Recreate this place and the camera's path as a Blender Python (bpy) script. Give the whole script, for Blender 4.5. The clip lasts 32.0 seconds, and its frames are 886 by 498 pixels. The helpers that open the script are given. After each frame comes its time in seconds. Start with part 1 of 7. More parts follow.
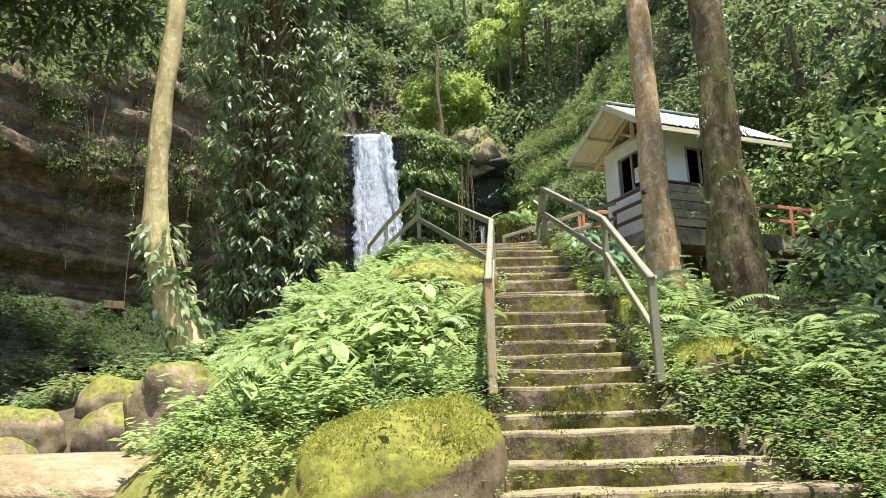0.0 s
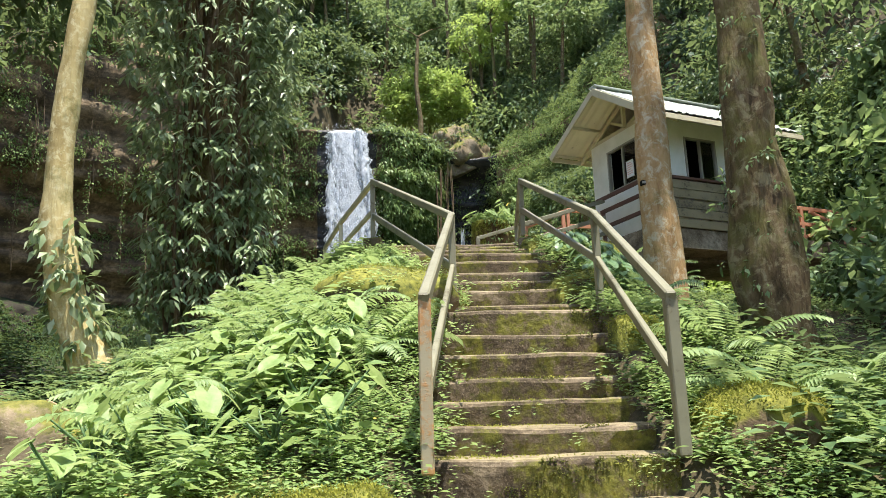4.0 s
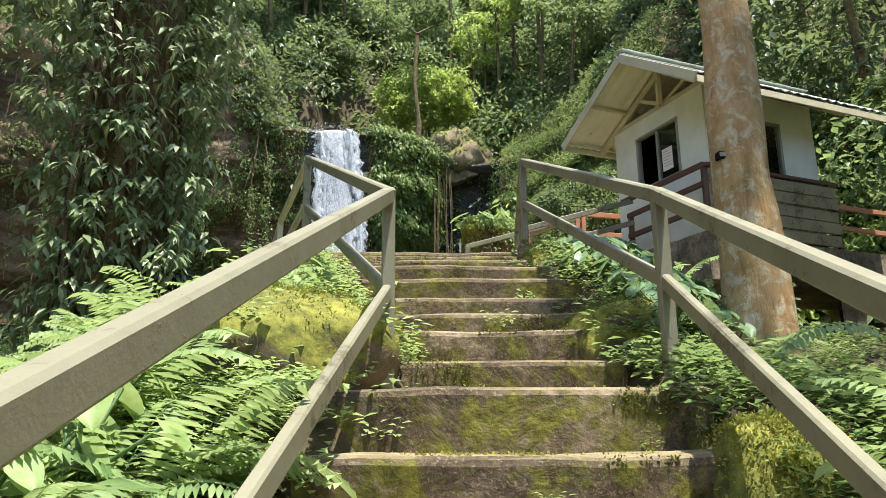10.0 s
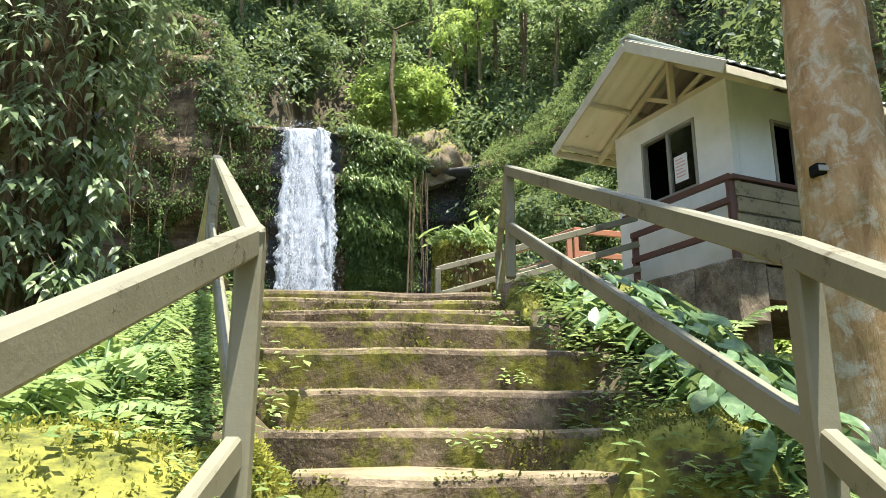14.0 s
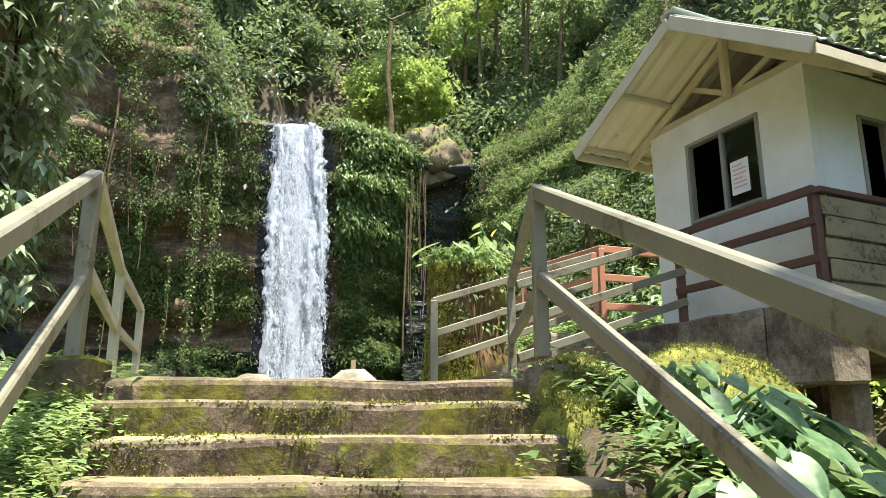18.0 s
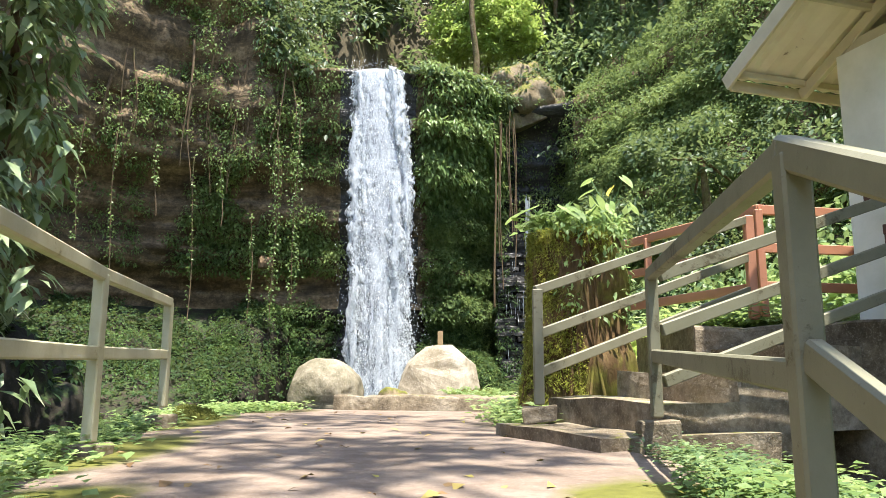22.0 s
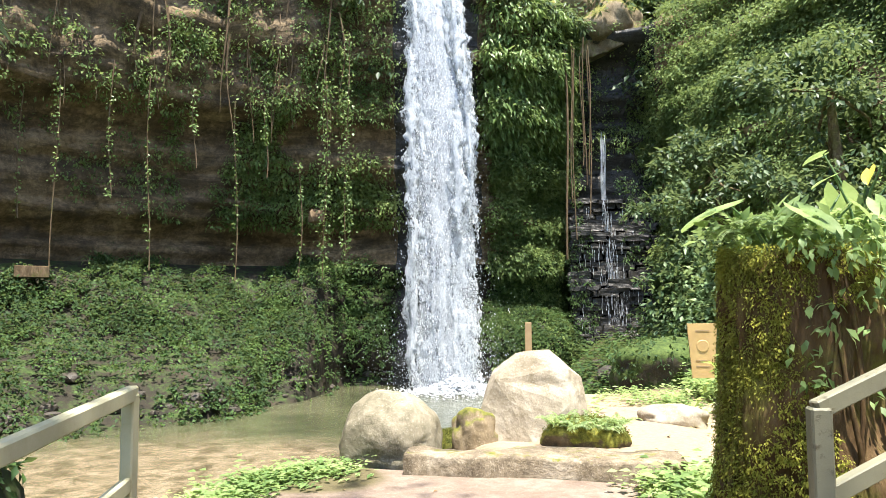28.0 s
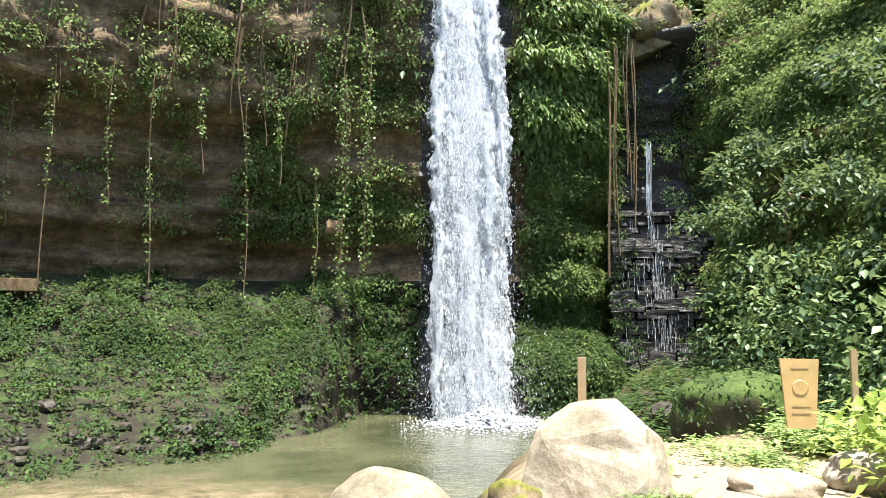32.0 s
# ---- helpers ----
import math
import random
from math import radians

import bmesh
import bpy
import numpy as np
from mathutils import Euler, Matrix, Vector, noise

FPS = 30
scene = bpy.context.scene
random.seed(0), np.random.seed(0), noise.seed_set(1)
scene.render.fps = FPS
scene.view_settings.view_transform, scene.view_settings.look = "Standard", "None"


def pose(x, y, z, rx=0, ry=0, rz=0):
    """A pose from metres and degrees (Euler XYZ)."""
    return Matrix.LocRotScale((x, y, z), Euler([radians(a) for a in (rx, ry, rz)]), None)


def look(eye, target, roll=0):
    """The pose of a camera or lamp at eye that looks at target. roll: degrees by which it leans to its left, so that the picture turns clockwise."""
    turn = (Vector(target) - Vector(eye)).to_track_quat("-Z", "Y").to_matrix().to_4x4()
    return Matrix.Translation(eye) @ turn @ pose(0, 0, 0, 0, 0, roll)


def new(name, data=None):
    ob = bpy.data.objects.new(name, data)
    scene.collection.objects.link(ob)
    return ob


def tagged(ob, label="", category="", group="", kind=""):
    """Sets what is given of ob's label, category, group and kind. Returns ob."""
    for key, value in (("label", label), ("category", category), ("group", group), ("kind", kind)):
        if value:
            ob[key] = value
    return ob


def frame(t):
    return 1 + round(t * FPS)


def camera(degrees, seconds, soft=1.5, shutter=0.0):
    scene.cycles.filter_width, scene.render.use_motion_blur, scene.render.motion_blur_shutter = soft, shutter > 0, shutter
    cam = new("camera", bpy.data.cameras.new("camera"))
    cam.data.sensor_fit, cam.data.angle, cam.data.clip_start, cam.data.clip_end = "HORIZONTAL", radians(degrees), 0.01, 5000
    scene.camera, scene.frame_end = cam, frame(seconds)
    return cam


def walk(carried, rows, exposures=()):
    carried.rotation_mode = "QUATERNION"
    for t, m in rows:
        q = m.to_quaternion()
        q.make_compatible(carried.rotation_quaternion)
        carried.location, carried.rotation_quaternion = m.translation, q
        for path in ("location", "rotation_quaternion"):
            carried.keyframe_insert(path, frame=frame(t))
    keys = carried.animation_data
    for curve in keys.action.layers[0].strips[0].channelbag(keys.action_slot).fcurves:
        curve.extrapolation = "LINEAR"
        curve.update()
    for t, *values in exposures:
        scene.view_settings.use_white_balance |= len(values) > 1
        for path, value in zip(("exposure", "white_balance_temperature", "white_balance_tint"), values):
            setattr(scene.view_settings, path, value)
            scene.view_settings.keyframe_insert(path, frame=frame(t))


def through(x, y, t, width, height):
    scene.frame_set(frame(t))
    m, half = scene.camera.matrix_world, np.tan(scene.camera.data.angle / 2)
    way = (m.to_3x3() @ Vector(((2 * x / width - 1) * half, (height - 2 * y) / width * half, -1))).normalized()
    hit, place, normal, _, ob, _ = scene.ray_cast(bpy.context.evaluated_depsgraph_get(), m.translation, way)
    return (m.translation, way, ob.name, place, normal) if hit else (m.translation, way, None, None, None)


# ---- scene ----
cam = camera(62.01, 32.0, 0.8)
PATH = [
    (0, look((-1.166, -12.657, -3.176), (-1.065, -7.786, -2.055), -1.73)),
    (0.5, look((-1.121, -12.410, -3.099), (-0.997, -7.533, -2.006), -1.80)),
    (1, look((-1.072, -12.174, -3.036), (-0.927, -7.297, -1.945), -1.74)),
    (1.5, look((-1.009, -11.928, -2.953), (-0.833, -7.053, -1.854), -1.80)),
    (2, look((-0.941, -11.689, -2.892), (-0.743, -6.812, -1.808), -1.84)),
    (2.5, look((-0.900, -11.437, -2.843), (-0.695, -6.558, -1.768), -1.95)),
    (4.5, look((-0.678, -10.331, -2.709), (-0.463, -5.471, -1.553), -1.41)),
    (5, look((-0.622, -9.997, -2.684), (-0.385, -5.139, -1.526), -1.47)),
    (5.5, look((-0.565, -9.662, -2.656), (-0.316, -4.805, -1.494), -1.60)),
    (6, look((-0.502, -9.340, -2.606), (-0.236, -4.480, -1.463), -1.26)),
    (6.5, look((-0.441, -9.048, -2.540), (-0.158, -4.184, -1.417), -0.96)),
    (7, look((-0.398, -8.775, -2.459), (-0.108, -3.903, -1.375), -0.69)),
    (7.5, look((-0.351, -8.516, -2.382), (-0.065, -3.641, -1.309), -0.64)),
    (8, look((-0.313, -8.279, -2.287), (-0.049, -3.404, -1.208), -0.48)),
    (8.5, look((-0.294, -8.029, -2.209), (-0.052, -3.163, -1.084), -0.39)),
    (9, look((-0.263, -7.783, -2.131), (-0.055, -2.926, -0.965), -0.26)),
    (9.5, look((-0.229, -7.518, -2.057), (-0.047, -2.669, -0.853), -0.37)),
    (10, look((-0.189, -7.258, -1.979), (-0.011, -2.414, -0.754), -0.51)),
    (10.5, look((-0.156, -6.982, -1.899), (0.036, -2.142, -0.660), -0.72)),
    (11, look((-0.116, -6.731, -1.799), (0.078, -1.893, -0.550), -0.75)),
    (11.5, look((-0.058, -6.487, -1.697), (0.136, -1.650, -0.448), -0.66)),
    (12, look((-0.036, -6.258, -1.618), (0.167, -1.420, -0.374), -0.63)),
    (12.5, look((-0.003, -6.009, -1.506), (0.214, -1.165, -0.284), -0.40)),
    (13, look((0.027, -5.791, -1.406), (0.256, -0.947, -0.188), -0.24)),
    (13.5, look((0.043, -5.583, -1.300), (0.315, -0.742, -0.077), -0.03)),
    (14, look((0.041, -5.371, -1.219), (0.369, -0.538, 0.019), 0.07)),
    (14.5, look((0.043, -5.157, -1.132), (0.428, -0.335, 0.133), 0.10)),
    (16.5, look((0.136, -4.275, -0.725), (0.590, 0.534, 0.565), -0.11)),
    (17, look((0.183, -4.058, -0.614), (0.596, 0.765, 0.636), -0.16)),
    (17.5, look((0.191, -3.834, -0.530), (0.570, 0.999, 0.696), -0.09)),
    (18, look((0.181, -3.611, -0.414), (0.514, 1.230, 0.791), 0.03)),
    (18.5, look((0.214, -3.379, -0.347), (0.486, 1.465, 0.862), 0.14)),
    (19, look((0.250, -3.127, -0.279), (0.452, 1.723, 0.922), 0.36)),
    (19.5, look((0.261, -2.858, -0.223), (0.413, 1.995, 0.972), 0.65)),
    (20, look((0.257, -2.595, -0.118), (0.352, 2.271, 1.028), 0.65)),
    (20.5, look((0.272, -2.346, -0.046), (0.284, 2.532, 1.051), 0.54)),
    (21, look((0.270, -2.131, 0.090), (0.177, 2.765, 1.100), 0.33)),
    (21.5, look((0.247, -1.928, 0.181), (0.063, 2.980, 1.119), 0.28)),
    (22, look((0.196, -1.721, 0.285), (-0.078, 3.201, 1.120), 0.10)),
    (22.5, look((0.166, -1.510, 0.342), (-0.188, 3.419, 1.107), -0.02)),
    (23, look((0.138, -1.296, 0.463), (-0.308, 3.637, 1.150), -0.23)),
    (23.5, look((0.088, -1.078, 0.549), (-0.420, 3.856, 1.179), -0.12)),
    (24, look((0.032, -0.874, 0.656), (-0.527, 4.063, 1.220), 0.07)),
    (24.5, look((-0.002, -0.671, 0.747), (-0.601, 4.265, 1.281), 0.20)),
    (25, look((-0.053, -0.451, 0.862), (-0.682, 4.481, 1.389), 0.29)),
    (25.5, look((-0.106, -0.238, 0.956), (-0.743, 4.693, 1.484), 0.37)),
    (27.5, look((-0.387, 0.731, 1.275), (-1.022, 5.675, 1.662), -0.26)),
    (28, look((-0.471, 1.020, 1.358), (-1.114, 5.963, 1.745), -0.34)),
    (28.5, look((-0.521, 1.314, 1.415), (-1.183, 6.254, 1.814), -0.33)),
    (29, look((-0.556, 1.623, 1.454), (-1.238, 6.559, 1.864), -0.28)),
    (29.5, look((-0.590, 1.942, 1.476), (-1.306, 6.873, 1.888), -0.26)),
    (30, look((-0.618, 2.269, 1.492), (-1.372, 7.193, 1.919), -0.11)),
    (30.5, look((-0.633, 2.585, 1.494), (-1.423, 7.503, 1.932), 0.19)),
    (31, look((-0.678, 2.908, 1.493), (-1.492, 7.821, 1.940), 0.34)),
    (31.5, look((-0.745, 3.232, 1.496), (-1.575, 8.142, 1.957), 0.37)),
    (32, look((-0.793, 3.554, 1.484), (-1.631, 8.458, 1.989), 0.37)),
]

EXPOSURE = ((0, 1.65), (4, 1.45), (6, 1.25), (9.5, 1.4), (13, 1.8), (20, 1.8), (26, 1.82), (32, 1.93))
walk(cam, PATH, EXPOSURE)

# ---- light ----
SUN_EL, SUN_AZ = radians(77), math.atan2(0.55, -0.83)
world = bpy.data.worlds.new("sky")
scene.world = world
world.use_nodes = True
wn = world.node_tree
sky = wn.nodes.new("ShaderNodeTexSky")
sky.sky_type, sky.sun_disc, sky.sun_elevation, sky.sun_rotation = "NISHITA", False, SUN_EL, SUN_AZ
wn.links.new(sky.outputs[0], wn.nodes["Background"].inputs[0])
wn.nodes["Background"].inputs[1].default_value = 0.15
sun = new("sun", bpy.data.lights.new("sun", "SUN"))
sun.data.energy, sun.data.angle, sun.data.color = 4.4, radians(0.6), (1.0, 0.95, 0.85)
sun_way = Vector((math.sin(SUN_AZ) * math.cos(SUN_EL), math.cos(SUN_AZ) * math.cos(SUN_EL), math.sin(SUN_EL)))
sun.matrix_world = look(tuple(sun_way * 60), (0, 0, 0))


# ---- materials ----
class Mat:
    """A small helper round one node material."""

    def __init__(self, name, rough=0.8, spec=0.3, metal=0.0):
        self.m = bpy.data.materials.new(name)
        self.m.use_nodes = True
        self.t = self.m.node_tree
        self.b = self.t.nodes["Principled BSDF"]
        self.b.inputs["Roughness"].default_value = rough
        self.b.inputs["Specular IOR Level"].default_value = spec
        self.b.inputs["Metallic"].default_value = metal
        self.co = self.t.nodes.new("ShaderNodeTexCoord").outputs["Object"]

    def node(self, kind, **values):
        n = self.t.nodes.new(kind)
        for k, v in values.items():
            n.inputs[k].default_value = v
        return n

    def link(self, a, b):
        self.t.links.new(a, b)

    def scaled(self, x, y, z, co=None):
        n = self.node("ShaderNodeMapping", Scale=(x, y, z))
        self.link(co or self.co, n.inputs["Vector"])
        return n.outputs[0]

    def noise(self, scale, detail=6.0, rough=0.6, co=None, warp=0.0):
        n = self.node("ShaderNodeTexNoise", Scale=scale, Detail=detail, Roughness=rough, Distortion=warp)
        self.link(co or self.co, n.inputs["Vector"])
        return n.outputs["Fac"]

    def ramp(self, fac, *stops):
        n = self.node("ShaderNodeValToRGB")
        e = n.color_ramp.elements
        while len(e) < len(stops):
            e.new(0.5)
        for el, (p, c) in zip(e, stops):
            el.position = p
            el.color = (*c, 1) if isinstance(c, tuple) else (c, c, c, 1)
        self.link(fac, n.inputs[0])
        return n.outputs[0]

    def mix(self, fac, a, b):
        n = self.t.nodes.new("ShaderNodeMix")
        n.data_type = "RGBA"
        for v, i in ((fac, 0), (a, 6), (b, 7)):
            if isinstance(v, (int, float)):
                n.inputs[i].default_value = v
            elif isinstance(v, tuple):
                n.inputs[i].default_value = (*v, 1)
            else:
                self.link(v, n.inputs[i])
        return n.outputs[2]

    def math(self, op, a, b=0.0):
        n = self.t.nodes.new("ShaderNodeMath")
        n.operation = op
        for v, i in ((a, 0), (b, 1)):
            if isinstance(v, (int, float)):
                n.inputs[i].default_value = v
            else:
                self.link(v, n.inputs[i])
        return n.outputs[0]

    def up(self):
        g = self.t.nodes.new("ShaderNodeNewGeometry")
        s = self.t.nodes.new("ShaderNodeSeparateXYZ")
        self.link(g.outputs["Normal"], s.inputs[0])
        return s.outputs["Z"]

    def island(self):
        return self.t.nodes.new("ShaderNodeNewGeometry").outputs["Random Per Island"]

    def each(self):
        return self.t.nodes.new("ShaderNodeObjectInfo").outputs["Random"]

    def color(self, c):
        if isinstance(c, tuple):
            self.b.inputs["Base Color"].default_value = (*c, 1)
        else:
            self.link(c, self.b.inputs["Base Color"])
        return self

    def bump(self, height, strength=0.5, dist=0.02):
        n = self.node("ShaderNodeBump", Strength=strength, Distance=dist)
        self.link(height, n.inputs["Height"])
        if self.b.inputs["Normal"].links:
            self.link(self.b.inputs["Normal"].links[0].from_socket, n.inputs["Normal"])
        self.link(n.outputs[0], self.b.inputs["Normal"])
        return self

    def rough(self, r):
        self.link(r, self.b.inputs["Roughness"])
        return self


def leaf_mat(name, dark, mid, light, through=0.35, rough=0.42, patch=1.3):
    m = Mat(name, rough, 0.32)
    stand = m.ramp(m.noise(patch, 4, 0.6), (0.36, 0.0), (0.64, 1.0))
    c = m.ramp(m.math("ADD", m.math("MULTIPLY", m.island(), 0.5), m.math("MULTIPLY", stand, 0.5)), (0.08, dark), (0.5, mid), (0.92, light))
    m.color(c)
    tr = m.node("ShaderNodeBsdfTranslucent")
    warm = m.mix(0.4, c, (0.42, 0.5, 0.17))
    m.link(warm, tr.inputs["Color"])
    sh = m.node("ShaderNodeMixShader", Fac=through)
    m.link(m.b.outputs[0], sh.inputs[1])
    m.link(tr.outputs[0], sh.inputs[2])
    m.link(sh.outputs[0], m.t.nodes["Material Output"].inputs[0])
    return m.m


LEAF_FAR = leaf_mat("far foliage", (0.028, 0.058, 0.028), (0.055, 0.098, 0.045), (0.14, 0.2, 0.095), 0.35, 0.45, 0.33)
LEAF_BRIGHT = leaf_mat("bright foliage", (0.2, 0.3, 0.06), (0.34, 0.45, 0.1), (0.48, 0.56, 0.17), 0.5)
# LEAF_FAR lightened: sun on the crowns is put into this colour
LEAF_MID = leaf_mat("forest foliage lightened for sun", (0.045, 0.09, 0.038), (0.11, 0.175, 0.07), (0.28, 0.37, 0.16), 0.4, 0.45, 0.4)
LEAF_BROAD = leaf_mat("broad leaves", (0.045, 0.09, 0.04), (0.115, 0.19, 0.08), (0.3, 0.4, 0.19), 0.4)
LEAF_VINE = leaf_mat("vine leaves", (0.08, 0.125, 0.055), (0.22, 0.29, 0.145), (0.46, 0.51, 0.33), 0.35, 0.36)
LEAF_HERB = leaf_mat("herb leaves", (0.1, 0.18, 0.055), (0.25, 0.36, 0.13), (0.46, 0.54, 0.24), 0.48, 0.5)
LEAF_VERGE = leaf_mat("verge herb leaves", (0.07, 0.13, 0.04), (0.16, 0.25, 0.08), (0.34, 0.43, 0.17), 0.42, 0.55)
LEAF_FERN = leaf_mat("fern fronds", (0.1, 0.18, 0.06), (0.25, 0.35, 0.14), (0.45, 0.54, 0.27), 0.46, 0.5)
LEAF_TWIG = leaf_mat("fresh twig leaves", (0.1, 0.17, 0.05), (0.17, 0.26, 0.08), (0.26, 0.35, 0.12), 0.4, 0.4)
# dark copy of the creeper greens: the bank's shade is put into the colour
LEAF_BANK = leaf_mat("bank leaves darkened for shade", (0.016, 0.042, 0.013), (0.03, 0.07, 0.018), (0.08, 0.145, 0.032), 0.28, 0.7, 0.75)
LEAF_CREEPER = leaf_mat("creeper on the cliff", (0.055, 0.098, 0.03), (0.12, 0.185, 0.054), (0.25, 0.32, 0.1), 0.36, 0.7, 0.6)


def rock_mat(name, dark, mid, light, moss=0.0, band=0.0, moss_tone=((0.10, 0.12, 0.02), (0.28, 0.27, 0.04)), scale=1.0, rough=0.85, patches=(), upw=0.55, worn=None):
    m = Mat(name, rough, 0.25)
    n1, n2 = m.noise(1.3 * scale, 8, 0.62, warp=0.4), m.noise(9 * scale, 8, 0.65)
    c = m.ramp(n1, (0.25, dark), (0.5, mid), (0.75, light))
    c = m.mix(m.math("MULTIPLY", m.ramp(n2, (0.38, 0.0), (0.66, 1.0)), 0.62), c, dark)
    c = m.mix(m.math("MULTIPLY", m.ramp(m.noise(34 * scale, 5, 0.7), (0.54, 0.0), (0.66, 1.0)), 0.45), c, light)
    if band:
        b = m.math("ADD", m.math("MULTIPLY", m.noise(1.0, 6, 0.7, m.scaled(0.3, 0.3, 1.7), 0.4), 0.6), m.math("MULTIPLY", m.noise(1.7, 6, 0.7, warp=0.5), 0.4))
        c = m.mix(m.math("MULTIPLY", m.ramp(b, (0.44, 0.0), (0.57, 1.0)), band), c, dark)
        m.bump(b, 0.8, 0.25)
    if moss:
        g = m.math("ADD", m.math("MULTIPLY", m.up(), upw), m.math("MULTIPLY", m.noise(2.2 * scale, 6, 0.7), 0.9))
        g = m.ramp(m.math("ADD", g, m.math("MULTIPLY", m.noise(11 * scale, 5, 0.7), 0.35)), (1.08 - 0.5 * moss, 0.0), (1.2 - 0.5 * moss, 1.0))
        k = m.math("ADD", m.math("MULTIPLY", m.noise(14, 5, 0.7), 0.55), m.math("MULTIPLY", m.noise(3.3 * scale, 5, 0.7), 0.45))
        c = m.mix(g, c, m.ramp(k, (0.39, moss_tone[0]), (0.6, moss_tone[1])))
    for (px, py, rx, ry), tone in patches:
        mp = m.node("ShaderNodeMapping", Location=(-px / rx, -py / ry, 0), Scale=(1 / rx, 1 / ry, 0))
        m.link(m.co, mp.inputs["Vector"])
        ln = m.t.nodes.new("ShaderNodeVectorMath")
        ln.operation = "LENGTH"
        m.link(mp.outputs[0], ln.inputs[0])
        k = m.math("ADD", ln.outputs["Value"], m.math("MULTIPLY", m.noise(1.1, 6, 0.7), 0.9))
        sandy = m.ramp(n2, (0.3, tuple(0.6 * v for v in tone)), (0.7, tone))
        c = m.mix(m.ramp(m.math("MULTIPLY", k, 0.5), (0.62, 1.0), (0.76, 0.0)), c, sandy)
    # lighter upper sides: foot wear, with light from above put into the colour
    if worn:
        t = m.math("ADD", m.up(), m.math("MULTIPLY", m.noise(3.1, 7, 0.75), 0.8))
        c = m.mix(m.math("MULTIPLY", m.ramp(m.math("MULTIPLY", t, 0.5), (0.6, 0.0), (0.76, 1.0)), 0.7), c, worn)
    m.color(c)
    m.bump(n1, 0.6, 0.08).bump(n2, 0.6, 0.02).bump(m.noise(60, 4, 0.6), 0.35, 0.005)
    return m.m


CLIFF = rock_mat("layered cliff rock", (0.035, 0.026, 0.015), (0.235, 0.165, 0.092), (0.4, 0.29, 0.17), 0.55, 0.75, ((0.028, 0.042, 0.011), (0.075, 0.098, 0.024)), 0.8, upw=0.18)
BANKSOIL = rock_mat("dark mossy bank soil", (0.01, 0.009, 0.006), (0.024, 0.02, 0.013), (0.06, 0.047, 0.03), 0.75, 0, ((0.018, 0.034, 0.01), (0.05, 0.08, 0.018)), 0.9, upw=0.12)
DARKMOSS = rock_mat("dark green mossy stone", (0.02, 0.018, 0.012), (0.06, 0.052, 0.035), (0.13, 0.11, 0.08), 1.0, 0, ((0.025, 0.045, 0.01), (0.075, 0.11, 0.025)))
WET = rock_mat("wet black rock", (0.022, 0.021, 0.019), (0.06, 0.056, 0.05), (0.13, 0.12, 0.108), 0.1, 0.5, scale=1.5, rough=0.27)
MOSSROCK = rock_mat("mossy stone", (0.035, 0.027, 0.016), (0.11, 0.084, 0.05), (0.2, 0.16, 0.105), 1.0, 0, ((0.05, 0.06, 0.013), (0.24, 0.235, 0.042)), upw=0.75)
DARKSTONE = rock_mat("dark wet shore stone", (0.02, 0.017, 0.014), (0.07, 0.06, 0.048), (0.14, 0.12, 0.1), 0.0, rough=0.5)
CAPPED = rock_mat("brown stone capped with moss", (0.06, 0.042, 0.024), (0.17, 0.12, 0.07), (0.26, 0.2, 0.13), 0.8, 0, ((0.08, 0.085, 0.014), (0.2, 0.195, 0.03)), upw=0.7)
EGG = rock_mat("weathered grey boulder stone", (0.08, 0.07, 0.04), (0.27, 0.235, 0.17), (0.4, 0.36, 0.28), 0.45, 0, ((0.09, 0.09, 0.025), (0.2, 0.19, 0.05)), upw=-0.2)
SHELF = rock_mat("tan streaked rock shelf", (0.10, 0.07, 0.035), (0.27, 0.2, 0.11), (0.40, 0.34, 0.24), 0.0, 0.35)
STONE = rock_mat("brown boulder stone", (0.08, 0.06, 0.034), (0.26, 0.2, 0.125), (0.4, 0.33, 0.23), 0.72, 0, ((0.06, 0.065, 0.014), (0.2, 0.19, 0.04)), upw=0.35)
PALEROCK = rock_mat("pale washed stone", (0.15, 0.12, 0.075), (0.36, 0.31, 0.24), (0.5, 0.46, 0.39), 0.3, 0, ((0.13, 0.11, 0.03), (0.25, 0.2, 0.06)), upw=-0.25)
# old concrete with moss; the risers' shade is mixed into its dark tones
STEPS = rock_mat("mossy old concrete", (0.018, 0.013, 0.008), (0.115, 0.085, 0.052), (0.35, 0.275, 0.185), 0.98, 0, ((0.042, 0.043, 0.009), (0.19, 0.18, 0.032)), 1.9, upw=-0.12, worn=(0.36, 0.3, 0.165))
CONCRETE = rock_mat("stained concrete", (0.055, 0.04, 0.024), (0.25, 0.2, 0.138), (0.46, 0.4, 0.31), 0.55, 0, ((0.07, 0.075, 0.015), (0.18, 0.18, 0.03)), 1.6, upw=0.16)
TERRACE = rock_mat("worn terrace concrete", (0.125, 0.09, 0.067), (0.225, 0.172, 0.134), (0.31, 0.25, 0.204), 0.0, 0, scale=1.1,
                   patches=(((0.95, -3.2, 0.5, 1.0), (0.15, 0.15, 0.03)), ((-1.4, -3.4, 0.4, 0.9), (0.15, 0.15, 0.03)), ((-2.1, -1.4, 0.45, 1.3), (0.14, 0.14, 0.03)), ((-2.7, 1.2, 0.4, 1.5), (0.14, 0.14, 0.03)), ((-2.4, 3.6, 0.6, 0.6), (0.12, 0.1, 0.05))))
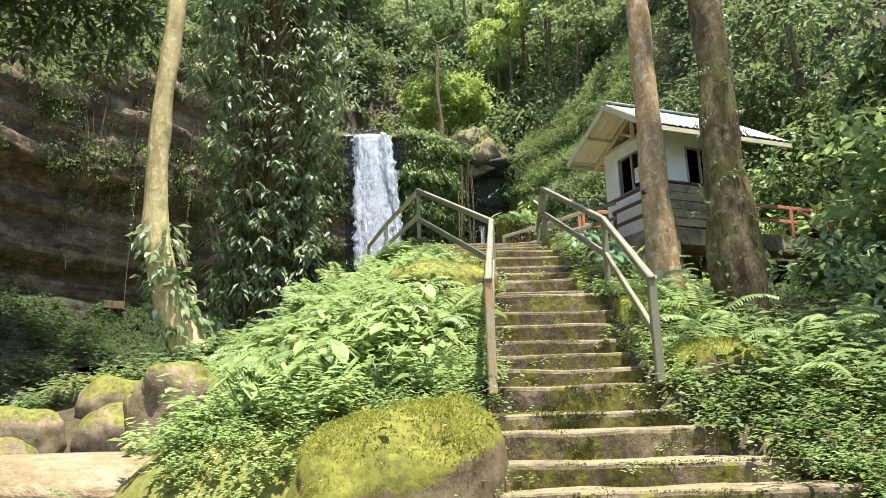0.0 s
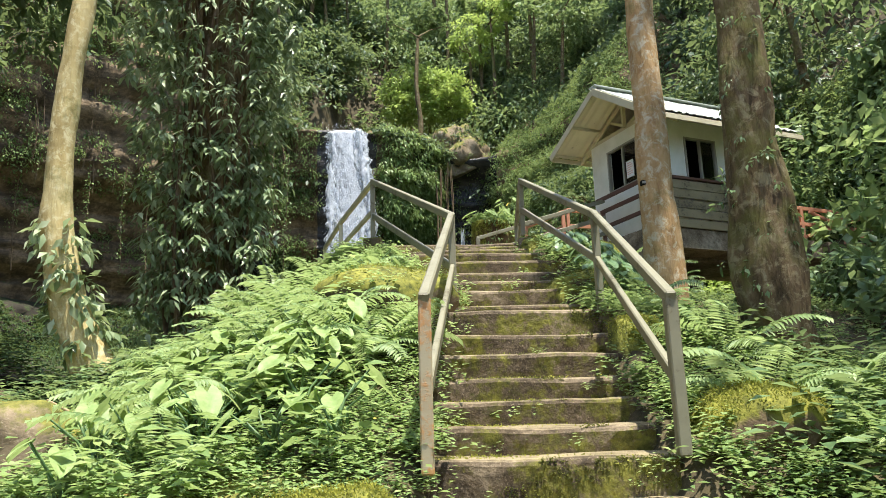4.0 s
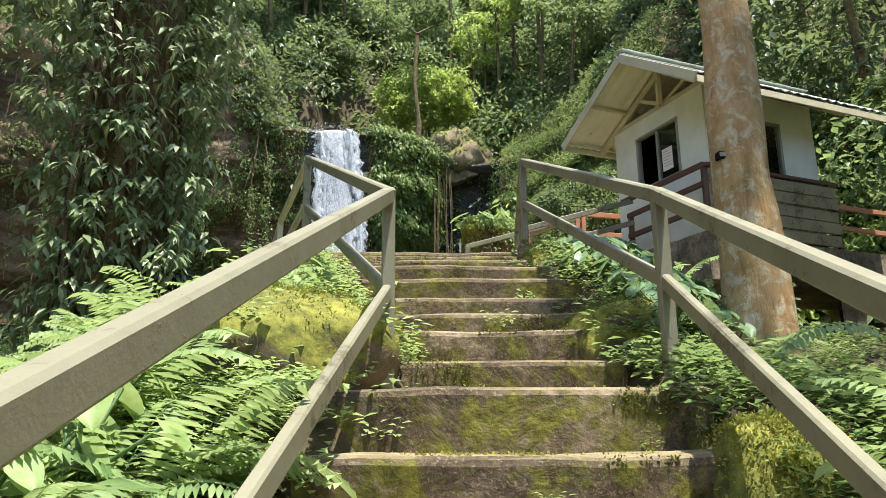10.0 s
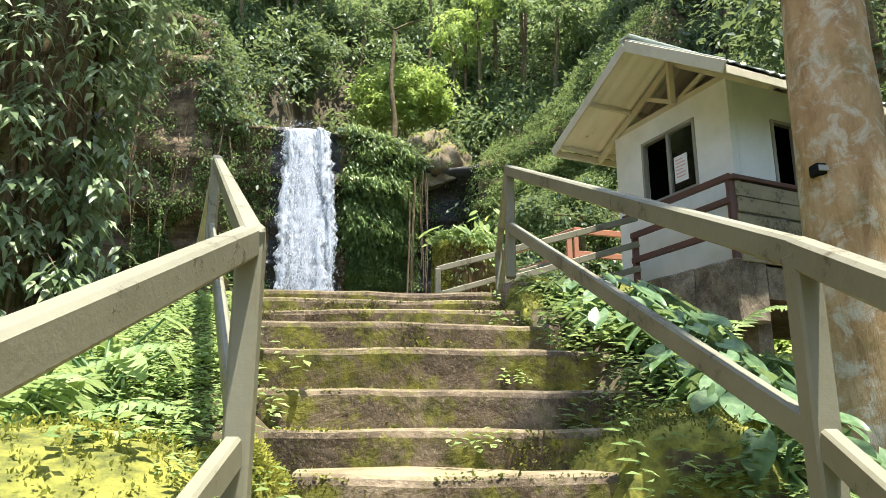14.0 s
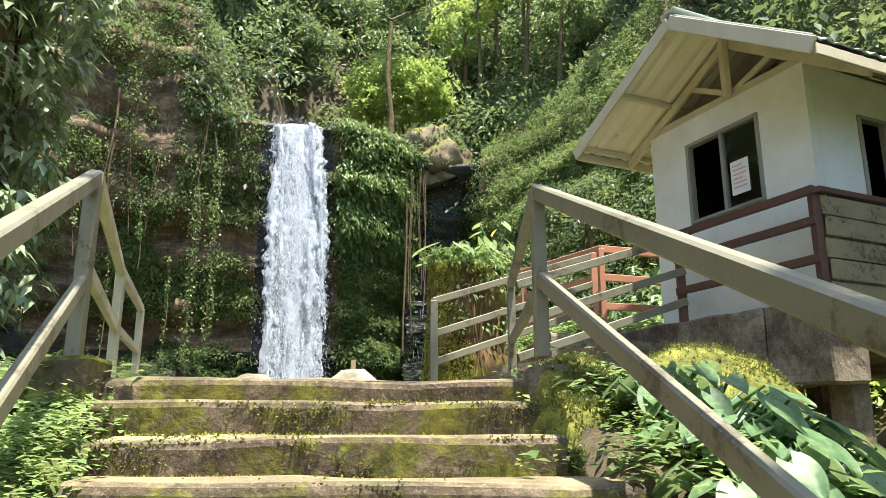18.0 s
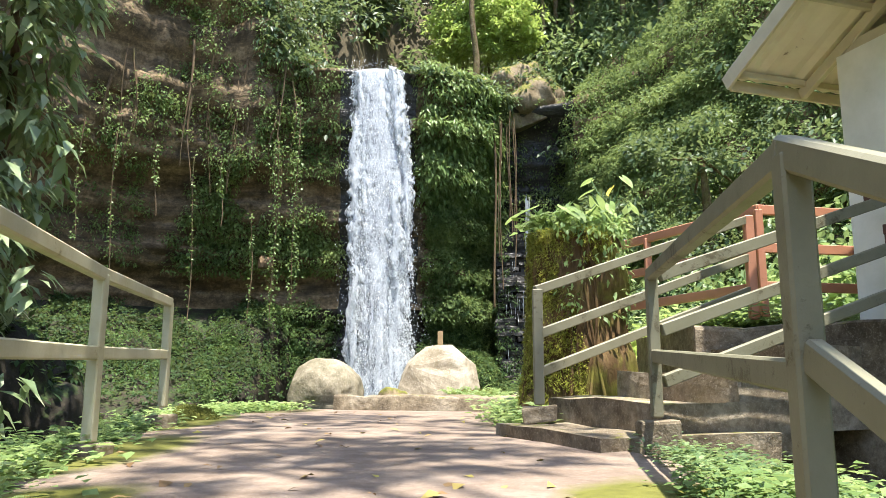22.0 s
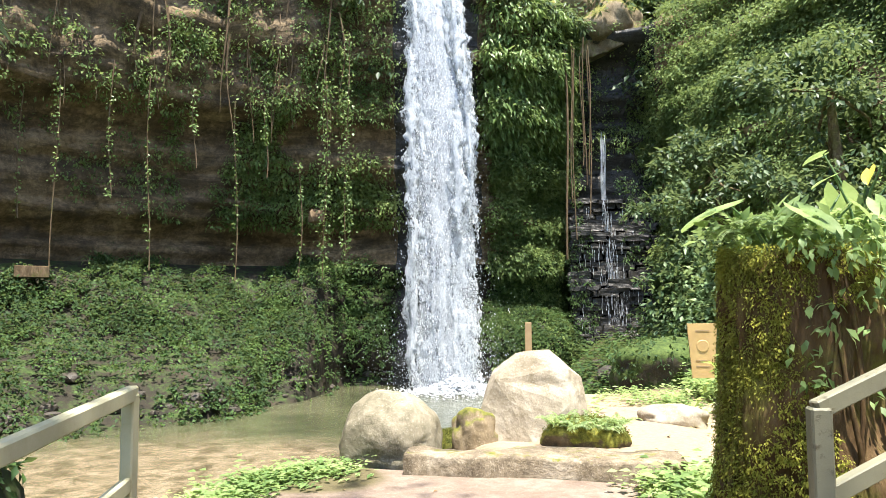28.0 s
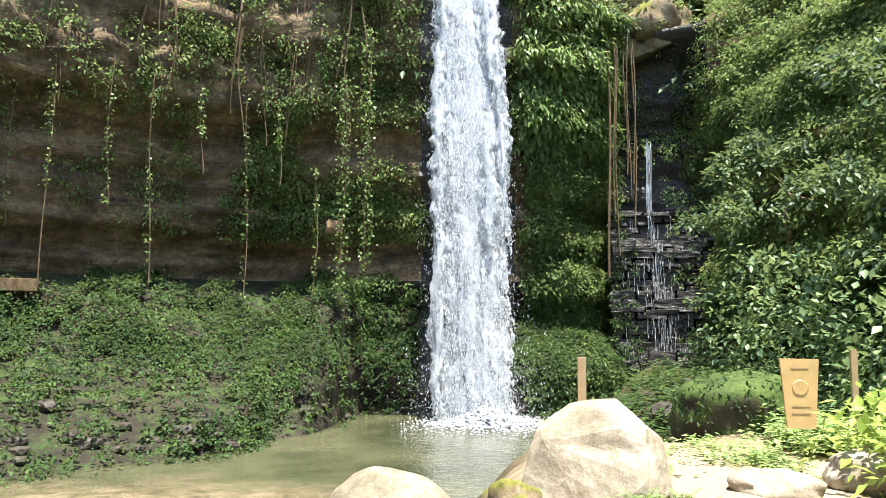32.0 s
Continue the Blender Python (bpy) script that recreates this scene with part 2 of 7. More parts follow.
EARTH = rock_mat("leaf-littered soil", (0.03, 0.024, 0.012), (0.075, 0.06, 0.03), (0.14, 0.11, 0.06), 0.12, 0, ((0.05, 0.07, 0.012), (0.11, 0.13, 0.03)), 1.5,
                 patches=(((1.3, 12.4, 3.4, 5.2), (0.38, 0.29, 0.19)), ((-6.2, 11.2, 4.2, 2.6), (0.18, 0.13, 0.08)), ((-9.0, 19.0, 6.0, 5.0), (0.05, 0.042, 0.026)), ((0.4, -10.4, 2.0, 2.0), (0.3, 0.27, 0.14)), ((-1.7, -1.6, 1.1, 2.0), (0.1, 0.115, 0.028)), ((-2.6, -7.2, 1.4, 1.8), (0.17, 0.17, 0.04)), ((4.2, 8.4, 2.4, 2.4), (0.3, 0.28, 0.12))))


def bark_mat(name, dark, mid, light, moss=0.3, plates=3.0, lichen=None, moss_tone=(0.11, 0.12, 0.03)):
    m = Mat(name, 0.9, 0.15)
    n1 = m.noise(plates, 8, 0.65, m.scaled(1.6, 1.6, 0.55), 0.6)
    n2 = m.noise(1.0, 6, 0.6, m.scaled(22, 22, 4))
    c = m.ramp(n1, (0.3, dark), (0.5, mid), (0.7, light))
    c = m.mix(m.math("MULTIPLY", n2, 0.5), c, dark)
    if lichen:
        c = m.mix(m.math("MULTIPLY", m.ramp(m.noise(9, 7, 0.7, warp=0.6), (0.5, 0.0), (0.62, 1.0)), 0.7), c, lichen)
    g = m.ramp(m.noise(1.7, 6, 0.7), (0.62 - 0.25 * moss, 0.0), (0.75 - 0.2 * moss, 1.0))
    c = m.mix(m.math("MULTIPLY", g, 0.75), c, moss_tone)
    m.color(c).bump(n2, 0.8, 0.03).bump(n1, 0.6, 0.04)
    return m.m


BARK_PALE = bark_mat("pale lichened bark", (0.27, 0.155, 0.07), (0.5, 0.33, 0.16), (0.6, 0.44, 0.25), 0.25, 6, (0.62, 0.58, 0.45))
BARK_YELLOW = bark_mat("yellowish smooth bark", (0.27, 0.2, 0.08), (0.52, 0.42, 0.2), (0.62, 0.53, 0.28), 0.35, 2, (0.62, 0.56, 0.34))
BARK_DARK = bark_mat("dark rough bark", (0.03, 0.022, 0.014), (0.145, 0.1, 0.055), (0.26, 0.19, 0.11), 0.6, 6, (0.3, 0.26, 0.16), (0.13, 0.13, 0.035))
BARK_STUMP = bark_mat("mossy decaying stump bark", (0.05, 0.03, 0.014), (0.13, 0.08, 0.038), (0.24, 0.16, 0.08), 0.6, 5, None, (0.19, 0.19, 0.035))
ROOT = bark_mat("hanging aerial roots", (0.07, 0.048, 0.028), (0.18, 0.125, 0.075), (0.29, 0.21, 0.13), 0.3, 5)


def paint_mat(name, base, worn, under, wear=0.35, rough=0.55):
    m = Mat(name, rough, 0.35)
    n1, n2 = m.noise(2.5, 7, 0.65), m.noise(24, 6, 0.7)
    c = m.mix(m.ramp(n1, (0.4, 0.0), (0.7, 1.0)), base, worn)
    g = m.ramp(m.math("ADD", m.math("MULTIPLY", n1, 0.6), m.math("MULTIPLY", n2, 0.5)), (0.74 - 0.22 * wear, 0.0), (0.78 - 0.18 * wear, 1.0))
    c = m.mix(g, c, under)
    m.color(c).bump(n2, 0.3, 0.006).bump(g, 0.3, 0.004)
    return m.m


# weathered cream, with the shade on the rails' sides put into the colour
PAINT_CREAM = paint_mat("weathered cream-grey paint darkened for shade", (0.205, 0.195, 0.132), (0.155, 0.145, 0.095), (0.1, 0.085, 0.05), 0.65)
# the same rail paint with sunlight put into its colour
PAINT_SUNLIT = paint_mat("cream paint lightened for sun", (0.46, 0.43, 0.29), (0.36, 0.32, 0.19), (0.2, 0.16, 0.08), 0.35)
PAINT_PEEL = paint_mat("peeling cream paint over bare orange wood", (0.34, 0.3, 0.2), (0.32, 0.24, 0.14), (0.4, 0.215, 0.085), 0.95)
PAINT_ORANGE = paint_mat("faded orange-red paint", (0.52, 0.23, 0.14), (0.42, 0.2, 0.12), (0.24, 0.15, 0.1), 0.3)
PAINT_MAROON = paint_mat("flaking maroon paint", (0.13, 0.062, 0.046), (0.09, 0.052, 0.04), (0.16, 0.13, 0.1), 0.5)
PAINT_WHITE = paint_mat("chalky white wall paint", (0.82, 0.82, 0.75), (0.7, 0.71, 0.62), (0.45, 0.46, 0.36), 0.12, 0.8)
TIMBER_TRIM = paint_mat("cream timber trim", (0.62, 0.56, 0.4), (0.5, 0.45, 0.31), (0.25, 0.2, 0.13), 0.25)
PLANK = paint_mat("grey-green weathered planks", (0.3, 0.25, 0.15), (0.2, 0.165, 0.1), (0.085, 0.07, 0.045), 0.7, 0.85)
TIN = paint_mat("dull roofing sheet", (0.42, 0.46, 0.42), (0.33, 0.36, 0.31), (0.26, 0.2, 0.13), 0.25, 0.45)
TIN_IN = paint_mat("cream sheet underside", (0.84, 0.77, 0.6), (0.74, 0.66, 0.5), (0.26, 0.19, 0.12), 0.25, 0.6)
DARK = Mat("near-black for interior shade and lamp housing", 0.95, 0.05).color((0.015, 0.015, 0.013)).m
FRAME_METAL = paint_mat("dull window aluminium", (0.32, 0.31, 0.26), (0.25, 0.24, 0.2), (0.15, 0.13, 0.1), 0.2, 0.4)
PAPER = Mat("white paper", 0.8, 0.2).color((0.85, 0.85, 0.85)).m
INK = Mat("red print", 0.8, 0.1).color((0.72, 0.42, 0.38)).m
BOARDWOOD = paint_mat("pale varnished board", (0.55, 0.38, 0.17), (0.45, 0.3, 0.13), (0.35, 0.22, 0.1), 0.2)
DRYWOOD = paint_mat("bare weathered wood", (0.40, 0.29, 0.16), (0.30, 0.21, 0.12), (0.18, 0.12, 0.07), 0.3, 0.85)
_g = Mat("window glass", 0.03, 0.5)
_g.b.inputs["Transmission Weight"].default_value = 1.0
GLASS = _g.color((0.75, 0.8, 0.78)).m


def white_water():
    """Broken white water: grains of foam with gaps that open towards the edges of a veil."""
    m = Mat("falling white water", 0.4, 0.4)
    n = m.noise(3.5, 8, 0.75, m.scaled(1.0, 1.0, 0.22), 0.15)
    f = m.noise(13, 4, 0.8, m.scaled(1, 1, 0.6), 0.2)
    k = m.math("ADD", m.math("MULTIPLY", n, 0.5), m.math("MULTIPLY", f, 0.5))
    m.color(m.ramp(k, (0.42, (0.27, 0.3, 0.34)), (0.49, (0.44, 0.475, 0.52)), (0.57, (0.68, 0.71, 0.74))))
    m.bump(f, 0.4, 0.03)
    thin = m.t.nodes.new("ShaderNodeAttribute")
    thin.attribute_name = "thin"
    a = m.ramp(m.math("SUBTRACT", k, m.math("MULTIPLY", thin.outputs["Fac"], 0.13)), (0.36, 0.0), (0.44, 1.0))
    tr = m.node("ShaderNodeBsdfTranslucent", Color=(0.72, 0.76, 0.8, 1))
    clear = m.t.nodes.new("ShaderNodeBsdfTransparent")
    s1, s2 = m.node("ShaderNodeMixShader", Fac=0.35), m.node("ShaderNodeMixShader")
    m.link(m.b.outputs[0], s1.inputs[1]), m.link(tr.outputs[0], s1.inputs[2])
    m.link(a, s2.inputs[0]), m.link(clear.outputs[0], s2.inputs[1]), m.link(s1.outputs[0], s2.inputs[2])
    m.link(s2.outputs[0], m.t.nodes["Material Output"].inputs[0])
    return m.m


FALLS = white_water()
DROPS = Mat("water drops", 0.3, 0.5).color((0.66, 0.69, 0.73)).m
_w = Mat("pool water", 0.06, 0.5)
_wc = _w.mix(_w.ramp(_w.noise(0.5, 6, 0.7), (0.35, 0.0), (0.65, 1.0)), (0.04, 0.045, 0.024), (0.11, 0.11, 0.062))
_wm = _w.node("ShaderNodeMapping", Location=(7.0 / 5.0, -13.6 / 3.6, 0), Scale=(1 / 5.0, 1 / 3.6, 0))
_w.link(_w.co, _wm.inputs["Vector"])
_wl = _w.t.nodes.new("ShaderNodeVectorMath")
_wl.operation = "LENGTH"
_w.link(_wm.outputs[0], _wl.inputs[0])
_wk = _w.math("ADD", _w.math("MULTIPLY", _wl.outputs["Value"], 0.5), _w.math("MULTIPLY", _w.noise(0.8, 5), 0.5))
_ws = _w.ramp(_w.noise(2.2, 7, 0.7, warp=0.5), (0.36, (0.09, 0.07, 0.042)), (0.5, (0.2, 0.155, 0.1)), (0.66, (0.29, 0.23, 0.16)))
_w.color(_w.mix(_w.ramp(_wk, (0.55, 1.0), (0.85, 0.0)), _wc, _ws))
_w.bump(_w.noise(3.0, 5, 0.65, warp=0.8), 0.4, 0.08).bump(_w.noise(11, 4), 0.3, 0.02)
POOL = _w.m


# ---- building helpers ----
rng = np.random.default_rng(7)


def finish(name, me, material, parent=None, label="", smooth=False):
    me.materials.append(material)
    if smooth:
        me.polygons.foreach_set("use_smooth", np.ones(len(me.polygons), bool))
    ob = new(name, me)
    ob.parent = parent
    if label:
        ob["label"] = label
    return ob


def part(name, bm, material, parent=None, label="", smooth=False):
    me = bpy.data.meshes.new(name)
    bm.to_mesh(me)
    bm.free()
    return finish(name, me, material, parent, label, smooth)


def raw(name, verts, faces):
    """A mesh from arrays; every face has the same number of corners."""
    me = bpy.data.meshes.new(name)
    verts, faces = np.asarray(verts, np.float32), np.asarray(faces, np.int32)
    me.vertices.add(len(verts))
    me.vertices.foreach_set("co", verts.ravel())
    me.loops.add(faces.size)
    me.loops.foreach_set("vertex_index", faces.ravel())
    me.polygons.add(len(faces))
    me.polygons.foreach_set("loop_start", np.arange(len(faces), dtype=np.int32) * faces.shape[1])
    me.update(calc_edges=True)
    return me


def empty(name, at=(0, 0, 0), label="", category="", group="", kind=""):
    ob = new(name)
    ob.empty_display_size = 0.1
    ob.location = at
    return tagged(ob, label, category, group, kind)


def box(sx, sy, sz, bevel=0.0, at=(0, 0, 0), wob=0.0):
    """A box standing on z = 0 at the given place, its edges bevelled."""
    bm = bmesh.new()
    bmesh.ops.create_cube(bm, size=1, matrix=Matrix.Translation((at[0], at[1], at[2] + sz / 2)) @ Matrix.Diagonal((sx, sy, sz, 1)))
    if bevel:
        bmesh.ops.bevel(bm, geom=bm.edges[:], offset=bevel, segments=2, profile=0.6, affect="EDGES")
    if wob:
        for v in bm.verts:
            v.co += noise.noise_vector(v.co * 4) * wob
    return bm


def beam(p, q, w, h, bevel=0.006, over=0.0):
    """A squared timber from p to q, w wide and h deep."""
    p, q = Vector(p), Vector(q)
    d = (q - p).normalized()
    p, q = p - d * over, q + d * over
    side = d.cross(Vector((0, 0, 1)))
    side = Vector((1, 0, 0)) if side.length < 0.05 else side.normalized()
    up = side.cross(d).normalized()
    m = Matrix((side, d, up)).transposed().to_4x4()
    m.translation = (p + q) / 2
    bm = bmesh.new()
    bmesh.ops.create_cube(bm, size=1, matrix=m @ Matrix.Diagonal((w, (q - p).length, h, 1)))
    if bevel:
        bmesh.ops.bevel(bm, geom=bm.edges[:], offset=bevel, segments=1, affect="EDGES")
    return bm


def tube(points, radii, sides=8, rough=0.0, seed=0):
    """A tapered round limb along a line of points."""
    pts = [Vector(p) for p in points]
    verts, faces = [], []
    for i, p in enumerate(pts):
        d = (pts[min(i + 1, len(pts) - 1)] - pts[max(i - 1, 0)]).normalized()
        a = d.cross(Vector((0.3, 0.9, 0.1))).normalized()
        b = d.cross(a)
        for k in range(sides):
            t = 2 * math.pi * k / sides
            w = a * math.cos(t) + b * math.sin(t)
            r = radii[i] * (1 + rough * noise.noise(p * 1.7 + w * 1.2 + Vector((seed, 0, 0))))
            verts.append(p + w * r)
    n = len(pts)
    for i in range(n - 1):
        for k in range(sides):
            k2 = (k + 1) % sides
            faces.append((i * sides + k, i * sides + k2, (i + 1) * sides + k2, (i + 1) * sides + k))
    return raw("limb", np.array([tuple(v) for v in verts]), np.array(faces))


def stone(sx, sy, sz, seed, rough=0.25, level=4, flat=0.0, facet=0.0):
    """An uneven boulder, its base at z = 0."""
    bm = bmesh.new()
    bmesh.ops.create_icosphere(bm, subdivisions=level, radius=1)
    off = Vector((seed * 3.1, seed * 1.7, seed * 0.9))
    for v in bm.verts:
        n = v.co.normalized()
        k = 1 + rough * noise.fractal(n * 1.1 + off, 1.0, 2.1, 4) + facet * abs(noise.noise(n * 1.6 + off * 2))
        c = n * k
        c.x, c.y = math.copysign(abs(c.x) ** (1 - flat), c.x), math.copysign(abs(c.y) ** (1 - flat), c.y)
        c.z = math.copysign(abs(c.z) ** (1 - flat), c.z)
        v.co = Vector((c.x * sx / 2, c.y * sy / 2, (max(c.z, -0.8) + 0.8) * sz / 1.8))
    return bm


def unit(v):
    return v / np.maximum(np.linalg.norm(v, axis=-1, keepdims=True), 1e-9)


LEAF5 = np.array([(0, 0, 0), (0.42, 0.5, 0.05), (0.42, -0.5, 0.05), (1, 0, -0.16), (0.5, 0, 0.0)])
LEAF5_F = np.array([(0, 4, 1), (0, 2, 4), (1, 4, 3), (4, 2, 3)])
LEAF4 = np.array([(0, 0, 0), (0.45, -0.5, 0.04), (1, 0, -0.12), (0.45, 0.5, 0.04)])
LEAF4_F = np.array([(0, 1, 2), (0, 2, 3)])


def leaves(pos, tip, up, length, width, shape=LEAF4, faces=LEAF4_F):
    """Vertices and faces for many leaves: their roots, tips' ways, upper sides, lengths and widths."""
    tip = unit(tip)
    side = unit(np.cross(up, tip))
    nrm = np.cross(tip, side)
    length, width = np.broadcast_to(length, len(pos)), np.broadcast_to(width, len(pos))
    v = (pos[:, None] + shape[None, :, 0:1] * tip[:, None] * length[:, None, None]
         + shape[None, :, 1:2] * side[:, None] * width[:, None, None] + shape[None, :, 2:3] * nrm[:, None] * length[:, None, None])
    f = faces[None] + (np.arange(len(pos)) * len(shape))[:, None, None]
    return v.reshape(-1, 3), f.reshape(-1, faces.shape[1])


def clump_leaves(centres, radii, count, size, slim=0.45, near=False, droop=0.5, out=None):
    """Leaves on the outer shells of many clumps; out leans them away from a slope."""
    n = len(centres) * count
    c = np.repeat(centres, count, 0)
    r = np.repeat(radii, count, 0)
    way = unit(rng.normal(size=(n, 3)))
    way[:, 2] = np.where(way[:, 2] < -0.35, -way[:, 2], way[:, 2])
    if out is not None:
        o = np.repeat(out, count, 0)
        flip = (way * o).sum(1) < -0.25
        way[flip] = -way[flip]
    p = c + way * (r * (0.55 + 0.5 * rng.random(n)))[:, None] * [1, 1, 0.8]
    tip = way * 0.8 + rng.normal(size=(n, 3)) * 0.5 - [0, 0, droop]
    up = way * 0.6 + [0, 0, 0.9] + rng.normal(size=(n, 3)) * 0.35
    ln = size * (0.6 + 0.8 * rng.random(n))
    return leaves(p, tip, up, ln, ln * slim * (0.8 + 0.4 * rng.random(n)), *((LEAF5, LEAF5_F) if near else (LEAF4, LEAF4_F)))


def join(*vf):
    v, f, k = [], [], 0
    for a, b in vf:
        v.append(a), f.append(b + k)
        k += len(a)
    return np.concatenate(v), np.concatenate(f)


def smooth01(x):
    x = np.clip(x, 0, 1)
    return x * x * (3 - 2 * x)


def value_noise(x, y, seed=0):
    """Smooth noise in the plane from a few waves, between about -1 and 1."""
    r = np.random.default_rng(seed)
    s = 0
    for k in range(7):
        a, f, p = r.random() * 6.28, 1.35**k, r.random() * 6.28
        s = s + np.sin((x * np.cos(a) + y * np.sin(a)) * f + p + 1.3 * np.sin((x * np.sin(a) - y * np.cos(a)) * f * 0.7 + p)) / f**0.5
    return s / 3.2


# ---- the plan ----
# noses of the steps, from the terrace down: y, z, left end, right end
STEP = [(0.06, -0.175, -1.25, 0.95), (-0.28, -0.282, -1.15, 0.85), (-0.743, -0.429, -0.92, 0.85), (-1.13, -0.575, -0.85, 1.02),
        (-1.51, -0.767, -0.66, 1.20), (-1.968, -1.004, -0.58, 1.20), (-2.37, -1.191, -0.45, 1.10), (-2.69, -1.343, -0.30, 1.05),
        (-2.99, -1.564, -0.28, 1.03), (-4.15, -1.788, -0.55, 1.05), (-4.57, -2.055, -0.62, 0.95), (-4.92, -2.24, -0.62, 0.85),
        (-5.30, -2.44, -0.64, 0.80), (-5.63, -2.61, -0.68, 0.75), (-6.12, -2.774, -0.68, 0.70), (-6.56, -2.94, -0.70, 0.68),
        (-6.93, -3.155, -0.72, 0.78), (-7.24, -3.29, -0.76, 0.95), (-7.62, -3.49, -0.80, 1.25), (-7.98, -3.64, -0.85, 1.5)]
POOL_Z = -1.55


def stair_z(y):
    """Height of the way up: the lane, the flight, the terrace."""
    ys = [-40, -12.6, -9.5, *[s[0] for s in STEP[::-1]], 9.0, 11, 18, 40]
    zs = [-5.6, -4.62, -4.15, *[s[1] for s in STEP[::-1]], -0.19, -0.35, -0.3, 0.5]
    return np.interp(y, ys, zs)


# the foot of the cliffs and slopes round the basin
RIM = [(-36, -30), (-31, -14), (-27, -2), (-23.5, 9), (-20.8, 17.5), (-17, 23.5), (-12.5, 27.6), (-8.5, 28.9), (-4.5, 29.3), (-1.2, 30.6),
       (0.6, 33.2), (3.2, 34), (6.2, 32), (8.2, 27.5), (10.2, 21), (12, 14), (13.5, 7), (14, 0), (14, -7), (15, -16), (18, -30)]


def spline(points, step):
    p = np.array([points[0], *points, points[-1]], float)
    out = []
    for i in range(1, len(p) - 2):
        n = max(2, int(np.linalg.norm(p[i + 1] - p[i]) / step))
        t = np.arange(n)[:, None] / n
        a, b, c, d = p[i - 1], p[i], p[i + 1], p[i + 2]
        out.append(0.5 * (2 * b + (c - a) * t + (2 * a - 5 * b + 4 * c - d) * t**2 + (3 * b - a - 3 * c + d) * t**3))
    return np.concatenate(out)


RIM_P = spline(RIM, 0.3)
_d = np.gradient(RIM_P, axis=0)
RIM_N = unit(np.stack([_d[:, 1], -_d[:, 0]], 1))


def rim_distance(x, y):
    """Signed distance outside the rim (positive behind the cliff) and the nearest sample."""
    p = np.stack([x, y], -1).reshape(-1, 2)
    best, idx = np.full(len(p), 1e9), np.zeros(len(p), int)
    for k in range(0, len(RIM_P), 3):
        d = ((p - RIM_P[k]) ** 2).sum(1)
        m = d < best
        best[m], idx[m] = d[m], k
    s = -((p - RIM_P[idx]) * RIM_N[idx]).sum(1)
    return np.where(s > 0, 1, -1) * np.sqrt(best), idx


def basin_z(x, y):
    """Height of the ground inside the basin."""
    zs = stair_z(y)
    left, right = np.maximum(-1.15 - x, 0), np.maximum(x - 1.05, 0)
    steep = np.interp(y, [-7, -5.5, -4, -1.5, 0], [0.22, 0.24, 0.46, 0.62, 0.6])
    mound = zs - 0.03 - np.minimum(steep * left, 1.0 + 0.25 * left)
    terrace_side = np.where((y > 0.5) & (x < -2.4), -0.55 * np.maximum(-2.55 - x, 0) * smooth01((y - 0.5) / 2.5), 0)
    mound = mound + terrace_side - 0.55 * smooth01((-6.7 - y) / 1.2) * smooth01((-0.95 - x) / 0.4) * smooth01((y + 13) / 3)
    xl = np.interp(y, [s[0] for s in STEP[::-1]], [s[2] for s in STEP[::-1]])
    xr = np.interp(y, [s[0] for s in STEP[::-1]], [s[3] for s in STEP[::-1]])
    inside = smooth01((x - xl + 0.02) / 0.12) * smooth01((xr + 0.02 - x) / 0.12) * smooth01((y + 8.6) / 0.8) * smooth01((8.3 - y) / 0.6)
    stream = np.interp(y, [-14, -4, 2, 8, 12], [-4.9, -3.95, -3.0, -2.1, -2.05])
    bank = stream + np.maximum(-9.5 - x, 0) * 0.5
    mound = mound - 0.55 * smooth01((-3.3 - x) / 1.0) * smooth01((-2.4 - y) / 1.5)
    g = np.maximum(mound, stream)
    g = np.where(x < -9.5, np.maximum(g, bank), g)
    rslope = zs - 0.10 * right + 0.75 * np.maximum(x - 6.5, 0) - 0.6 * smooth01((x - 1.35) / 1.3) * smooth01((y + 5.5) / 2.5) * smooth01((5.5 - y) / 1.5)
    g = np.where(x > 1.05, rslope, g)
    g = g - 0.34 * inside
    # the pool and its sandy shore
    far = smooth01((y - 8.6) / 1.6) * smooth01((-1.6 - x) / 1.6) * (1 - smooth01((-10 - x) / 2.5) * smooth01((14 - y) / 3))
    bed = POOL_Z - 0.35 + 0.75 * smooth01((13.5 - y + 0.25 * (x + 8)) / 3.5)
    g = g * (1 - far) + np.minimum(g, bed) * far
    back = smooth01((y - 15.5) / 4) * smooth01((2.5 - x) / 3.0)
    g = g * (1 - back) + np.minimum(g, POOL_Z - 0.3) * back
    return g


def ground_z(x, y):
    x, y = np.asarray(x, float), np.asarray(y, float)
    d, _ = rim_distance(x, y)
    d = d.reshape(x.shape)
    g = basin_z(x, y) + 0.05 * value_noise(x * 1.7, y * 1.7, 3) * smooth01(np.maximum(np.maximum(-1.4 - x, x - 1.2), 0.0) * 1.5)
    low = smooth01((x - 7) / 4) * smooth01((24 - y) / 8)
    hill = 13.5 - 7.5 * low + (1.5 - 0.9 * low) * np.maximum(d - 1.5, 0) ** 0.93 + 1.2 * value_noise(x * 0.25, y * 0.25, 5)
    hill = np.minimum(hill, 46 + 2 * value_noise(x * 0.05, y * 0.05, 8))
    valley = smooth01((5.6 - np.abs(x + 1.0)) / 1.5) * smooth01((42 - y) / 3) * smooth01((y - 27) / 1)
    hill = hill * (1 - valley) + (13.3 + 0.2 * np.maximum(d - 1.5, 0) + 0.2 * value_noise(x, y, 6)) * valley
    k = smooth01((d - 1.2) / 1.2)
    return g * (1 - k) + hill * k


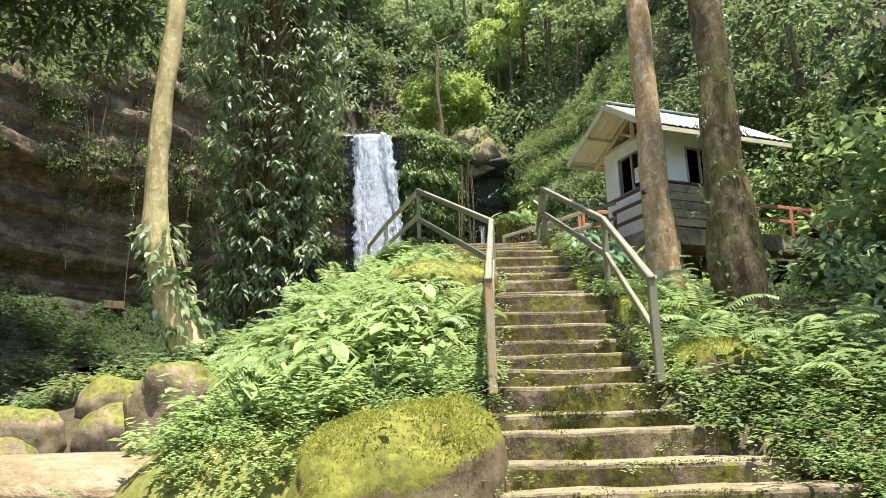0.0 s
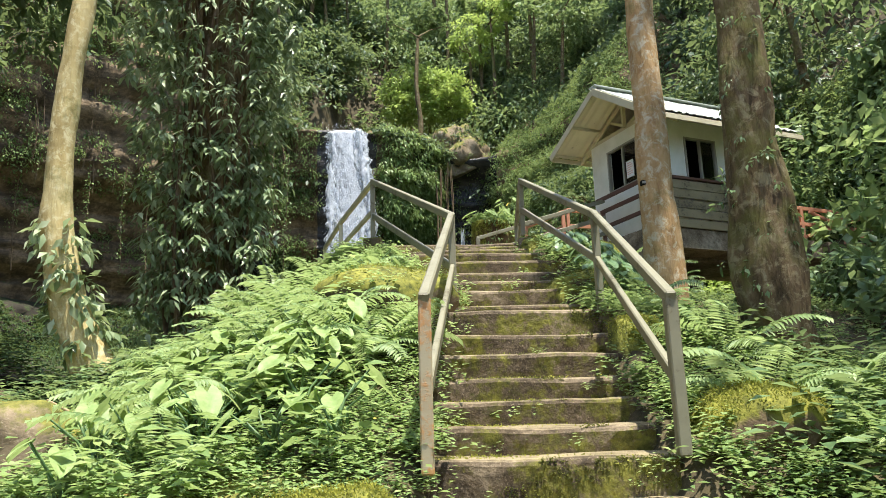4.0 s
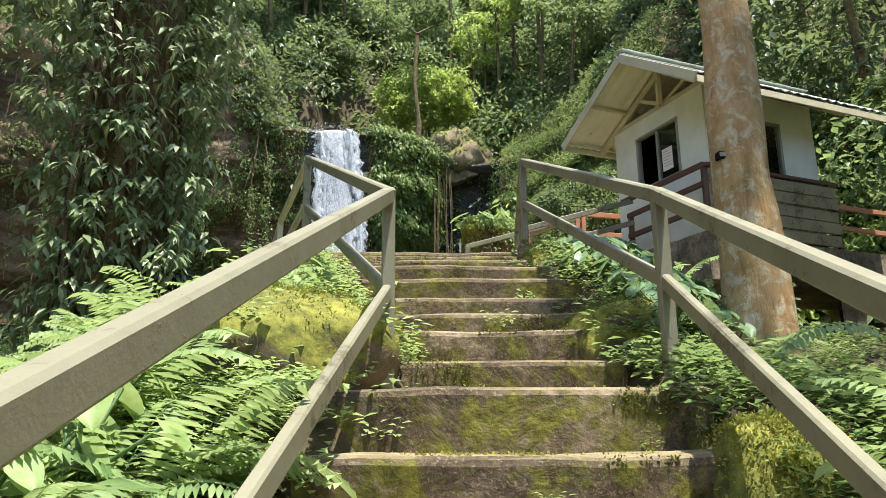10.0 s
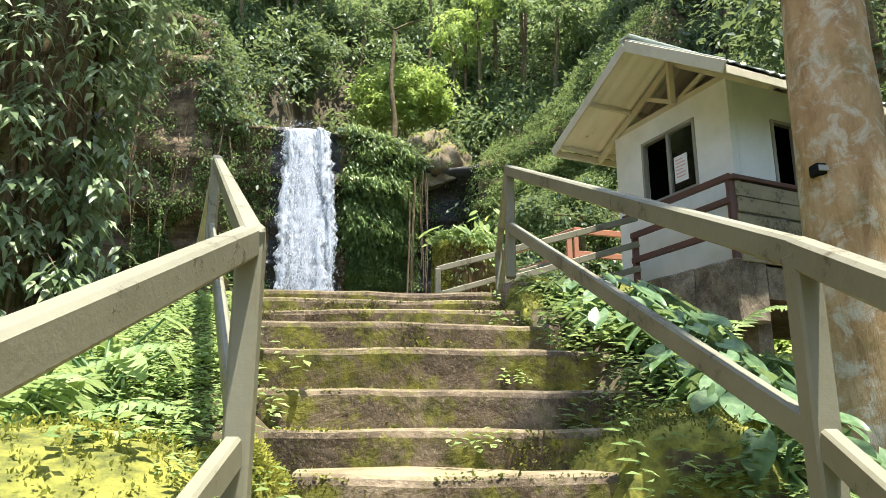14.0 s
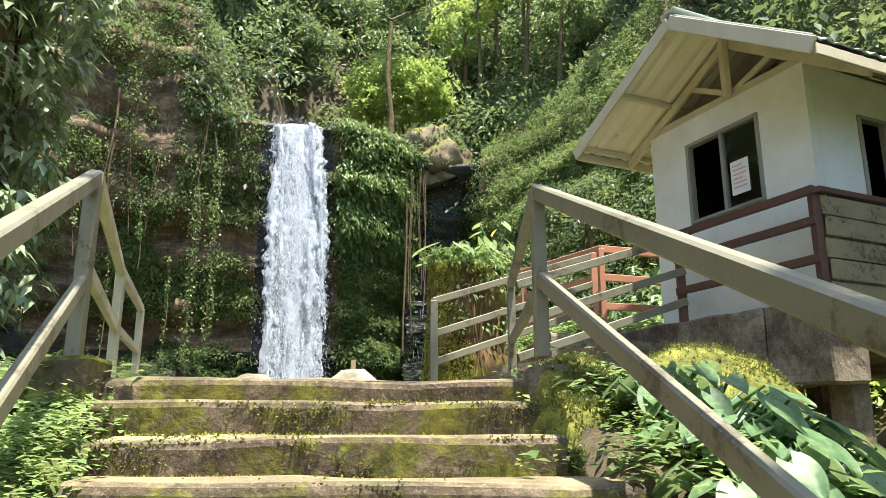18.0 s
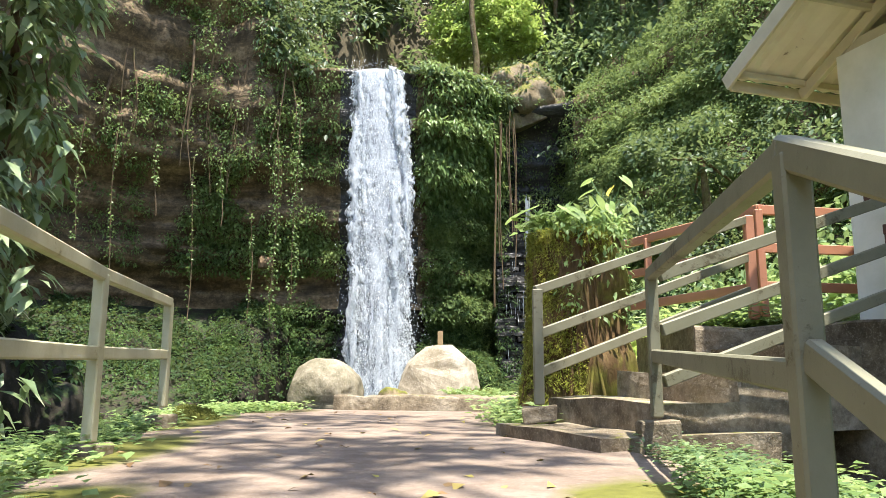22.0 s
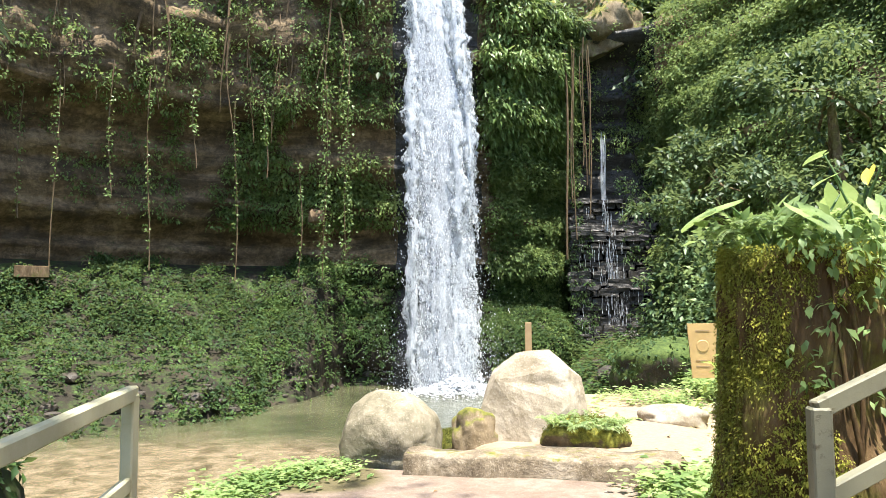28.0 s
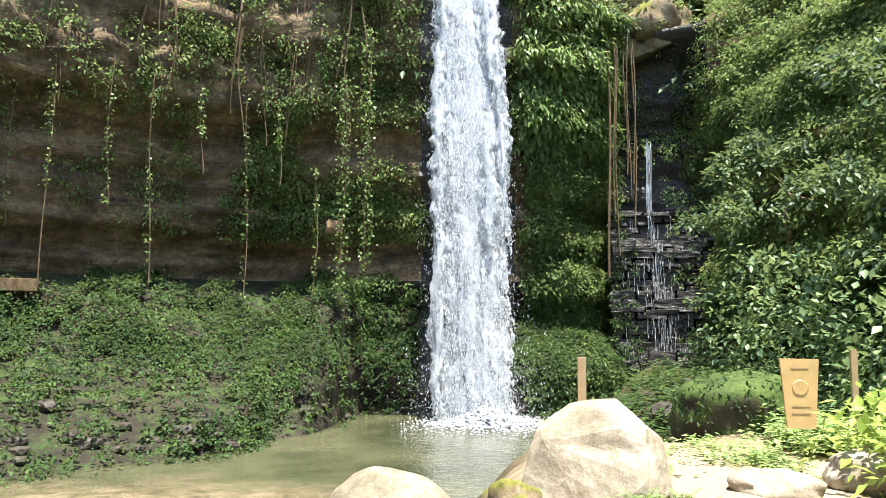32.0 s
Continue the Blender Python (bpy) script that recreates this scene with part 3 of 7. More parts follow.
def axis_steps(a, b, fine0, fine1, fine, coarse):
    left = fine0 - np.cumsum(fine * 1.12 ** np.arange(200))
    right = fine1 + np.cumsum(fine * 1.12 ** np.arange(200))
    return np.concatenate([[a], left[left > a + 2][::-1], np.arange(fine0, fine1 + 1e-6, fine), right[right < b - 2], [b]])


gx, gy = axis_steps(-900, 900, -12, 8, 0.22, 4), axis_steps(-900, 900, -14, 20, 0.22, 4)
X, Y = np.meshgrid(gx, gy)
Z = ground_z(X, Y)
nx = len(gx)
i, j = np.meshgrid(np.arange(nx - 1), np.arange(len(gy) - 1))
k = (j * nx + i).ravel()
ground = tagged(finish("ground", raw("ground", np.stack([X, Y, Z], -1).reshape(-1, 3), np.stack([k, k + 1, k + nx + 1, k + nx], 1)), EARTH, smooth=True),
                "dark leaf-littered forest soil with moss", "ground", kind="structure")


# ---- cliff ----
def cliff_profile(z, sx, sy, s):
    """How far the rock face stands into the basin at a height; left of the fall it is undercut, on the right it slopes."""
    left = np.interp(z, [-2.6, -1.0, 1.0, 2.3, 3.0, 4.2, 4.8, 6.5, 8.0, 8.8, 9.6, 12.5, 14, 16, 18.5],
                     [7.4, 4.9, 2.6, 0.9, -0.9, -0.7, 0.2, 0.15, 0.5, 1.3, 1.6, 1.8, 1.8, 1.7, 1.2])
    fall = np.interp(z, [-2.6, 0.0, 2.5, 5, 9, 12, 13.4, 14.2, 18.5], [1.2, 0.4, -0.4, -0.3, 0.2, 0.4, 0.3, -0.8, -4.0])
    right = np.interp(z, [-2.6, 0, 4, 9, 14, 18.5], [4.2, 3.6, 2.6, 1.3, -0.4, -3.5])
    left = left + 3.0 * smooth01((-9.0 - sx) / 5.0) * smooth01((0.6 - z) / 1.6)
    wr = smooth01((sx - 4.5) / 2.5)
    wl = smooth01((-7.6 - sx) / 1.6)
    return left * wl + right * wr + fall * (1 - wl - wr)


CZ = np.concatenate([np.arange(-2.6, 11.0, 0.14), np.arange(11.0, 18.6, 0.3)])
SS = np.arange(len(RIM_P))
S2, Z2 = np.meshgrid(SS, CZ)
PX, PY = RIM_P[S2, 0], RIM_P[S2, 1]
run = S2 * 0.3
beds = value_noise(run * 0.02, Z2 * 1.5 + 0.12 * value_noise(run * 0.3, Z2 * 0.3, 10), 11) + 0.5 * np.sin(Z2 * 2.9 + 1.2 * value_noise(run * 0.06, Z2 * 0.3, 9)) + 0.35 * value_noise(run * 1.1, Z2 * 4.0, 16)
bed2 = value_noise(run * 0.35, Z2 * 3.2, 12)
ledge = smooth01(beds * 3.2 + 0.5)
off = cliff_profile(Z2, PX, PY, S2) + (0.3 * ledge + 0.16 * bed2) * (0.15 + 0.85 * smooth01((Z2 - 2.0) / 0.8)) + 0.55 * value_noise(run * 0.28, Z2 * 0.3, 13) + 0.14 * value_noise(run * 2.1, Z2 * 2.6, 14)
low_cut = smooth01((PX - 7) / 4) * smooth01((24 - PY) / 8)
Z2 = np.where(low_cut > 0, Z2 - np.maximum(Z2 - 6 + 0.3 * (1 - low_cut) * 40, 0) * low_cut, Z2)
notch = (PX > -7.0) & (PX < 4.8) & (PY > 26)
off = off - 1.3 * smooth01((PX - 0.9) / 0.8) * smooth01((5.0 - PX) / 0.8) * smooth01((Z2 - 8.6) / 0.8) * smooth01((13.0 - Z2) / 0.8) * (PY > 28)
Z2 = np.where(notch, np.minimum(Z2, 13.3), Z2)
off = off + 0.3 * value_noise(run * 2.0, Z2 * 0.25, 18) * smooth01((Z2 - 8.2) / 1.0) * smooth01((-7.5 - PX) / 1.0)
off = off + 0.7 * value_noise(run * 0.22, Z2 * 0.8, 17) * smooth01((2.6 - Z2) / 1.2)
CV = np.stack([PX + RIM_N[S2, 0] * off, PY + RIM_N[S2, 1] * off, Z2], -1)
ns = len(SS)
i, j = np.meshgrid(np.arange(ns - 1), np.arange(len(CZ) - 1))
k = (j * ns + i).ravel()
quads = np.stack([k, k + 1, k + ns + 1, k + ns], 1)
mid = CV.reshape(-1, 3)[quads].mean(1)
wetside = (mid[:, 0] > -0.6) & (mid[:, 0] < 4.6) & (mid[:, 1] > 27) | (mid[:, 0] > -6.0) & (mid[:, 0] < -2.8) & (mid[:, 1] > 27) & (mid[:, 2] < 13.7)
cliff = empty("cliff", (0, 28, 0), "layered brown sandstone cliff with creepers and a dark undercut", "cliff", kind="structure")
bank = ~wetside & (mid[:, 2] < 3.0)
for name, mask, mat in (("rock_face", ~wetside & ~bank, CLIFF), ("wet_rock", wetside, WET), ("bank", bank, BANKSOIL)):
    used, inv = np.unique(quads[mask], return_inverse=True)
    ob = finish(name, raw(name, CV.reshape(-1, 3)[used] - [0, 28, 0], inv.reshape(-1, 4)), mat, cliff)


# ---- stairs and terrace ----
def slab(x0, x1, y0, y1, z0, z1, wob=0.02, seed=0, cut=0.22):
    """An uneven block with a worn upper edge, cut into short lengths along x."""
    nxs = max(2, int((x1 - x0) / cut))
    prof = [(y1, z0), (y0 + 0.012, z0), (y0, z0 + 0.04), (y0 - 0.006, z1 - 0.035), (y0 + 0.006, z1 - 0.012), (y0 + 0.03, z1), (y0 * 0.5 + y1 * 0.5, z1 + 0.004), (y1, z1)]
    verts = []
    for a in range(nxs + 1):
        x = x0 + (x1 - x0) * a / nxs
        for b, (y, z) in enumerate(prof):
            n = noise.noise_vector(Vector((x * 1.9, y * 3 + seed * 7, z * 3)))
            n2 = noise.noise_vector(Vector((x * 7.0, y * 7 + seed * 3, z * 7)))
            verts.append((x, y + (n.y * wob * 1.6 + n2.y * wob * 0.5) * (b not in (0, 7)), z + (n.z * wob + n2.z * wob * 0.4) * (b > 2)))
    m = len(prof)
    faces = [(a * m + b, a * m + (b + 1) % m, (a + 1) * m + (b + 1) % m, (a + 1) * m + b) for a in range(nxs) for b in range(m)]
    bm = bmesh.new()
    vs = [bm.verts.new(v) for v in verts]
    for f in faces:
        bm.faces.new([vs[q] for q in f])
    bm.faces.new(vs[:m]), bm.faces.new(vs[-m:][::-1])
    bmesh.ops.recalc_face_normals(bm, faces=bm.faces[:])
    return bm


stairs = empty("stone_stairs", (0, -4, -2), "long flight of uneven mossy concrete steps up to the terrace", "stairs", kind="structure")
for n, (y, z, x0, x1) in enumerate(STEP[1:], 1):
    back = STEP[n - 1][0] + 0.03
    low = STEP[n + 1][1] - 0.12 if n + 1 < len(STEP) else z - 0.35
    bm = slab(x0, x1, y, back, low, z, 0.022, n)
    bmesh.ops.translate(bm, verts=bm.verts[:], vec=(0, 4, 2))
    part("step", bm, STEPS, stairs)

terrace = empty("terrace", (0, 4, -0.18), "worn sun-dappled concrete terrace with mossy edges", "terrace", kind="structure")
bm = bmesh.new()
TL, TR = [(-1.3, 0.06), (-1.95, 1.5), (-2.45, 3.5), (-2.9, 6.2), (-2.75, 7.4), (-2.2, 8.0)], [(0.95, 0.06), (1.25, 1.2), (1.2, 2.5), (0.62, 4.0), (0.55, 5.5), (0.75, 7.6)]
nt = 60
rowsv = []
tl, tr = np.array(TL), np.array(TR)
for a in range(nt + 1):
    u = a / nt
    l = (np.interp(u, np.linspace(0, 1, 6), tl[:, 0]), np.interp(u, np.linspace(0, 1, 6), tl[:, 1]))
    r = (np.interp(u, np.linspace(0, 1, 6), tr[:, 0]), np.interp(u, np.linspace(0, 1, 6), tr[:, 1]))
    row = []
    for b in range(31):
        w = b / 30
        x, y = l[0] * (1 - w) + r[0] * w, l[1] * (1 - w) + r[1] * w
        z = -0.175 + 0.014 * noise.noise(Vector((x * 0.8, y * 0.8, 0))) + 0.006 * noise.noise(Vector((x * 4, y * 4, 3)))
        row.append(bm.verts.new((x, y - 4, z + 0.18)))
    rowsv.append(row)
for a in range(nt):
    for b in range(30):
        bm.faces.new((rowsv[a][b], rowsv[a][b + 1], rowsv[a + 1][b + 1], rowsv[a + 1][b]))
edge = [e for e in bm.edges if e.is_boundary]
skirt = bmesh.ops.extrude_edge_only(bm, edges=edge)["geom"]
for v in skirt:
    if isinstance(v, bmesh.types.BMVert):
        v.co.z -= 0.5
bmesh.ops.recalc_face_normals(bm, faces=bm.faces[:])
part("slab", bm, TERRACE, terrace)
bm = slab(-1.27, 0.97, 0.035, 0.2, -0.5, -0.166, 0.02, 31)
bmesh.ops.translate(bm, verts=bm.verts[:], vec=(0, -4, 0.18))
part("edge_step", bm, STEPS, terrace, "mossy worn front edge of the terrace")
bm = slab(-1.72, 0.78, 7.75, 8.25, -0.5, 0.0, 0.06, 4, 0.1)
part("kerb_wall", bm, CONCRETE, None, "", True)
kerb = bpy.data.objects["kerb_wall"]
tagged(kerb, "low mossy concrete kerb at the end of the terrace", "kerb", kind="structure")

# ---- hand rails ----
RAIL_Z = {}


def handrail(name, posts, label, w=0.062, drop=0.46, mat=PAINT_CREAM, tops=None, group="terrace handrails", mid=True, top_h=0.08, skip=0):
    """Posts with one rail on top and one half way up. posts: (x, y, z of foot, z of top)."""
    base = posts[0]
    ob = empty(name, base[:3], label, "handrail", group)
    o = Vector(base[:3])
    for n, (x, y, z0, z1) in enumerate(posts):
        if n < skip:
            continue
        part("post", beam((x - o.x, y - o.y, z0 - o.z), (x - o.x, y - o.y, z1 - o.z - 0.04), 0.07, 0.07, 0.008), PAINT_PEEL if (x, y) == (-0.68, -6.72) else mat, ob)
    for (ax, ay, a0, a1), (bx, by, b0, b1) in zip(posts, posts[1:]):
        a, b = Vector((ax, ay, a1)) - o, Vector((bx, by, b1)) - o
        d = (b - a).normalized()
        part("top_rail", beam(a - Vector((0, 0, top_h / 2)), b - Vector((0, 0, top_h / 2)), w, top_h, 0.01, 0.04), mat, ob)
        if mid:
            part("middle_rail", beam(a - Vector((0, 0, drop + 0.04)), b - Vector((0, 0, drop + 0.04)), 0.045, 0.08, 0.008, -0.03), mat, ob)
    return ob


left_stair = handrail("handrail", [(-0.68, -6.72, -3.0, -2.05), (-0.34, -3.44, -1.75, -0.67), (-1.32, 0.0, -0.08, 0.86)],
                      "weathered cream-painted handrail up the stairs beside the fern bank", drop=0.53)
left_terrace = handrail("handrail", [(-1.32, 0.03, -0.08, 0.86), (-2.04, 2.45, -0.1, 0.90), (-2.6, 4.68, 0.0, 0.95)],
                        "cream-painted handrail along the terrace edge above the stream, lightened for sun", skip=1, mat=PAINT_SUNLIT)
right_stair = handrail("handrail", [(0.69, -6.62, -2.95, -2.05), (1.08, -3.6, -1.75, -0.72), (0.92, 0.0, -0.06, 0.84)],
                       "weathered grey-cream handrail up the stairs on the hut side")
right_terrace = handrail("handrail", [(0.92, 0.03, -0.06, 0.84), (1.27, 3.05, 0.02, 0.96)],
                         "weathered handrail falling from the stair head to the side steps", drop=0.52, skip=1)
for x, y, z, s in ((-1.32, 0.01, -0.35, 0.26), (-2.04, 2.45, -0.38, 0.2), (-2.6, 4.68, -0.34, 0.2), (0.95, 0.06, -0.37, 0.2), (1.27, 3.05, -0.27, 0.24)):
    foot = tagged(part("rail_footing", box(s, s, 0.27, 0.02, wob=0.02), MOSSROCK if x == -1.32 else CONCRETE), "small mossy concrete footing under a rail post", "footing", "rail footings")
    foot.location = (x, y, z)

# ---- side steps to the hut ----
side_steps = empty("side_steps", (1.2, 4, -0.2), "short mossy concrete steps from the terrace up to the hut", "stairs", kind="structure")
for a, (x0, x1, z) in enumerate(((0.42, 1.5, -0.09), (0.85, 1.9, 0.1), (1.45, 2.6, 0.3), (2.1, 3.2, 0.5))):
    bm = bmesh.new()
    bmesh.ops.create_cube(bm, size=1, matrix=Matrix.Translation(((x0 + x1) / 2 - 1.2 + 0.25, 3.75 - 4 + 0.32 * a, z - 0.2 + 0.2)) @ Matrix.Rotation(0.42, 4, "Z") @ Matrix.Diagonal((x1 - x0 + 0.3, 1.45, 0.4, 1)))
    bmesh.ops.subdivide_edges(bm, edges=bm.edges[:], cuts=3, use_grid_fill=True)
    for v in bm.verts:
        v.co += noise.noise_vector(v.co * 2.5 + Vector((a, 0, 0))) * 0.03
    part("step", bm, CONCRETE, side_steps)

# ---- hut ----
HU, HV = Vector((0.355, -0.935, 0)).normalized(), Vector((0.935, 0.355, 0)).normalized()
HC = Vector((3.91, 2.34, 0))


def hut_at(u, v, z):
    return HC + HU * u + HV * v + Vector((0, 0, z))


def hut_box(u0, u1, v0, v1, z0, z1, bevel=0.0):
    """A block in the hut's own directions, relative to the hut's foot."""
    c = HU * ((u0 + u1) / 2) + HV * ((v0 + v1) / 2) + Vector((0, 0, (z0 + z1) / 2))
    m = Matrix((HU, HV, Vector((0, 0, 1)))).transposed().to_4x4()
    m.translation = c
    bm = bmesh.new()
    bmesh.ops.create_cube(bm, size=1, matrix=m @ Matrix.Diagonal((abs(u1 - u0), abs(v1 - v0), abs(z1 - z0), 1)))
    if bevel:
        bmesh.ops.bevel(bm, geom=bm.edges[:], offset=bevel, segments=1, affect="EDGES")
    return bm


def hut_beam(a, b, w, h, bevel=0.005, over=0.0):
    p = HU * a[0] + HV * a[1] + Vector((0, 0, a[2]))
    q = HU * b[0] + HV * b[1] + Vector((0, 0, b[2]))
    return beam(p, q, w, h, bevel, over)


def hut_many(*boxes):
    bm = bmesh.new()
    for b in boxes:
        t = hut_box(*b)
        me = bpy.data.meshes.new("tmp")
        t.to_mesh(me)
        t.free()
        bm.from_mesh(me)
        bpy.data.meshes.remove(me)
    return bm


hut = empty("hut", tuple(HC), "small white-plastered hut with a tin gable roof and open windows", "hut")
W, D, T, FZ, WZ = -2.09, 2.12, 0.1, 0.70, 2.91
def holed(u0, u1, z0, z1, a0, a1, b0, b1, d0, d1, front=True):
    """One wall with one opening through it."""
    bm = bmesh.new()
    us, zs = (u0, a0, a1, u1), (z0, b0, b1, z1)
    g = [[bm.verts.new((HU * u + HV * d0 if front else HU * d0 + HV * u) + Vector((0, 0, z))) for u in us] for z in zs]
    for r in range(3):
        for c in range(3):
            if (r, c) != (1, 1):
                bm.faces.new((g[r][c], g[r][c + 1], g[r + 1][c + 1], g[r + 1][c]))
    ext = bmesh.ops.extrude_face_region(bm, geom=bm.faces[:])["geom"]
    step = (HV if front else HU) * (d1 - d0)
    bmesh.ops.translate(bm, verts=[v for v in ext if isinstance(v, bmesh.types.BMVert)], vec=step)
    bmesh.ops.recalc_face_normals(bm, faces=bm.faces[:])
    return bm


part("front_wall", holed(W, 0, FZ, WZ, -1.54, -0.55, 1.735, 2.64, 0, T), PAINT_WHITE, hut)
part("side_wall", holed(T + 0.003, D, FZ, WZ, 0.655, 1.44, 1.624, 2.51, 0, -T, False), PAINT_WHITE, hut)
part("side_wall", hut_box(W, W + T, T + 0.003, D, FZ, WZ), PAINT_WHITE, hut)
part("back_wall", hut_box(W + T + 0.003, -T - 0.003, D - T, D - 0.003, FZ, WZ), PAINT_WHITE, hut)
part("floor", hut_box(W + 0.004, -0.004, 0.004, D - 0.004, FZ - 0.12, FZ + 0.02), CONCRETE, hut)
# near-black sheets added inside, standing in for the shade behind the windows
part("shade_ceiling", hut_box(W + T + 0.004, -T - 0.004, T + 0.004, D - T - 0.004, WZ - 0.06, WZ - 0.03), DARK, hut, "black board added to keep the hut inside dark")
part("shade_lining", hut_box(W + T + 0.004, -T - 0.004, D - T - 0.03, D - T - 0.006, FZ + 0.03, WZ - 0.07), DARK, hut, "black sheet painting the shade inside the hut")
part("shade_lining", hut_box(W + T + 0.004, W + T + 0.02, T + 0.004, D - T - 0.04, FZ + 0.03, WZ - 0.07), DARK, hut, "black sheet painting the shade inside the hut")
UR = -0.88


def window(u0, u1, z0, z1, front=True):
    def bx(a0, a1, d0, d1, zz0, zz1):
        return hut_box(a0, a1, d0, d1, zz0, zz1, 0.004) if front else hut_box(-d1, -d0, a0, a1, zz0, zz1, 0.004)
    f = part("window", bx(u0, u0 + 0.04, -0.02, 0.06, z0, z1), FRAME_METAL, hut, "dull metal window frame with dark openings")
    part("frame", bx(u1 - 0.04, u1, -0.02, 0.06, z0, z1), FRAME_METAL, f)
    part("frame", bx(u0 + 0.042, u1 - 0.042, -0.02, 0.06, z1 - 0.04, z1), FRAME_METAL, f)
    part("sill", bx(u0 + 0.042, u1 - 0.042, -0.03, 0.06, z0, z0 + 0.035), FRAME_METAL, f)
    um = u0 + (u1 - u0) * 0.5
    part("mullion", bx(um - 0.022, um + 0.022, -0.01, 0.05, z0 + 0.037, z1 - 0.042), FRAME_METAL, f)
    g = part("pane", bx(um + 0.025, u1 - 0.043, 0.015, 0.021, z0 + 0.037, z1 - 0.042), GLASS, f, "clear dark window pane")
    g.visible_shadow = False
    return f


window(-1.54, -0.55, 1.736, 2.635)
window(0.66, 1.435, 1.625, 2.505, False)
notice = part("notice", hut_box(-0.96, -0.73, 0.006, 0.010, 1.89, 2.24), PAPER)
notice.location = HC
tagged(notice, "white paper notice with faint red lines in the hut window", "notice")
for r in range(6):
    z = 2.18 - 0.045 * r
    part("text_line", hut_box(-0.93, -0.93 + (0.17 if r % 3 else 0.12), 0.002, 0.005, z, z + 0.014), INK, notice)
# gable roof: ridge along HV
RZ = 3.70
V0, V1 = -0.72, 3.1
for sgn in (-1, 1):
    EAVE, RISE = (1.70, 0.84) if sgn < 0 else (1.56, 1.05)
    bm = bmesh.new()
    n = 46
    rows_ = []
    for a in range(n + 1):
        v = V0 + (V1 - V0) * a / n
        bumpz = 0.018 * math.cos(a * math.pi * 0.9)
        rows_.append([bm.verts.new(HU * (UR + sgn * EAVE * t) + HV * v + Vector((0, 0, RZ - RISE * t + bumpz))) for t in (0, 0.5, 1.0)])
    for a in range(n):
        for b in range(2):
            bm.faces.new((rows_[a][b], rows_[a][b + 1], rows_[a + 1][b + 1], rows_[a + 1][b]))
    bmesh.ops.recalc_face_normals(bm, faces=bm.faces[:])
    bmesh.ops.solidify(bm, geom=bm.faces[:], thickness=0.012)
    part("roof_sheet", bm, TIN, hut, "ribbed dull tin roof sheet")
    bm = bmesh.new()
    rows_ = []
    for a in range(n + 1):
        v = V0 + 0.05 + (V1 - V0 - 0.1) * a / n
        rows_.append([bm.verts.new(HU * (UR + sgn * EAVE * t) + HV * v + Vector((0, 0, RZ - RISE * t - 0.055 + 0.014 * math.cos(a * math.pi * 0.9)))) for t in (0.02, 0.98)])
    for a in range(n):
        bm.faces.new((rows_[a][0], rows_[a][1], rows_[a + 1][1], rows_[a + 1][0]))
    bmesh.ops.recalc_face_normals(bm, faces=bm.faces[:])
    bmesh.ops.solidify(bm, geom=bm.faces[:], thickness=0.005)
    part("ceiling_sheet", bm, TIN_IN, hut, "cream sheet under the roof")
    part("barge_board", hut_beam((UR, V0 - 0.012, RZ - 0.09), (UR + sgn * EAVE, V0 - 0.012, RZ - RISE - 0.09), 0.03, 0.14), TIMBER_TRIM, hut)
    part("eave_board", hut_beam((UR + sgn * (EAVE - 0.02), V0 + 0.02, RZ - RISE - 0.1), (UR + sgn * (EAVE - 0.02), V1, RZ - RISE - 0.1), 0.03, 0.1), TIMBER_TRIM, hut)
    for v in (0.03, D - 0.05):
        part("rafter", hut_beam((UR, v, RZ - 0.15), (UR + sgn * (EAVE - 0.06), v, RZ - RISE - 0.12), 0.05, 0.1), TIMBER_TRIM, hut)
    for t in (0.5, 0.93):
        part("purlin", hut_beam((UR + sgn * EAVE * t, V0 + 0.04, RZ - RISE * t - 0.095), (UR + sgn * EAVE * t, V1 - 0.1, RZ - RISE * t - 0.095), 0.045, 0.06), TIMBER_TRIM, hut)
    part("strut", hut_beam((UR, 0.04, 2.98), (UR + sgn * 0.55, 0.04, 3.27 - 0.05 * (sgn + 1)), 0.04, 0.06), TIMBER_TRIM, hut)
part("king_post", hut_beam((UR, -0.02, 2.95), (UR, -0.02, 3.58), 0.07, 0.09), TIMBER_TRIM, hut)
part("tie_beam", hut_beam((UR - EAVE + 0.42, 0.05, WZ + 0.05), (UR + EAVE - 0.42, 0.05, WZ + 0.05), 0.06, 0.09), TIMBER_TRIM, hut)
part("ridge_cap", hut_beam((UR, V0 - 0.02, RZ + 0.02), (UR, V1 + 0.02, RZ + 0.02), 0.22, 0.025), TIN, hut, "tin ridge cap")
# platform under the hut
base = empty("hut_platform", tuple(HC), "stained concrete retaining wall and deck under the hut", "platform", kind="structure")
bm = hut_box(-2.5, -0.5, -0.28, 0.15, -1.7, FZ - 0.02, 0.02)
bmesh.ops.subdivide_edges(bm, edges=bm.edges[:], cuts=5, use_grid_fill=True)
for v in bm.verts:
    v.co += noise.noise_vector(v.co * 3) * 0.025
part("retaining_wall", bm, CONCRETE, base)
bm = hut_box(-0.49, 0.17, -0.28, 0.15, -0.03, FZ - 0.03, 0.02)
bmesh.ops.subdivide_edges(bm, edges=bm.edges[:], cuts=3, use_grid_fill=True)
for v in bm.verts:
    v.co += noise.noise_vector(v.co * 3) * 0.02
part("wall_end", bm, CONCRETE, base)
part("deck_slab", hut_box(-0.495, 0.16, 0.16, 5.4, 0.24, 0.60), CONCRETE, base)
part("deck_slab", hut_box(-2.6, -0.95, 0.16, 5.4, 0.3, 0.59), CONCRETE, base)
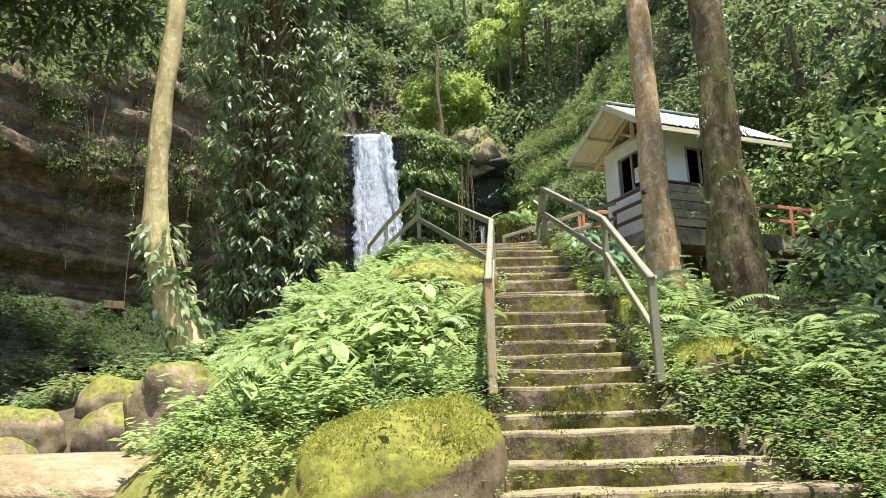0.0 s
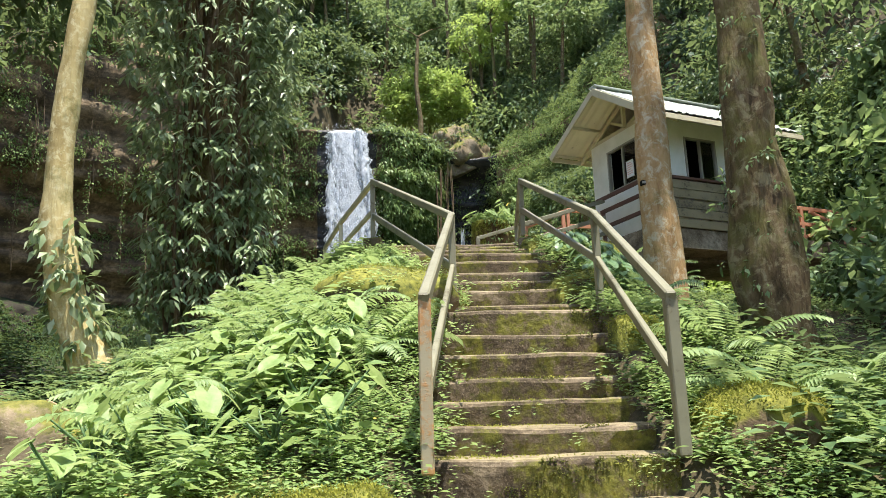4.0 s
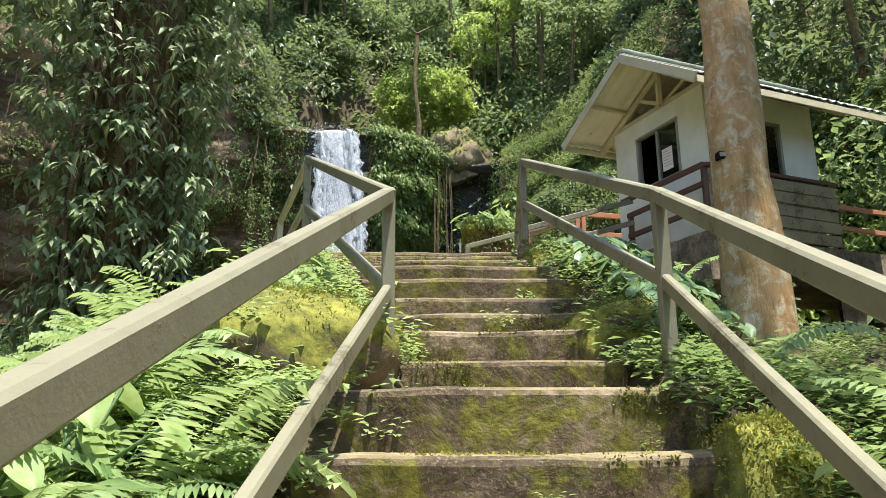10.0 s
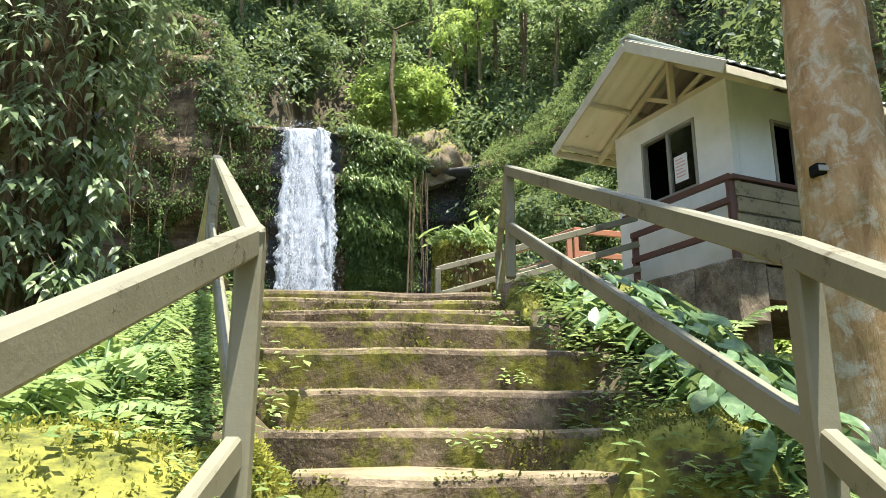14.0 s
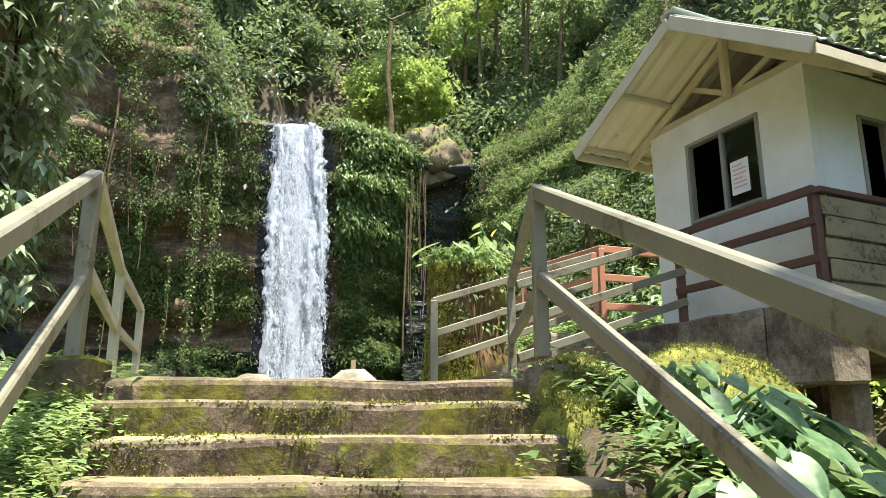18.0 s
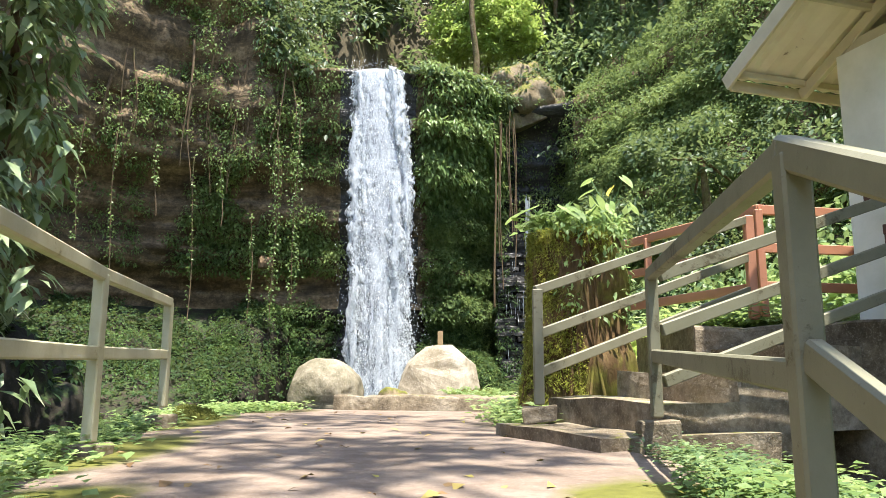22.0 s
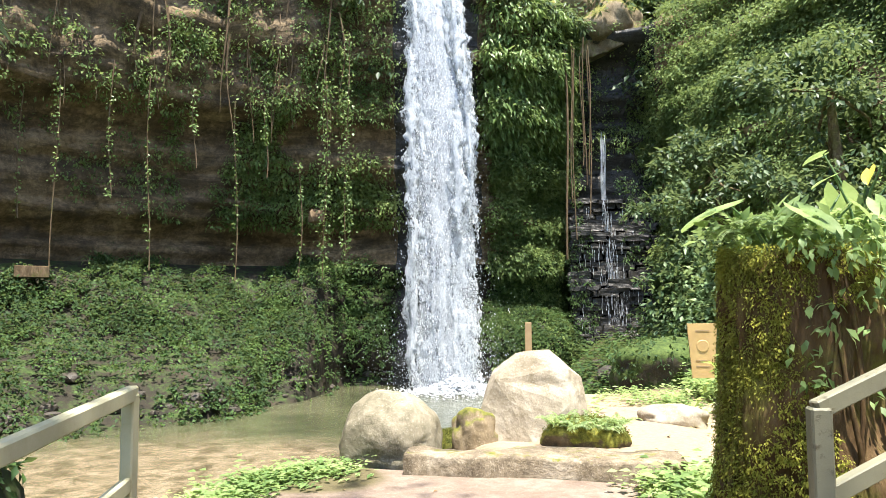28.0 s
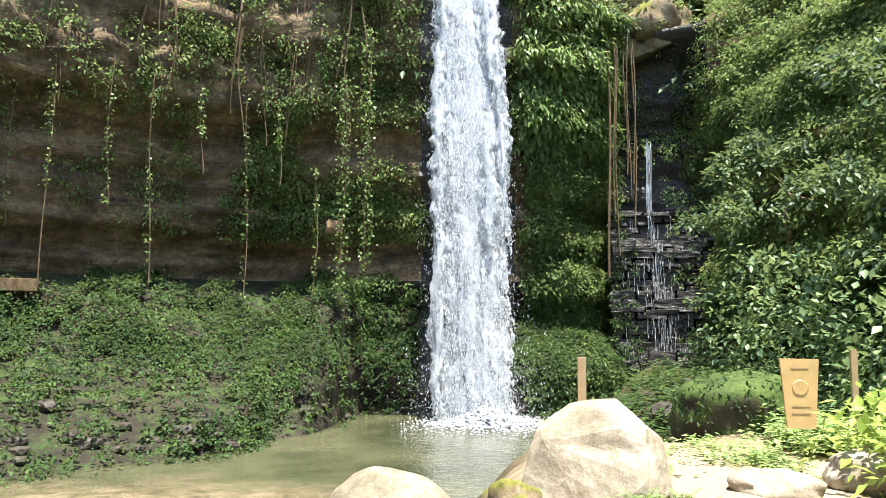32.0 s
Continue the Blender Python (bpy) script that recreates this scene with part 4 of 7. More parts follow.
for u, v in ((-0.1, 0.2), (-0.1, 2.6), (-0.1, 5.0), (-2.3, 2.6), (-2.3, 5.0)):
    part("pillar", hut_box(u - 0.11, u + 0.11, v - 0.11, v + 0.11, -2.6, 0.235), CONCRETE, base)
part("back_wall", hut_box(-2.6, 0.1, 5.42, 5.6, -2.0, 0.6), CONCRETE, base)
# deck railing
deck_rail = empty("deck_railing", tuple(HC), "flaking maroon timber railing round the hut deck", "railing", "deck railings")
for u, v in ((-1.56, -0.2), (0.1, -0.2)):
    part("post", hut_beam((u, v, 0.56), (u, v, 1.62 if u > 0 else 1.36), 0.07, 0.09), PAINT_MAROON, deck_rail)
for z in (1.0, 1.33, 1.6):
    part("rail", hut_beam((-1.56 if z < 1.6 else -1.7, -0.23, z), (0.1, -0.23, z), 0.05, 0.075, over=0.03), PAINT_MAROON, deck_rail)
for v in (2.25, 3.4, 4.6, 5.35):
    part("post", hut_beam((0.1, v, 0.6), (0.1, v, 1.3), 0.07, 0.08), PAINT_ORANGE if v > 3 else PAINT_MAROON, deck_rail)
for z in (0.95, 1.28):
    part("rail", hut_beam((0.1, 2.25, z), (0.1, 5.35, z), 0.05, 0.07), PAINT_ORANGE, deck_rail)
part("brace", hut_beam((0.1, 3.5, 0.7), (0.1, 5.2, 1.22), 0.05, 0.06), PAINT_ORANGE, deck_rail)
part("brace", hut_beam((0.13, 3.6, 1.22), (0.13, 5.3, 0.72), 0.05, 0.06), PAINT_ORANGE, deck_rail)
boards = empty("plank_screen", tuple(HC), "weathered grey-green plank screen beside the hut", "screen")
for r in range(5):
    z = 0.62 + 0.186 * r
    part("plank", hut_beam((0.17 + 0.02 * (r % 2), -0.2, z + 0.09), (0.165 + 0.024 * (r % 2), 2.2, z + 0.085), 0.03, 0.168), PLANK, boards)
for v in (-0.12, 1.0, 2.1):
    part("batten", hut_beam((0.135, v, 0.6), (0.135, v, 1.56), 0.035, 0.07), PLANK, boards)
part("cap_rail", hut_beam((0.16, -0.25, 1.585), (0.16, 2.25, 1.585), 0.09, 0.05), PAINT_MAROON, boards)

# ---- rails of the side steps ----
A5, A4, HP = Vector((0.62, 4.15, 0.975)), Vector((1.27, 3.05, 0.96)), hut_at(-1.5, -0.2, 1.33)
side_rail = empty("handrail", (0.62, 4.15, 0), "weathered grey handrail climbing beside the side steps to the walkway", "handrail", "terrace handrails")
o5 = Vector((0.62, 4.15, 0))
END5 = Vector((2.62, 5.05, 1.72))
part("post", beam((0, 0, 0.05), (0, 0, 0.95), 0.08, 0.08, 0.008), PAINT_CREAM, side_rail)
part("post", beam(END5 - o5 - Vector((0, 0, 0.95)), END5 - o5, 0.08, 0.08, 0.008), PAINT_ORANGE, side_rail, "faded orange end post")
for dz in (0.03, 0.38, 0.68):
    part("rail", beam(A5 - o5 - Vector((0, 0, dz)), END5 - o5 - Vector((0, 0, dz)), 0.05, 0.075, 0.006, 0.02), PAINT_CREAM, side_rail)
near_rail = empty("handrail", (1.27, 3.05, 0), "weathered grey handrail from the terrace post to the hut deck", "handrail", "terrace handrails")
o4 = Vector((1.27, 3.05, 0))
for dz in (0.05, 0.4, 0.72):
    part("rail", beam(A4 - o4 - Vector((0, 0, dz)) + Vector((0.05, 0, 0)), HP - o4 - Vector((0, 0, dz - 0.28)), 0.05, 0.08, 0.006), PAINT_CREAM, near_rail)
foot = tagged(part("rail_footing", box(0.26, 0.24, 0.12, 0.02, wob=0.03), CONCRETE), "small mossy concrete footing under a rail post", "footing", "rail footings")
foot.location = (0.62, 4.15, -0.08)
walk_rail = empty("walkway_railing", (1.25, 7.8, 0.8), "faded orange-red timber railing of the walkway behind the stump", "railing")
ow = Vector((1.25, 7.8, 0.8))
WP = [Vector((1.25, 7.8, 1.74)), Vector((2.0, 6.4, 1.76)), Vector((2.75, 5.15, 1.8)), Vector((4.6, 5.6, 1.8))]
for p in WP:
    part("post", beam(p - ow - Vector((0, 0, 1.0)), p - ow, 0.07, 0.07, 0.006), PAINT_ORANGE, walk_rail)
for a, b in zip(WP, WP[1:]):
    for dz in (0.0, 0.36, 0.72):
        part("rail", beam(a - ow - Vector((0, 0, dz)), b - ow - Vector((0, 0, dz)), 0.05, 0.09, 0.006, 0.03), PAINT_ORANGE, walk_rail)
bm = slab(1.17, 1.36, 7.7, 7.92, -0.6, 0.74, 0.02, 9, 0.06)
walkway = tagged(part("walkway_pier", bm, CONCRETE), "mossy concrete pier under the walkway railing", "pier", kind="structure")
bm = slab(2.0, 4.9, 4.75, 7.2, -0.6, 0.70, 0.03, 12)
walkway = tagged(part("walkway_slab", bm, CONCRETE), "mossy concrete walkway behind the side steps", "walkway", kind="structure")


# ---- boulders ----
def boulder(at, size, seed, mat, label, turn=0.0, rough=0.25, level=4, flat=0.1, facet=0.0, group=""):
    ob = tagged(part("boulder", stone(*size, seed, rough, level, flat, facet), mat, smooth=True), label, "boulder", group)
    ob.matrix_world = pose(*at, 0, 0, turn)
    return ob


first = boulder((-1.43, -7.4, -4.1), (1.42, 1.6, 1.1), 3, CAPPED, "large boulder capped with yellow-green moss beside the first steps", 8, 0.16, 5, 0.36)
for v in first.data.vertices:
    v.co.z += (0.2 * v.co.x + 0.12 * v.co.y) * smooth01(v.co.z / 0.6)
first.location.z += -3.02 - max((first.matrix_world @ v.co).z for v in first.data.vertices)
boulder((-4.05, -4.15, -3.75), (1.0, 0.9, 1.15), 5, STONE, "brown tilted boulder with moss beside the stream", 25, 0.35, 4, 0.4, 0.5)
boulder((-6.75, 0.3, -3.4), (1.7, 1.4, 1.2), 6, STONE, "big mossy stream boulder under the leaning tree", 40, 0.25)
boulder((-5.35, -2.45, -3.62), (1.05, 0.9, 0.78), 7, STONE, "rounded mossy stream boulder", 10, 0.2)
boulder((-6.05, -0.9, -3.45), (1.15, 1.2, 1.05), 61, STONE, "sunlit mossy boulder under the leaning tree", 50, 0.22)
boulder((-6.45, -2.95, -3.8), (1.1, 0.9, 0.95), 62, STONE, "wet grey stream boulder", 20, 0.2)
boulder((-6.0, -4.1, -3.95), (0.85, 0.8, 0.7), 63, STONE, "dark wet stream boulder", 65, 0.22)
boulder((-8.2, -1.0, -4.1), (1.3, 1.1, 0.95), 8, STONE, "wet rounded stream boulder", 70, 0.2)
boulder((-7.4, -3.4, -4.4), (1.2, 1.0, 1.05), 9, STONE, "grey rounded boulder in the stream", 30, 0.25)
boulder((-4.95, -5.1, -4.05), (3.1, 3.4, 0.66), 10, SHELF, "flat sunlit rock shelf beside the stream", 20, 0.18, 4, 0.35)
boulder((-7.6, -0.9, -4.0), (1.1, 0.9, 0.9), 31, STONE, "rounded wet boulder in the stream", 15, 0.2)
boulder((-8.9, -2.6, -4.3), (1.5, 1.1, 1.0), 32, STONE, "grey worn boulder in the stream", 55, 0.22)
boulder((-9.4, 0.6, -4.0), (1.6, 1.3, 1.1), 33, STONE, "broad mossy boulder in the stream", 75, 0.22)
boulder((-8.0, 2.4, -3.4), (1.3, 1.1, 0.9), 34, STONE, "mossy boulder upstream of the leaning tree", 35, 0.22)
boulder((1.3, -6.2, -3.12), (0.8, 0.65, 0.55), 11, CAPPED, "mossy boulder beside the stair post", 0, 0.2)
boulder((-1.08, -3.0, -1.98), (1.45, 1.8, 0.8), 12, MOSSROCK, "big yellow-mossed rock beside the stair rail", 20, 0.18)
boulder((1.15, -2.35, -1.75), (0.8, 1.0, 0.62), 13, MOSSROCK, "mossy rock at the end of a step", 0, 0.2)
boulder((-0.45, -2.95, -1.75), (0.32, 0.45, 0.5), 14, MOSSROCK, "small mossy rock at the end of a step", 0, 0.2)
boulder((1.14, 0.12, -0.95), (0.62, 0.75, 0.85), 15, MOSSROCK, "stacked mossy stones beside the top steps", 0, 0.35, 4, 0.2, 0.2)
boulder((1.02, -0.32, -0.85), (0.5, 0.5, 0.55), 16, MOSSROCK, "mossy stone beside the top steps", 40, 0.3)
for x, y, z, s in ((0.98, -0.62, -0.78, 0.3), (1.08, -0.05, -0.42, 0.26), (1.2, -0.3, -0.62, 0.32), (1.1, 0.3, -0.4, 0.3), (1.02, -0.95, -0.95, 0.34), (1.18, -1.25, -1.15, 0.4)):
    boulder((x, y, z), (s, s * 1.2, s * 0.9), int(s * 100), MOSSROCK, "rough mossy stone stacked beside the top steps", 200 * s, 0.35, 3, 0.2, 0.2, "stacked stones")
boulder((1.1, -4.6, -2.45), (0.5, 0.5, 0.5), 17, MOSSROCK, "mossy stone at the end of a step", 40, 0.25)
boulder((2.2, 1.15, -0.75), (1.15, 0.8, 0.85), 18, MOSSROCK, "mossy rock below the hut wall", 10, 0.25)
egg = boulder((-2.0, 8.55, -0.45), (1.05, 0.9, 0.92), 19, EGG, "smooth rounded grey boulder at the terrace end", 0, 0.14, 5, 0.12)
for v in egg.data.vertices:
    crack = math.exp(-(((v.co.z - 0.36 - 0.3 * v.co.x + 0.05 * math.sin(9 * v.co.x)) / 0.016) ** 2)) * (v.co.y < 0.1) * (abs(v.co.x) < 0.42)
    v.co.x, v.co.y = v.co.x * (1 - 0.07 * crack), v.co.y * (1 - 0.07 * crack)
bm = bmesh.new()
for x, y, z in ((-0.72, -0.3, 0.0), (-0.78, 0.1, 0.0), (-0.62, -0.42, 0.42), (-0.3, -0.52, 0.0), (0.1, -0.55, 0.08), (0.52, -0.42, 0.1), (0.74, -0.1, 0.2), (0.7, 0.4, 0.1), (0.1, 0.6, 0.0),
                (-0.2, -0.1, 1.16), (0.22, 0.1, 1.2), (0.5, -0.2, 0.98), (0.66, -0.05, 0.85), (-0.52, 0.0, 0.94), (0.5, -0.4, 0.55), (-0.42, -0.36, 0.84), (0.0, 0.4, 1.05)):
    bm.verts.new((x, y, z))
bmesh.ops.convex_hull(bm, input=bm.verts[:])
bmesh.ops.triangulate(bm, faces=bm.faces[:])
bmesh.ops.subdivide_edges(bm, edges=bm.edges[:], cuts=7, use_grid_fill=True)
for v in bm.verts:
    hollow = math.exp(-(((v.co.x - 0.1) / 0.32) ** 2 + ((v.co.z - 0.8 + 0.1 * v.co.x) / 0.07) ** 2)) * (v.co.y < 0.15)
    v.co += noise.noise_vector(v.co * 2.2) * 0.025 + noise.noise_vector(v.co * 7) * 0.01 + Vector((0, 0.03, -0.01)) * hollow
big = tagged(part("boulder", bm, PALEROCK), "large pale angular boulder with a shallow hollow in its face", "boulder")
big.matrix_world = pose(-0.58, 10.9, -0.42, 0, 0, -8)
boulder((0.05, 10.15, -0.5), (1.05, 0.65, 0.52), 21, MOSSROCK, "low brown fern-grown rock before the pale boulder", 0, 0.2)
boulder((-1.3, 10.6, -0.75), (0.52, 0.5, 0.72), 41, STONE, "dark mossy rock leaning on the pale boulder", 20, 0.35, 4, 0.25, 0.6)
boulder((-1.62, 10.6, -0.75), (0.45, 0.4, 0.5), 42, MOSSROCK, "small brown rock beside the pale boulder", 20, 0.25)
boulder((-2.75, 5.75, -0.5), (0.45, 0.5, 0.45), 22, MOSSROCK, "small mossy rock at the terrace corner", 0, 0.3)
boulder((1.5, 12.6, -0.55), (1.0, 0.7, 0.42), 23, PALEROCK, "low pale rock on the sandy ground", 0, 0.25)
boulder((2.9, 13.5, -0.5), (1.3, 0.9, 0.5), 24, PALEROCK, "low pale rock on the sandy ground", 30, 0.25)
boulder((2.4, 18.5, -0.9), (2.6, 1.8, 1.5), 25, DARKMOSS, "dark mossy boulder below the small cascade", 0, 0.25)

for at, size, seed, mat, turn in (((-2.1, 32.3, 12.9), (1.6, 1.3, 2.0), 51, STONE, 10), ((-0.9, 32.2, 13.0), (1.4, 1.2, 1.6), 52, STONE, 60), ((-3.0, 33.4, 13.0), (1.5, 1.3, 2.3), 53, STONE, 30)):
    boulder(at, size, seed, mat, "brown rock on the lip beside the waterfall", turn, 0.25, 4, 0.25, 0.2, "rocks on the lip")
hang = boulder((2.7, 34.9, 12.9), (3.6, 3.0, 2.9), 58, STONE, "big tan rock hanging over the dark hollow of the cascade", 15, 0.55, 5, 0.15, 0.7)
hang.matrix_world = pose(2.7, 34.9, 12.7, 0, -22, 15)

# ---- stump ----
stump = empty("tree_stump", (1.13, 5.8, -0.2), "thick mossy tree stump overgrown with ferns and leaves", "stump")
pts_ = [(0, 0, 0), (0.01, 0, 0.5), (0.02, 0, 1.0), (0.0, 0.02, 1.5), (0, 0.02, 1.86), (0, 0.02, 1.9)]
fine = spline(pts_, 0.05)
prof = np.interp(fine[:, 2], [0, 0.25, 0.5, 1.0, 1.5, 1.86, 1.9], [0.62, 0.55, 0.5, 0.46, 0.44, 0.43, 0.1])
me = tube(fine, prof, 64, 0.3, 4)
co = np.empty(len(me.vertices) * 3, np.float32)
me.vertices.foreach_get("co", co)
co = co.reshape(-1, 3)
ang = np.arctan2(co[:, 1], co[:, 0])
rib = 0.07 * value_noise(ang * 3.2, co[:, 2] * 0.5, 81) + 0.03 * value_noise(ang * 11, co[:, 2] * 2.2, 82) + 0.02 * value_noise(ang * 20, co[:, 2] * 9, 83)
co[:, :2] *= (1 + rib)[:, None]
me.vertices.foreach_set("co", co.ravel())
finish("trunk", me, BARK_STUMP, stump, smooth=True)
for q in range(16):
    a = 2.2 + 4.2 * rng.random()
    top, low = 1.3 + 0.6 * rng.random(), 0.9 * rng.random() ** 2
    line = []
    for w in np.linspace(0, 1, 9):
        z = top + (low - top) * w
        r = float(np.interp(z, [0, 0.25, 0.5, 1.0, 1.5, 1.9], [0.64, 0.56, 0.51, 0.475, 0.455, 0.44])) + 0.015
        b = a + 0.16 * math.sin(3 * w + q)
        line.append((math.cos(b) * r, math.sin(b) * r, z))
    finish("root_strand", tube(line, np.linspace(0.008, 0.014 + 0.012 * rng.random(), 9), 6, 0.3, q), BARK_STUMP, stump, smooth=True)

# ---- boards and stakes ----
sign = empty("wooden_sign", (2.42, 14.85, -0.1), "pale wooden board sign tapering downward with a round emblem", "sign")
bm = bmesh.new()
for z, w in ((0.15, 0.19), (1.12, 0.26)):
    for y in (-0.03, 0.03):
        for x in (-w, w):
            bm.verts.new((x, y, z))
vs = bm.verts[:]
bmesh.ops.convex_hull(bm, input=vs)
part("board", bm, BOARDWOOD, sign)
bm = bmesh.new()
bmesh.ops.create_cone(bm, segments=24, cap_ends=True, radius1=0.11, radius2=0.1, depth=0.008, matrix=Matrix.Translation((0, -0.036, 0.72)) @ Matrix.Rotation(radians(90), 4, "X"))
part("emblem", bm, BOARDWOOD, sign, "round carved emblem")
for z in (0.98, 0.45, 0.35):
    part("text_bar", box(0.24, 0.006, 0.022, 0, (0, -0.033, z)), DRYWOOD, sign)
for at, h, label in (((-0.65, 12.6, -0.4), 1.5, "plain upright wooden stake behind the pale boulder"), ((3.86, 16.9, -0.3), 1.4, "short upright wooden stake by the slope")):
    ob = tagged(part("stake", box(0.1, 0.08, h, 0.006), DRYWOOD), label, "stake", "stakes")
    ob.location = at

# ---- water ----
pool = tagged(finish("pool_water", raw("pool", [(-14, 7.2, POOL_Z), (8, 8.5, POOL_Z), (8, 31, POOL_Z), (-24, 31, POOL_Z)], [(0, 1, 2, 3)]), POOL), "shallow brown-green pool under the waterfall", "pool", kind="structure")
n_, m_ = 150, 4
sv, sf = [], []
for a in range(n_):
    y = 8.0 - 60 * a / (n_ - 1)
    zc = float(np.interp(y, [-52, -14, -4, 2, 8], [-5.3, -4.7, -3.75, -2.75, POOL_Z - 0.1]))
    wl, wr = 0.7 * math.sin(y * 0.6) + 0.35 * math.sin(y * 1.7 + 1), 0.6 * math.sin(y * 0.5 + 2) + 0.35 * math.sin(y * 1.9)
    for b in range(m_):
        sv.append((-9.0 + wl + (2.0 + wr - wl) * b / (m_ - 1), y, zc + 0.05 * math.sin(a * 1.3 + b)))
for a in range(n_ - 1):
    for b in range(m_ - 1):
        sf.append((a * m_ + b, a * m_ + b + 1, (a + 1) * m_ + b + 1, (a + 1) * m_ + b))
tagged(finish("stream_water", raw("stream", sv, sf), POOL, smooth=True), "stream running down between boulders", "stream", kind="structure")

waterfall = empty("waterfall", (-4.7, 27.6, POOL_Z), "tall white waterfall dropping over the cliff lip into the pool", "waterfall")
sheets = [(0.0, 1.12, 0.0, 1.0, 0.0), (0.05, 0.95, 0.0, 1.0, 0.22)]
for q in range(16):
    t0 = 0.0 if q < 5 else rng.random() * 0.7
    sheets.append((rng.uniform(-1.1, 1.1), 0.08 + 0.26 * rng.random(), t0, min(1.0, t0 + 0.2 + 0.5 * rng.random()), rng.uniform(0.05, 0.5)))
for layer, (mid_u, half, t0, t1, fore) in enumerate(sheets):
    nu, nv = (46, 230) if layer < 2 else (14, int(180 * (t1 - t0)) + 8)
    a, b = np.meshgrid(np.arange(nv), np.arange(nu), indexing="ij")
    w = a / (nv - 1)
    t = t0 + (t1 - t0) * w
    u = b / (nu - 1) * 2 - 1
    taper = 1.0 if layer < 2 else 0.3 + 0.7 * np.sin(np.pi * (0.05 + 0.93 * w)) ** 0.6
    fray = (0.12 * value_noise(u * 2 + layer, t * 26, layer) + 0.1 * value_noise(u * 6, t * 90 + layer, layer + 50)) * (0.25 + np.abs(u))
    x = 1.03 * t**0.35 + mid_u * (0.95 + 0.16 * t) + u * half * taper * (1.0 + 0.1 * t) + fray
    y = -1.5 * t**0.8 + 0.6 - fore - 0.2 * (1 - u * u) + 0.04 * value_noise(x * 3 + layer, t * 20, layer + 9) + 0.012 * value_noise(x * 9, t * 90 + layer, layer + 30)
    y = y + np.maximum(0.03 - t, 0) * 28
    me = raw("veil", np.stack([x, y, 15.05 * (1 - t) - 0.02], -1).reshape(-1, 3), np.stack([(a * nu + b)[:-1, :-1], (a * nu + b)[:-1, 1:], (a * nu + b)[1:, 1:], (a * nu + b)[1:, :-1]], -1).reshape(-1, 4))
    thin = me.attributes.new("thin", "FLOAT", "POINT")
    thin.data.foreach_set("value", np.maximum(np.abs(u) ** 2.2, np.zeros_like(u) if layer < 2 else np.abs(2 * w - 1) ** 3).ravel().astype(np.float32))
    finish("water_veil", me, FALLS, waterfall, smooth=True)
# drops and spray
OCT = np.array([(1, 0, 0), (-1, 0, 0), (0, 1, 0), (0, -1, 0), (0, 0, 1), (0, 0, -1)], float)
OCT_F = np.array([(0, 2, 4), (2, 1, 4), (1, 3, 4), (3, 0, 4), (2, 0, 5), (1, 2, 5), (3, 1, 5), (0, 3, 5)])
N = 20000
t = rng.random(N) ** 0.75
u = rng.normal(size=N) * 0.46
pos = np.stack([1.03 * t**0.35 + u * (0.95 + 0.6 * t), 0.3 - 1.3 * t**0.8 - np.abs(rng.normal(size=N)) * 0.35, 15.0 * (1 - t)], 1)
size = 0.005 + 0.011 * rng.random(N) ** 2.5
v = (pos[:, None] + OCT[None] * size[:, None, None] * [1, 1, 2.6]).reshape(-1, 3)
f = (OCT_F[None] + (np.arange(N) * 6)[:, None, None]).reshape(-1, 3)
tagged(finish("falling_water", raw("drops", v, f), DROPS, waterfall), kind="stuff")
N = 5200
a, r = rng.random(N) * 6.28, np.abs(rng.normal(size=N)) * 0.9
pos = np.stack([1.2 + np.cos(a) * r * 1.5, -0.9 + np.sin(a) * r * 0.8, np.abs(rng.normal(size=N)) * 1.3], 1)
size = 0.005 + 0.011 * rng.random(N) ** 2
v = (pos[:, None] + OCT[None] * size[:, None, None]).reshape(-1, 3)
f = (OCT_F[None] + (np.arange(N) * 6)[:, None, None]).reshape(-1, 3)
tagged(finish("spray", raw("spray", v, f), DROPS, waterfall), kind="stuff")
# foam at the foot
N = 3000
a, r = rng.random(N) * 6.28, np.abs(rng.normal(size=N)) * 0.62
pos = np.stack([1.3 + np.cos(a) * r * 2.1 + 0.3 * r, -1.3 + np.sin(a) * r * 1.9, 0.0 + 0.55 * np.exp(-2 * r) * rng.random(N)], 1)
size = (0.02 + 0.11 * rng.random(N)) * np.exp(-0.8 * r)
v = (pos[:, None] + OCT[None] * size[:, None, None] * [1, 1, 0.45]).reshape(-1, 3)
f = (OCT_F[None] + (np.arange(N) * 6)[:, None, None]).reshape(-1, 3)
tagged(finish("foam", raw("foam", v, f), DROPS, waterfall), kind="stuff")
# the small cascade on the wet rock
N = 900
x, z = rng.uniform(-1.9, 1.9, N), 0.4 + 9.5 * rng.random(N) ** 1.1
keep = (np.abs(x - (-0.36 + 0.09 * (7.4 - z))) > 0.55) & (value_noise(x * 1.6, z * 1.3, 41) + 0.5 * (np.abs(x) > 1.2) > 0.1)
pos = np.stack([2.6 + x[keep], 32.2 + 0.1 - 0.15 * (7.4 - np.minimum(z[keep], 7.4)), z[keep] + POOL_Z], 1)
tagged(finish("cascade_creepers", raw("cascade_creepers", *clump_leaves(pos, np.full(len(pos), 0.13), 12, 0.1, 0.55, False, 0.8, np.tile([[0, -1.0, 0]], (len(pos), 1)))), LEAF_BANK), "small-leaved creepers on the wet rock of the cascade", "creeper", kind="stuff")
cascade = empty("cascade", (2.6, 32.2, POOL_Z), "thin cascade trickling down black stepped rock", "cascade")
z = 0.6
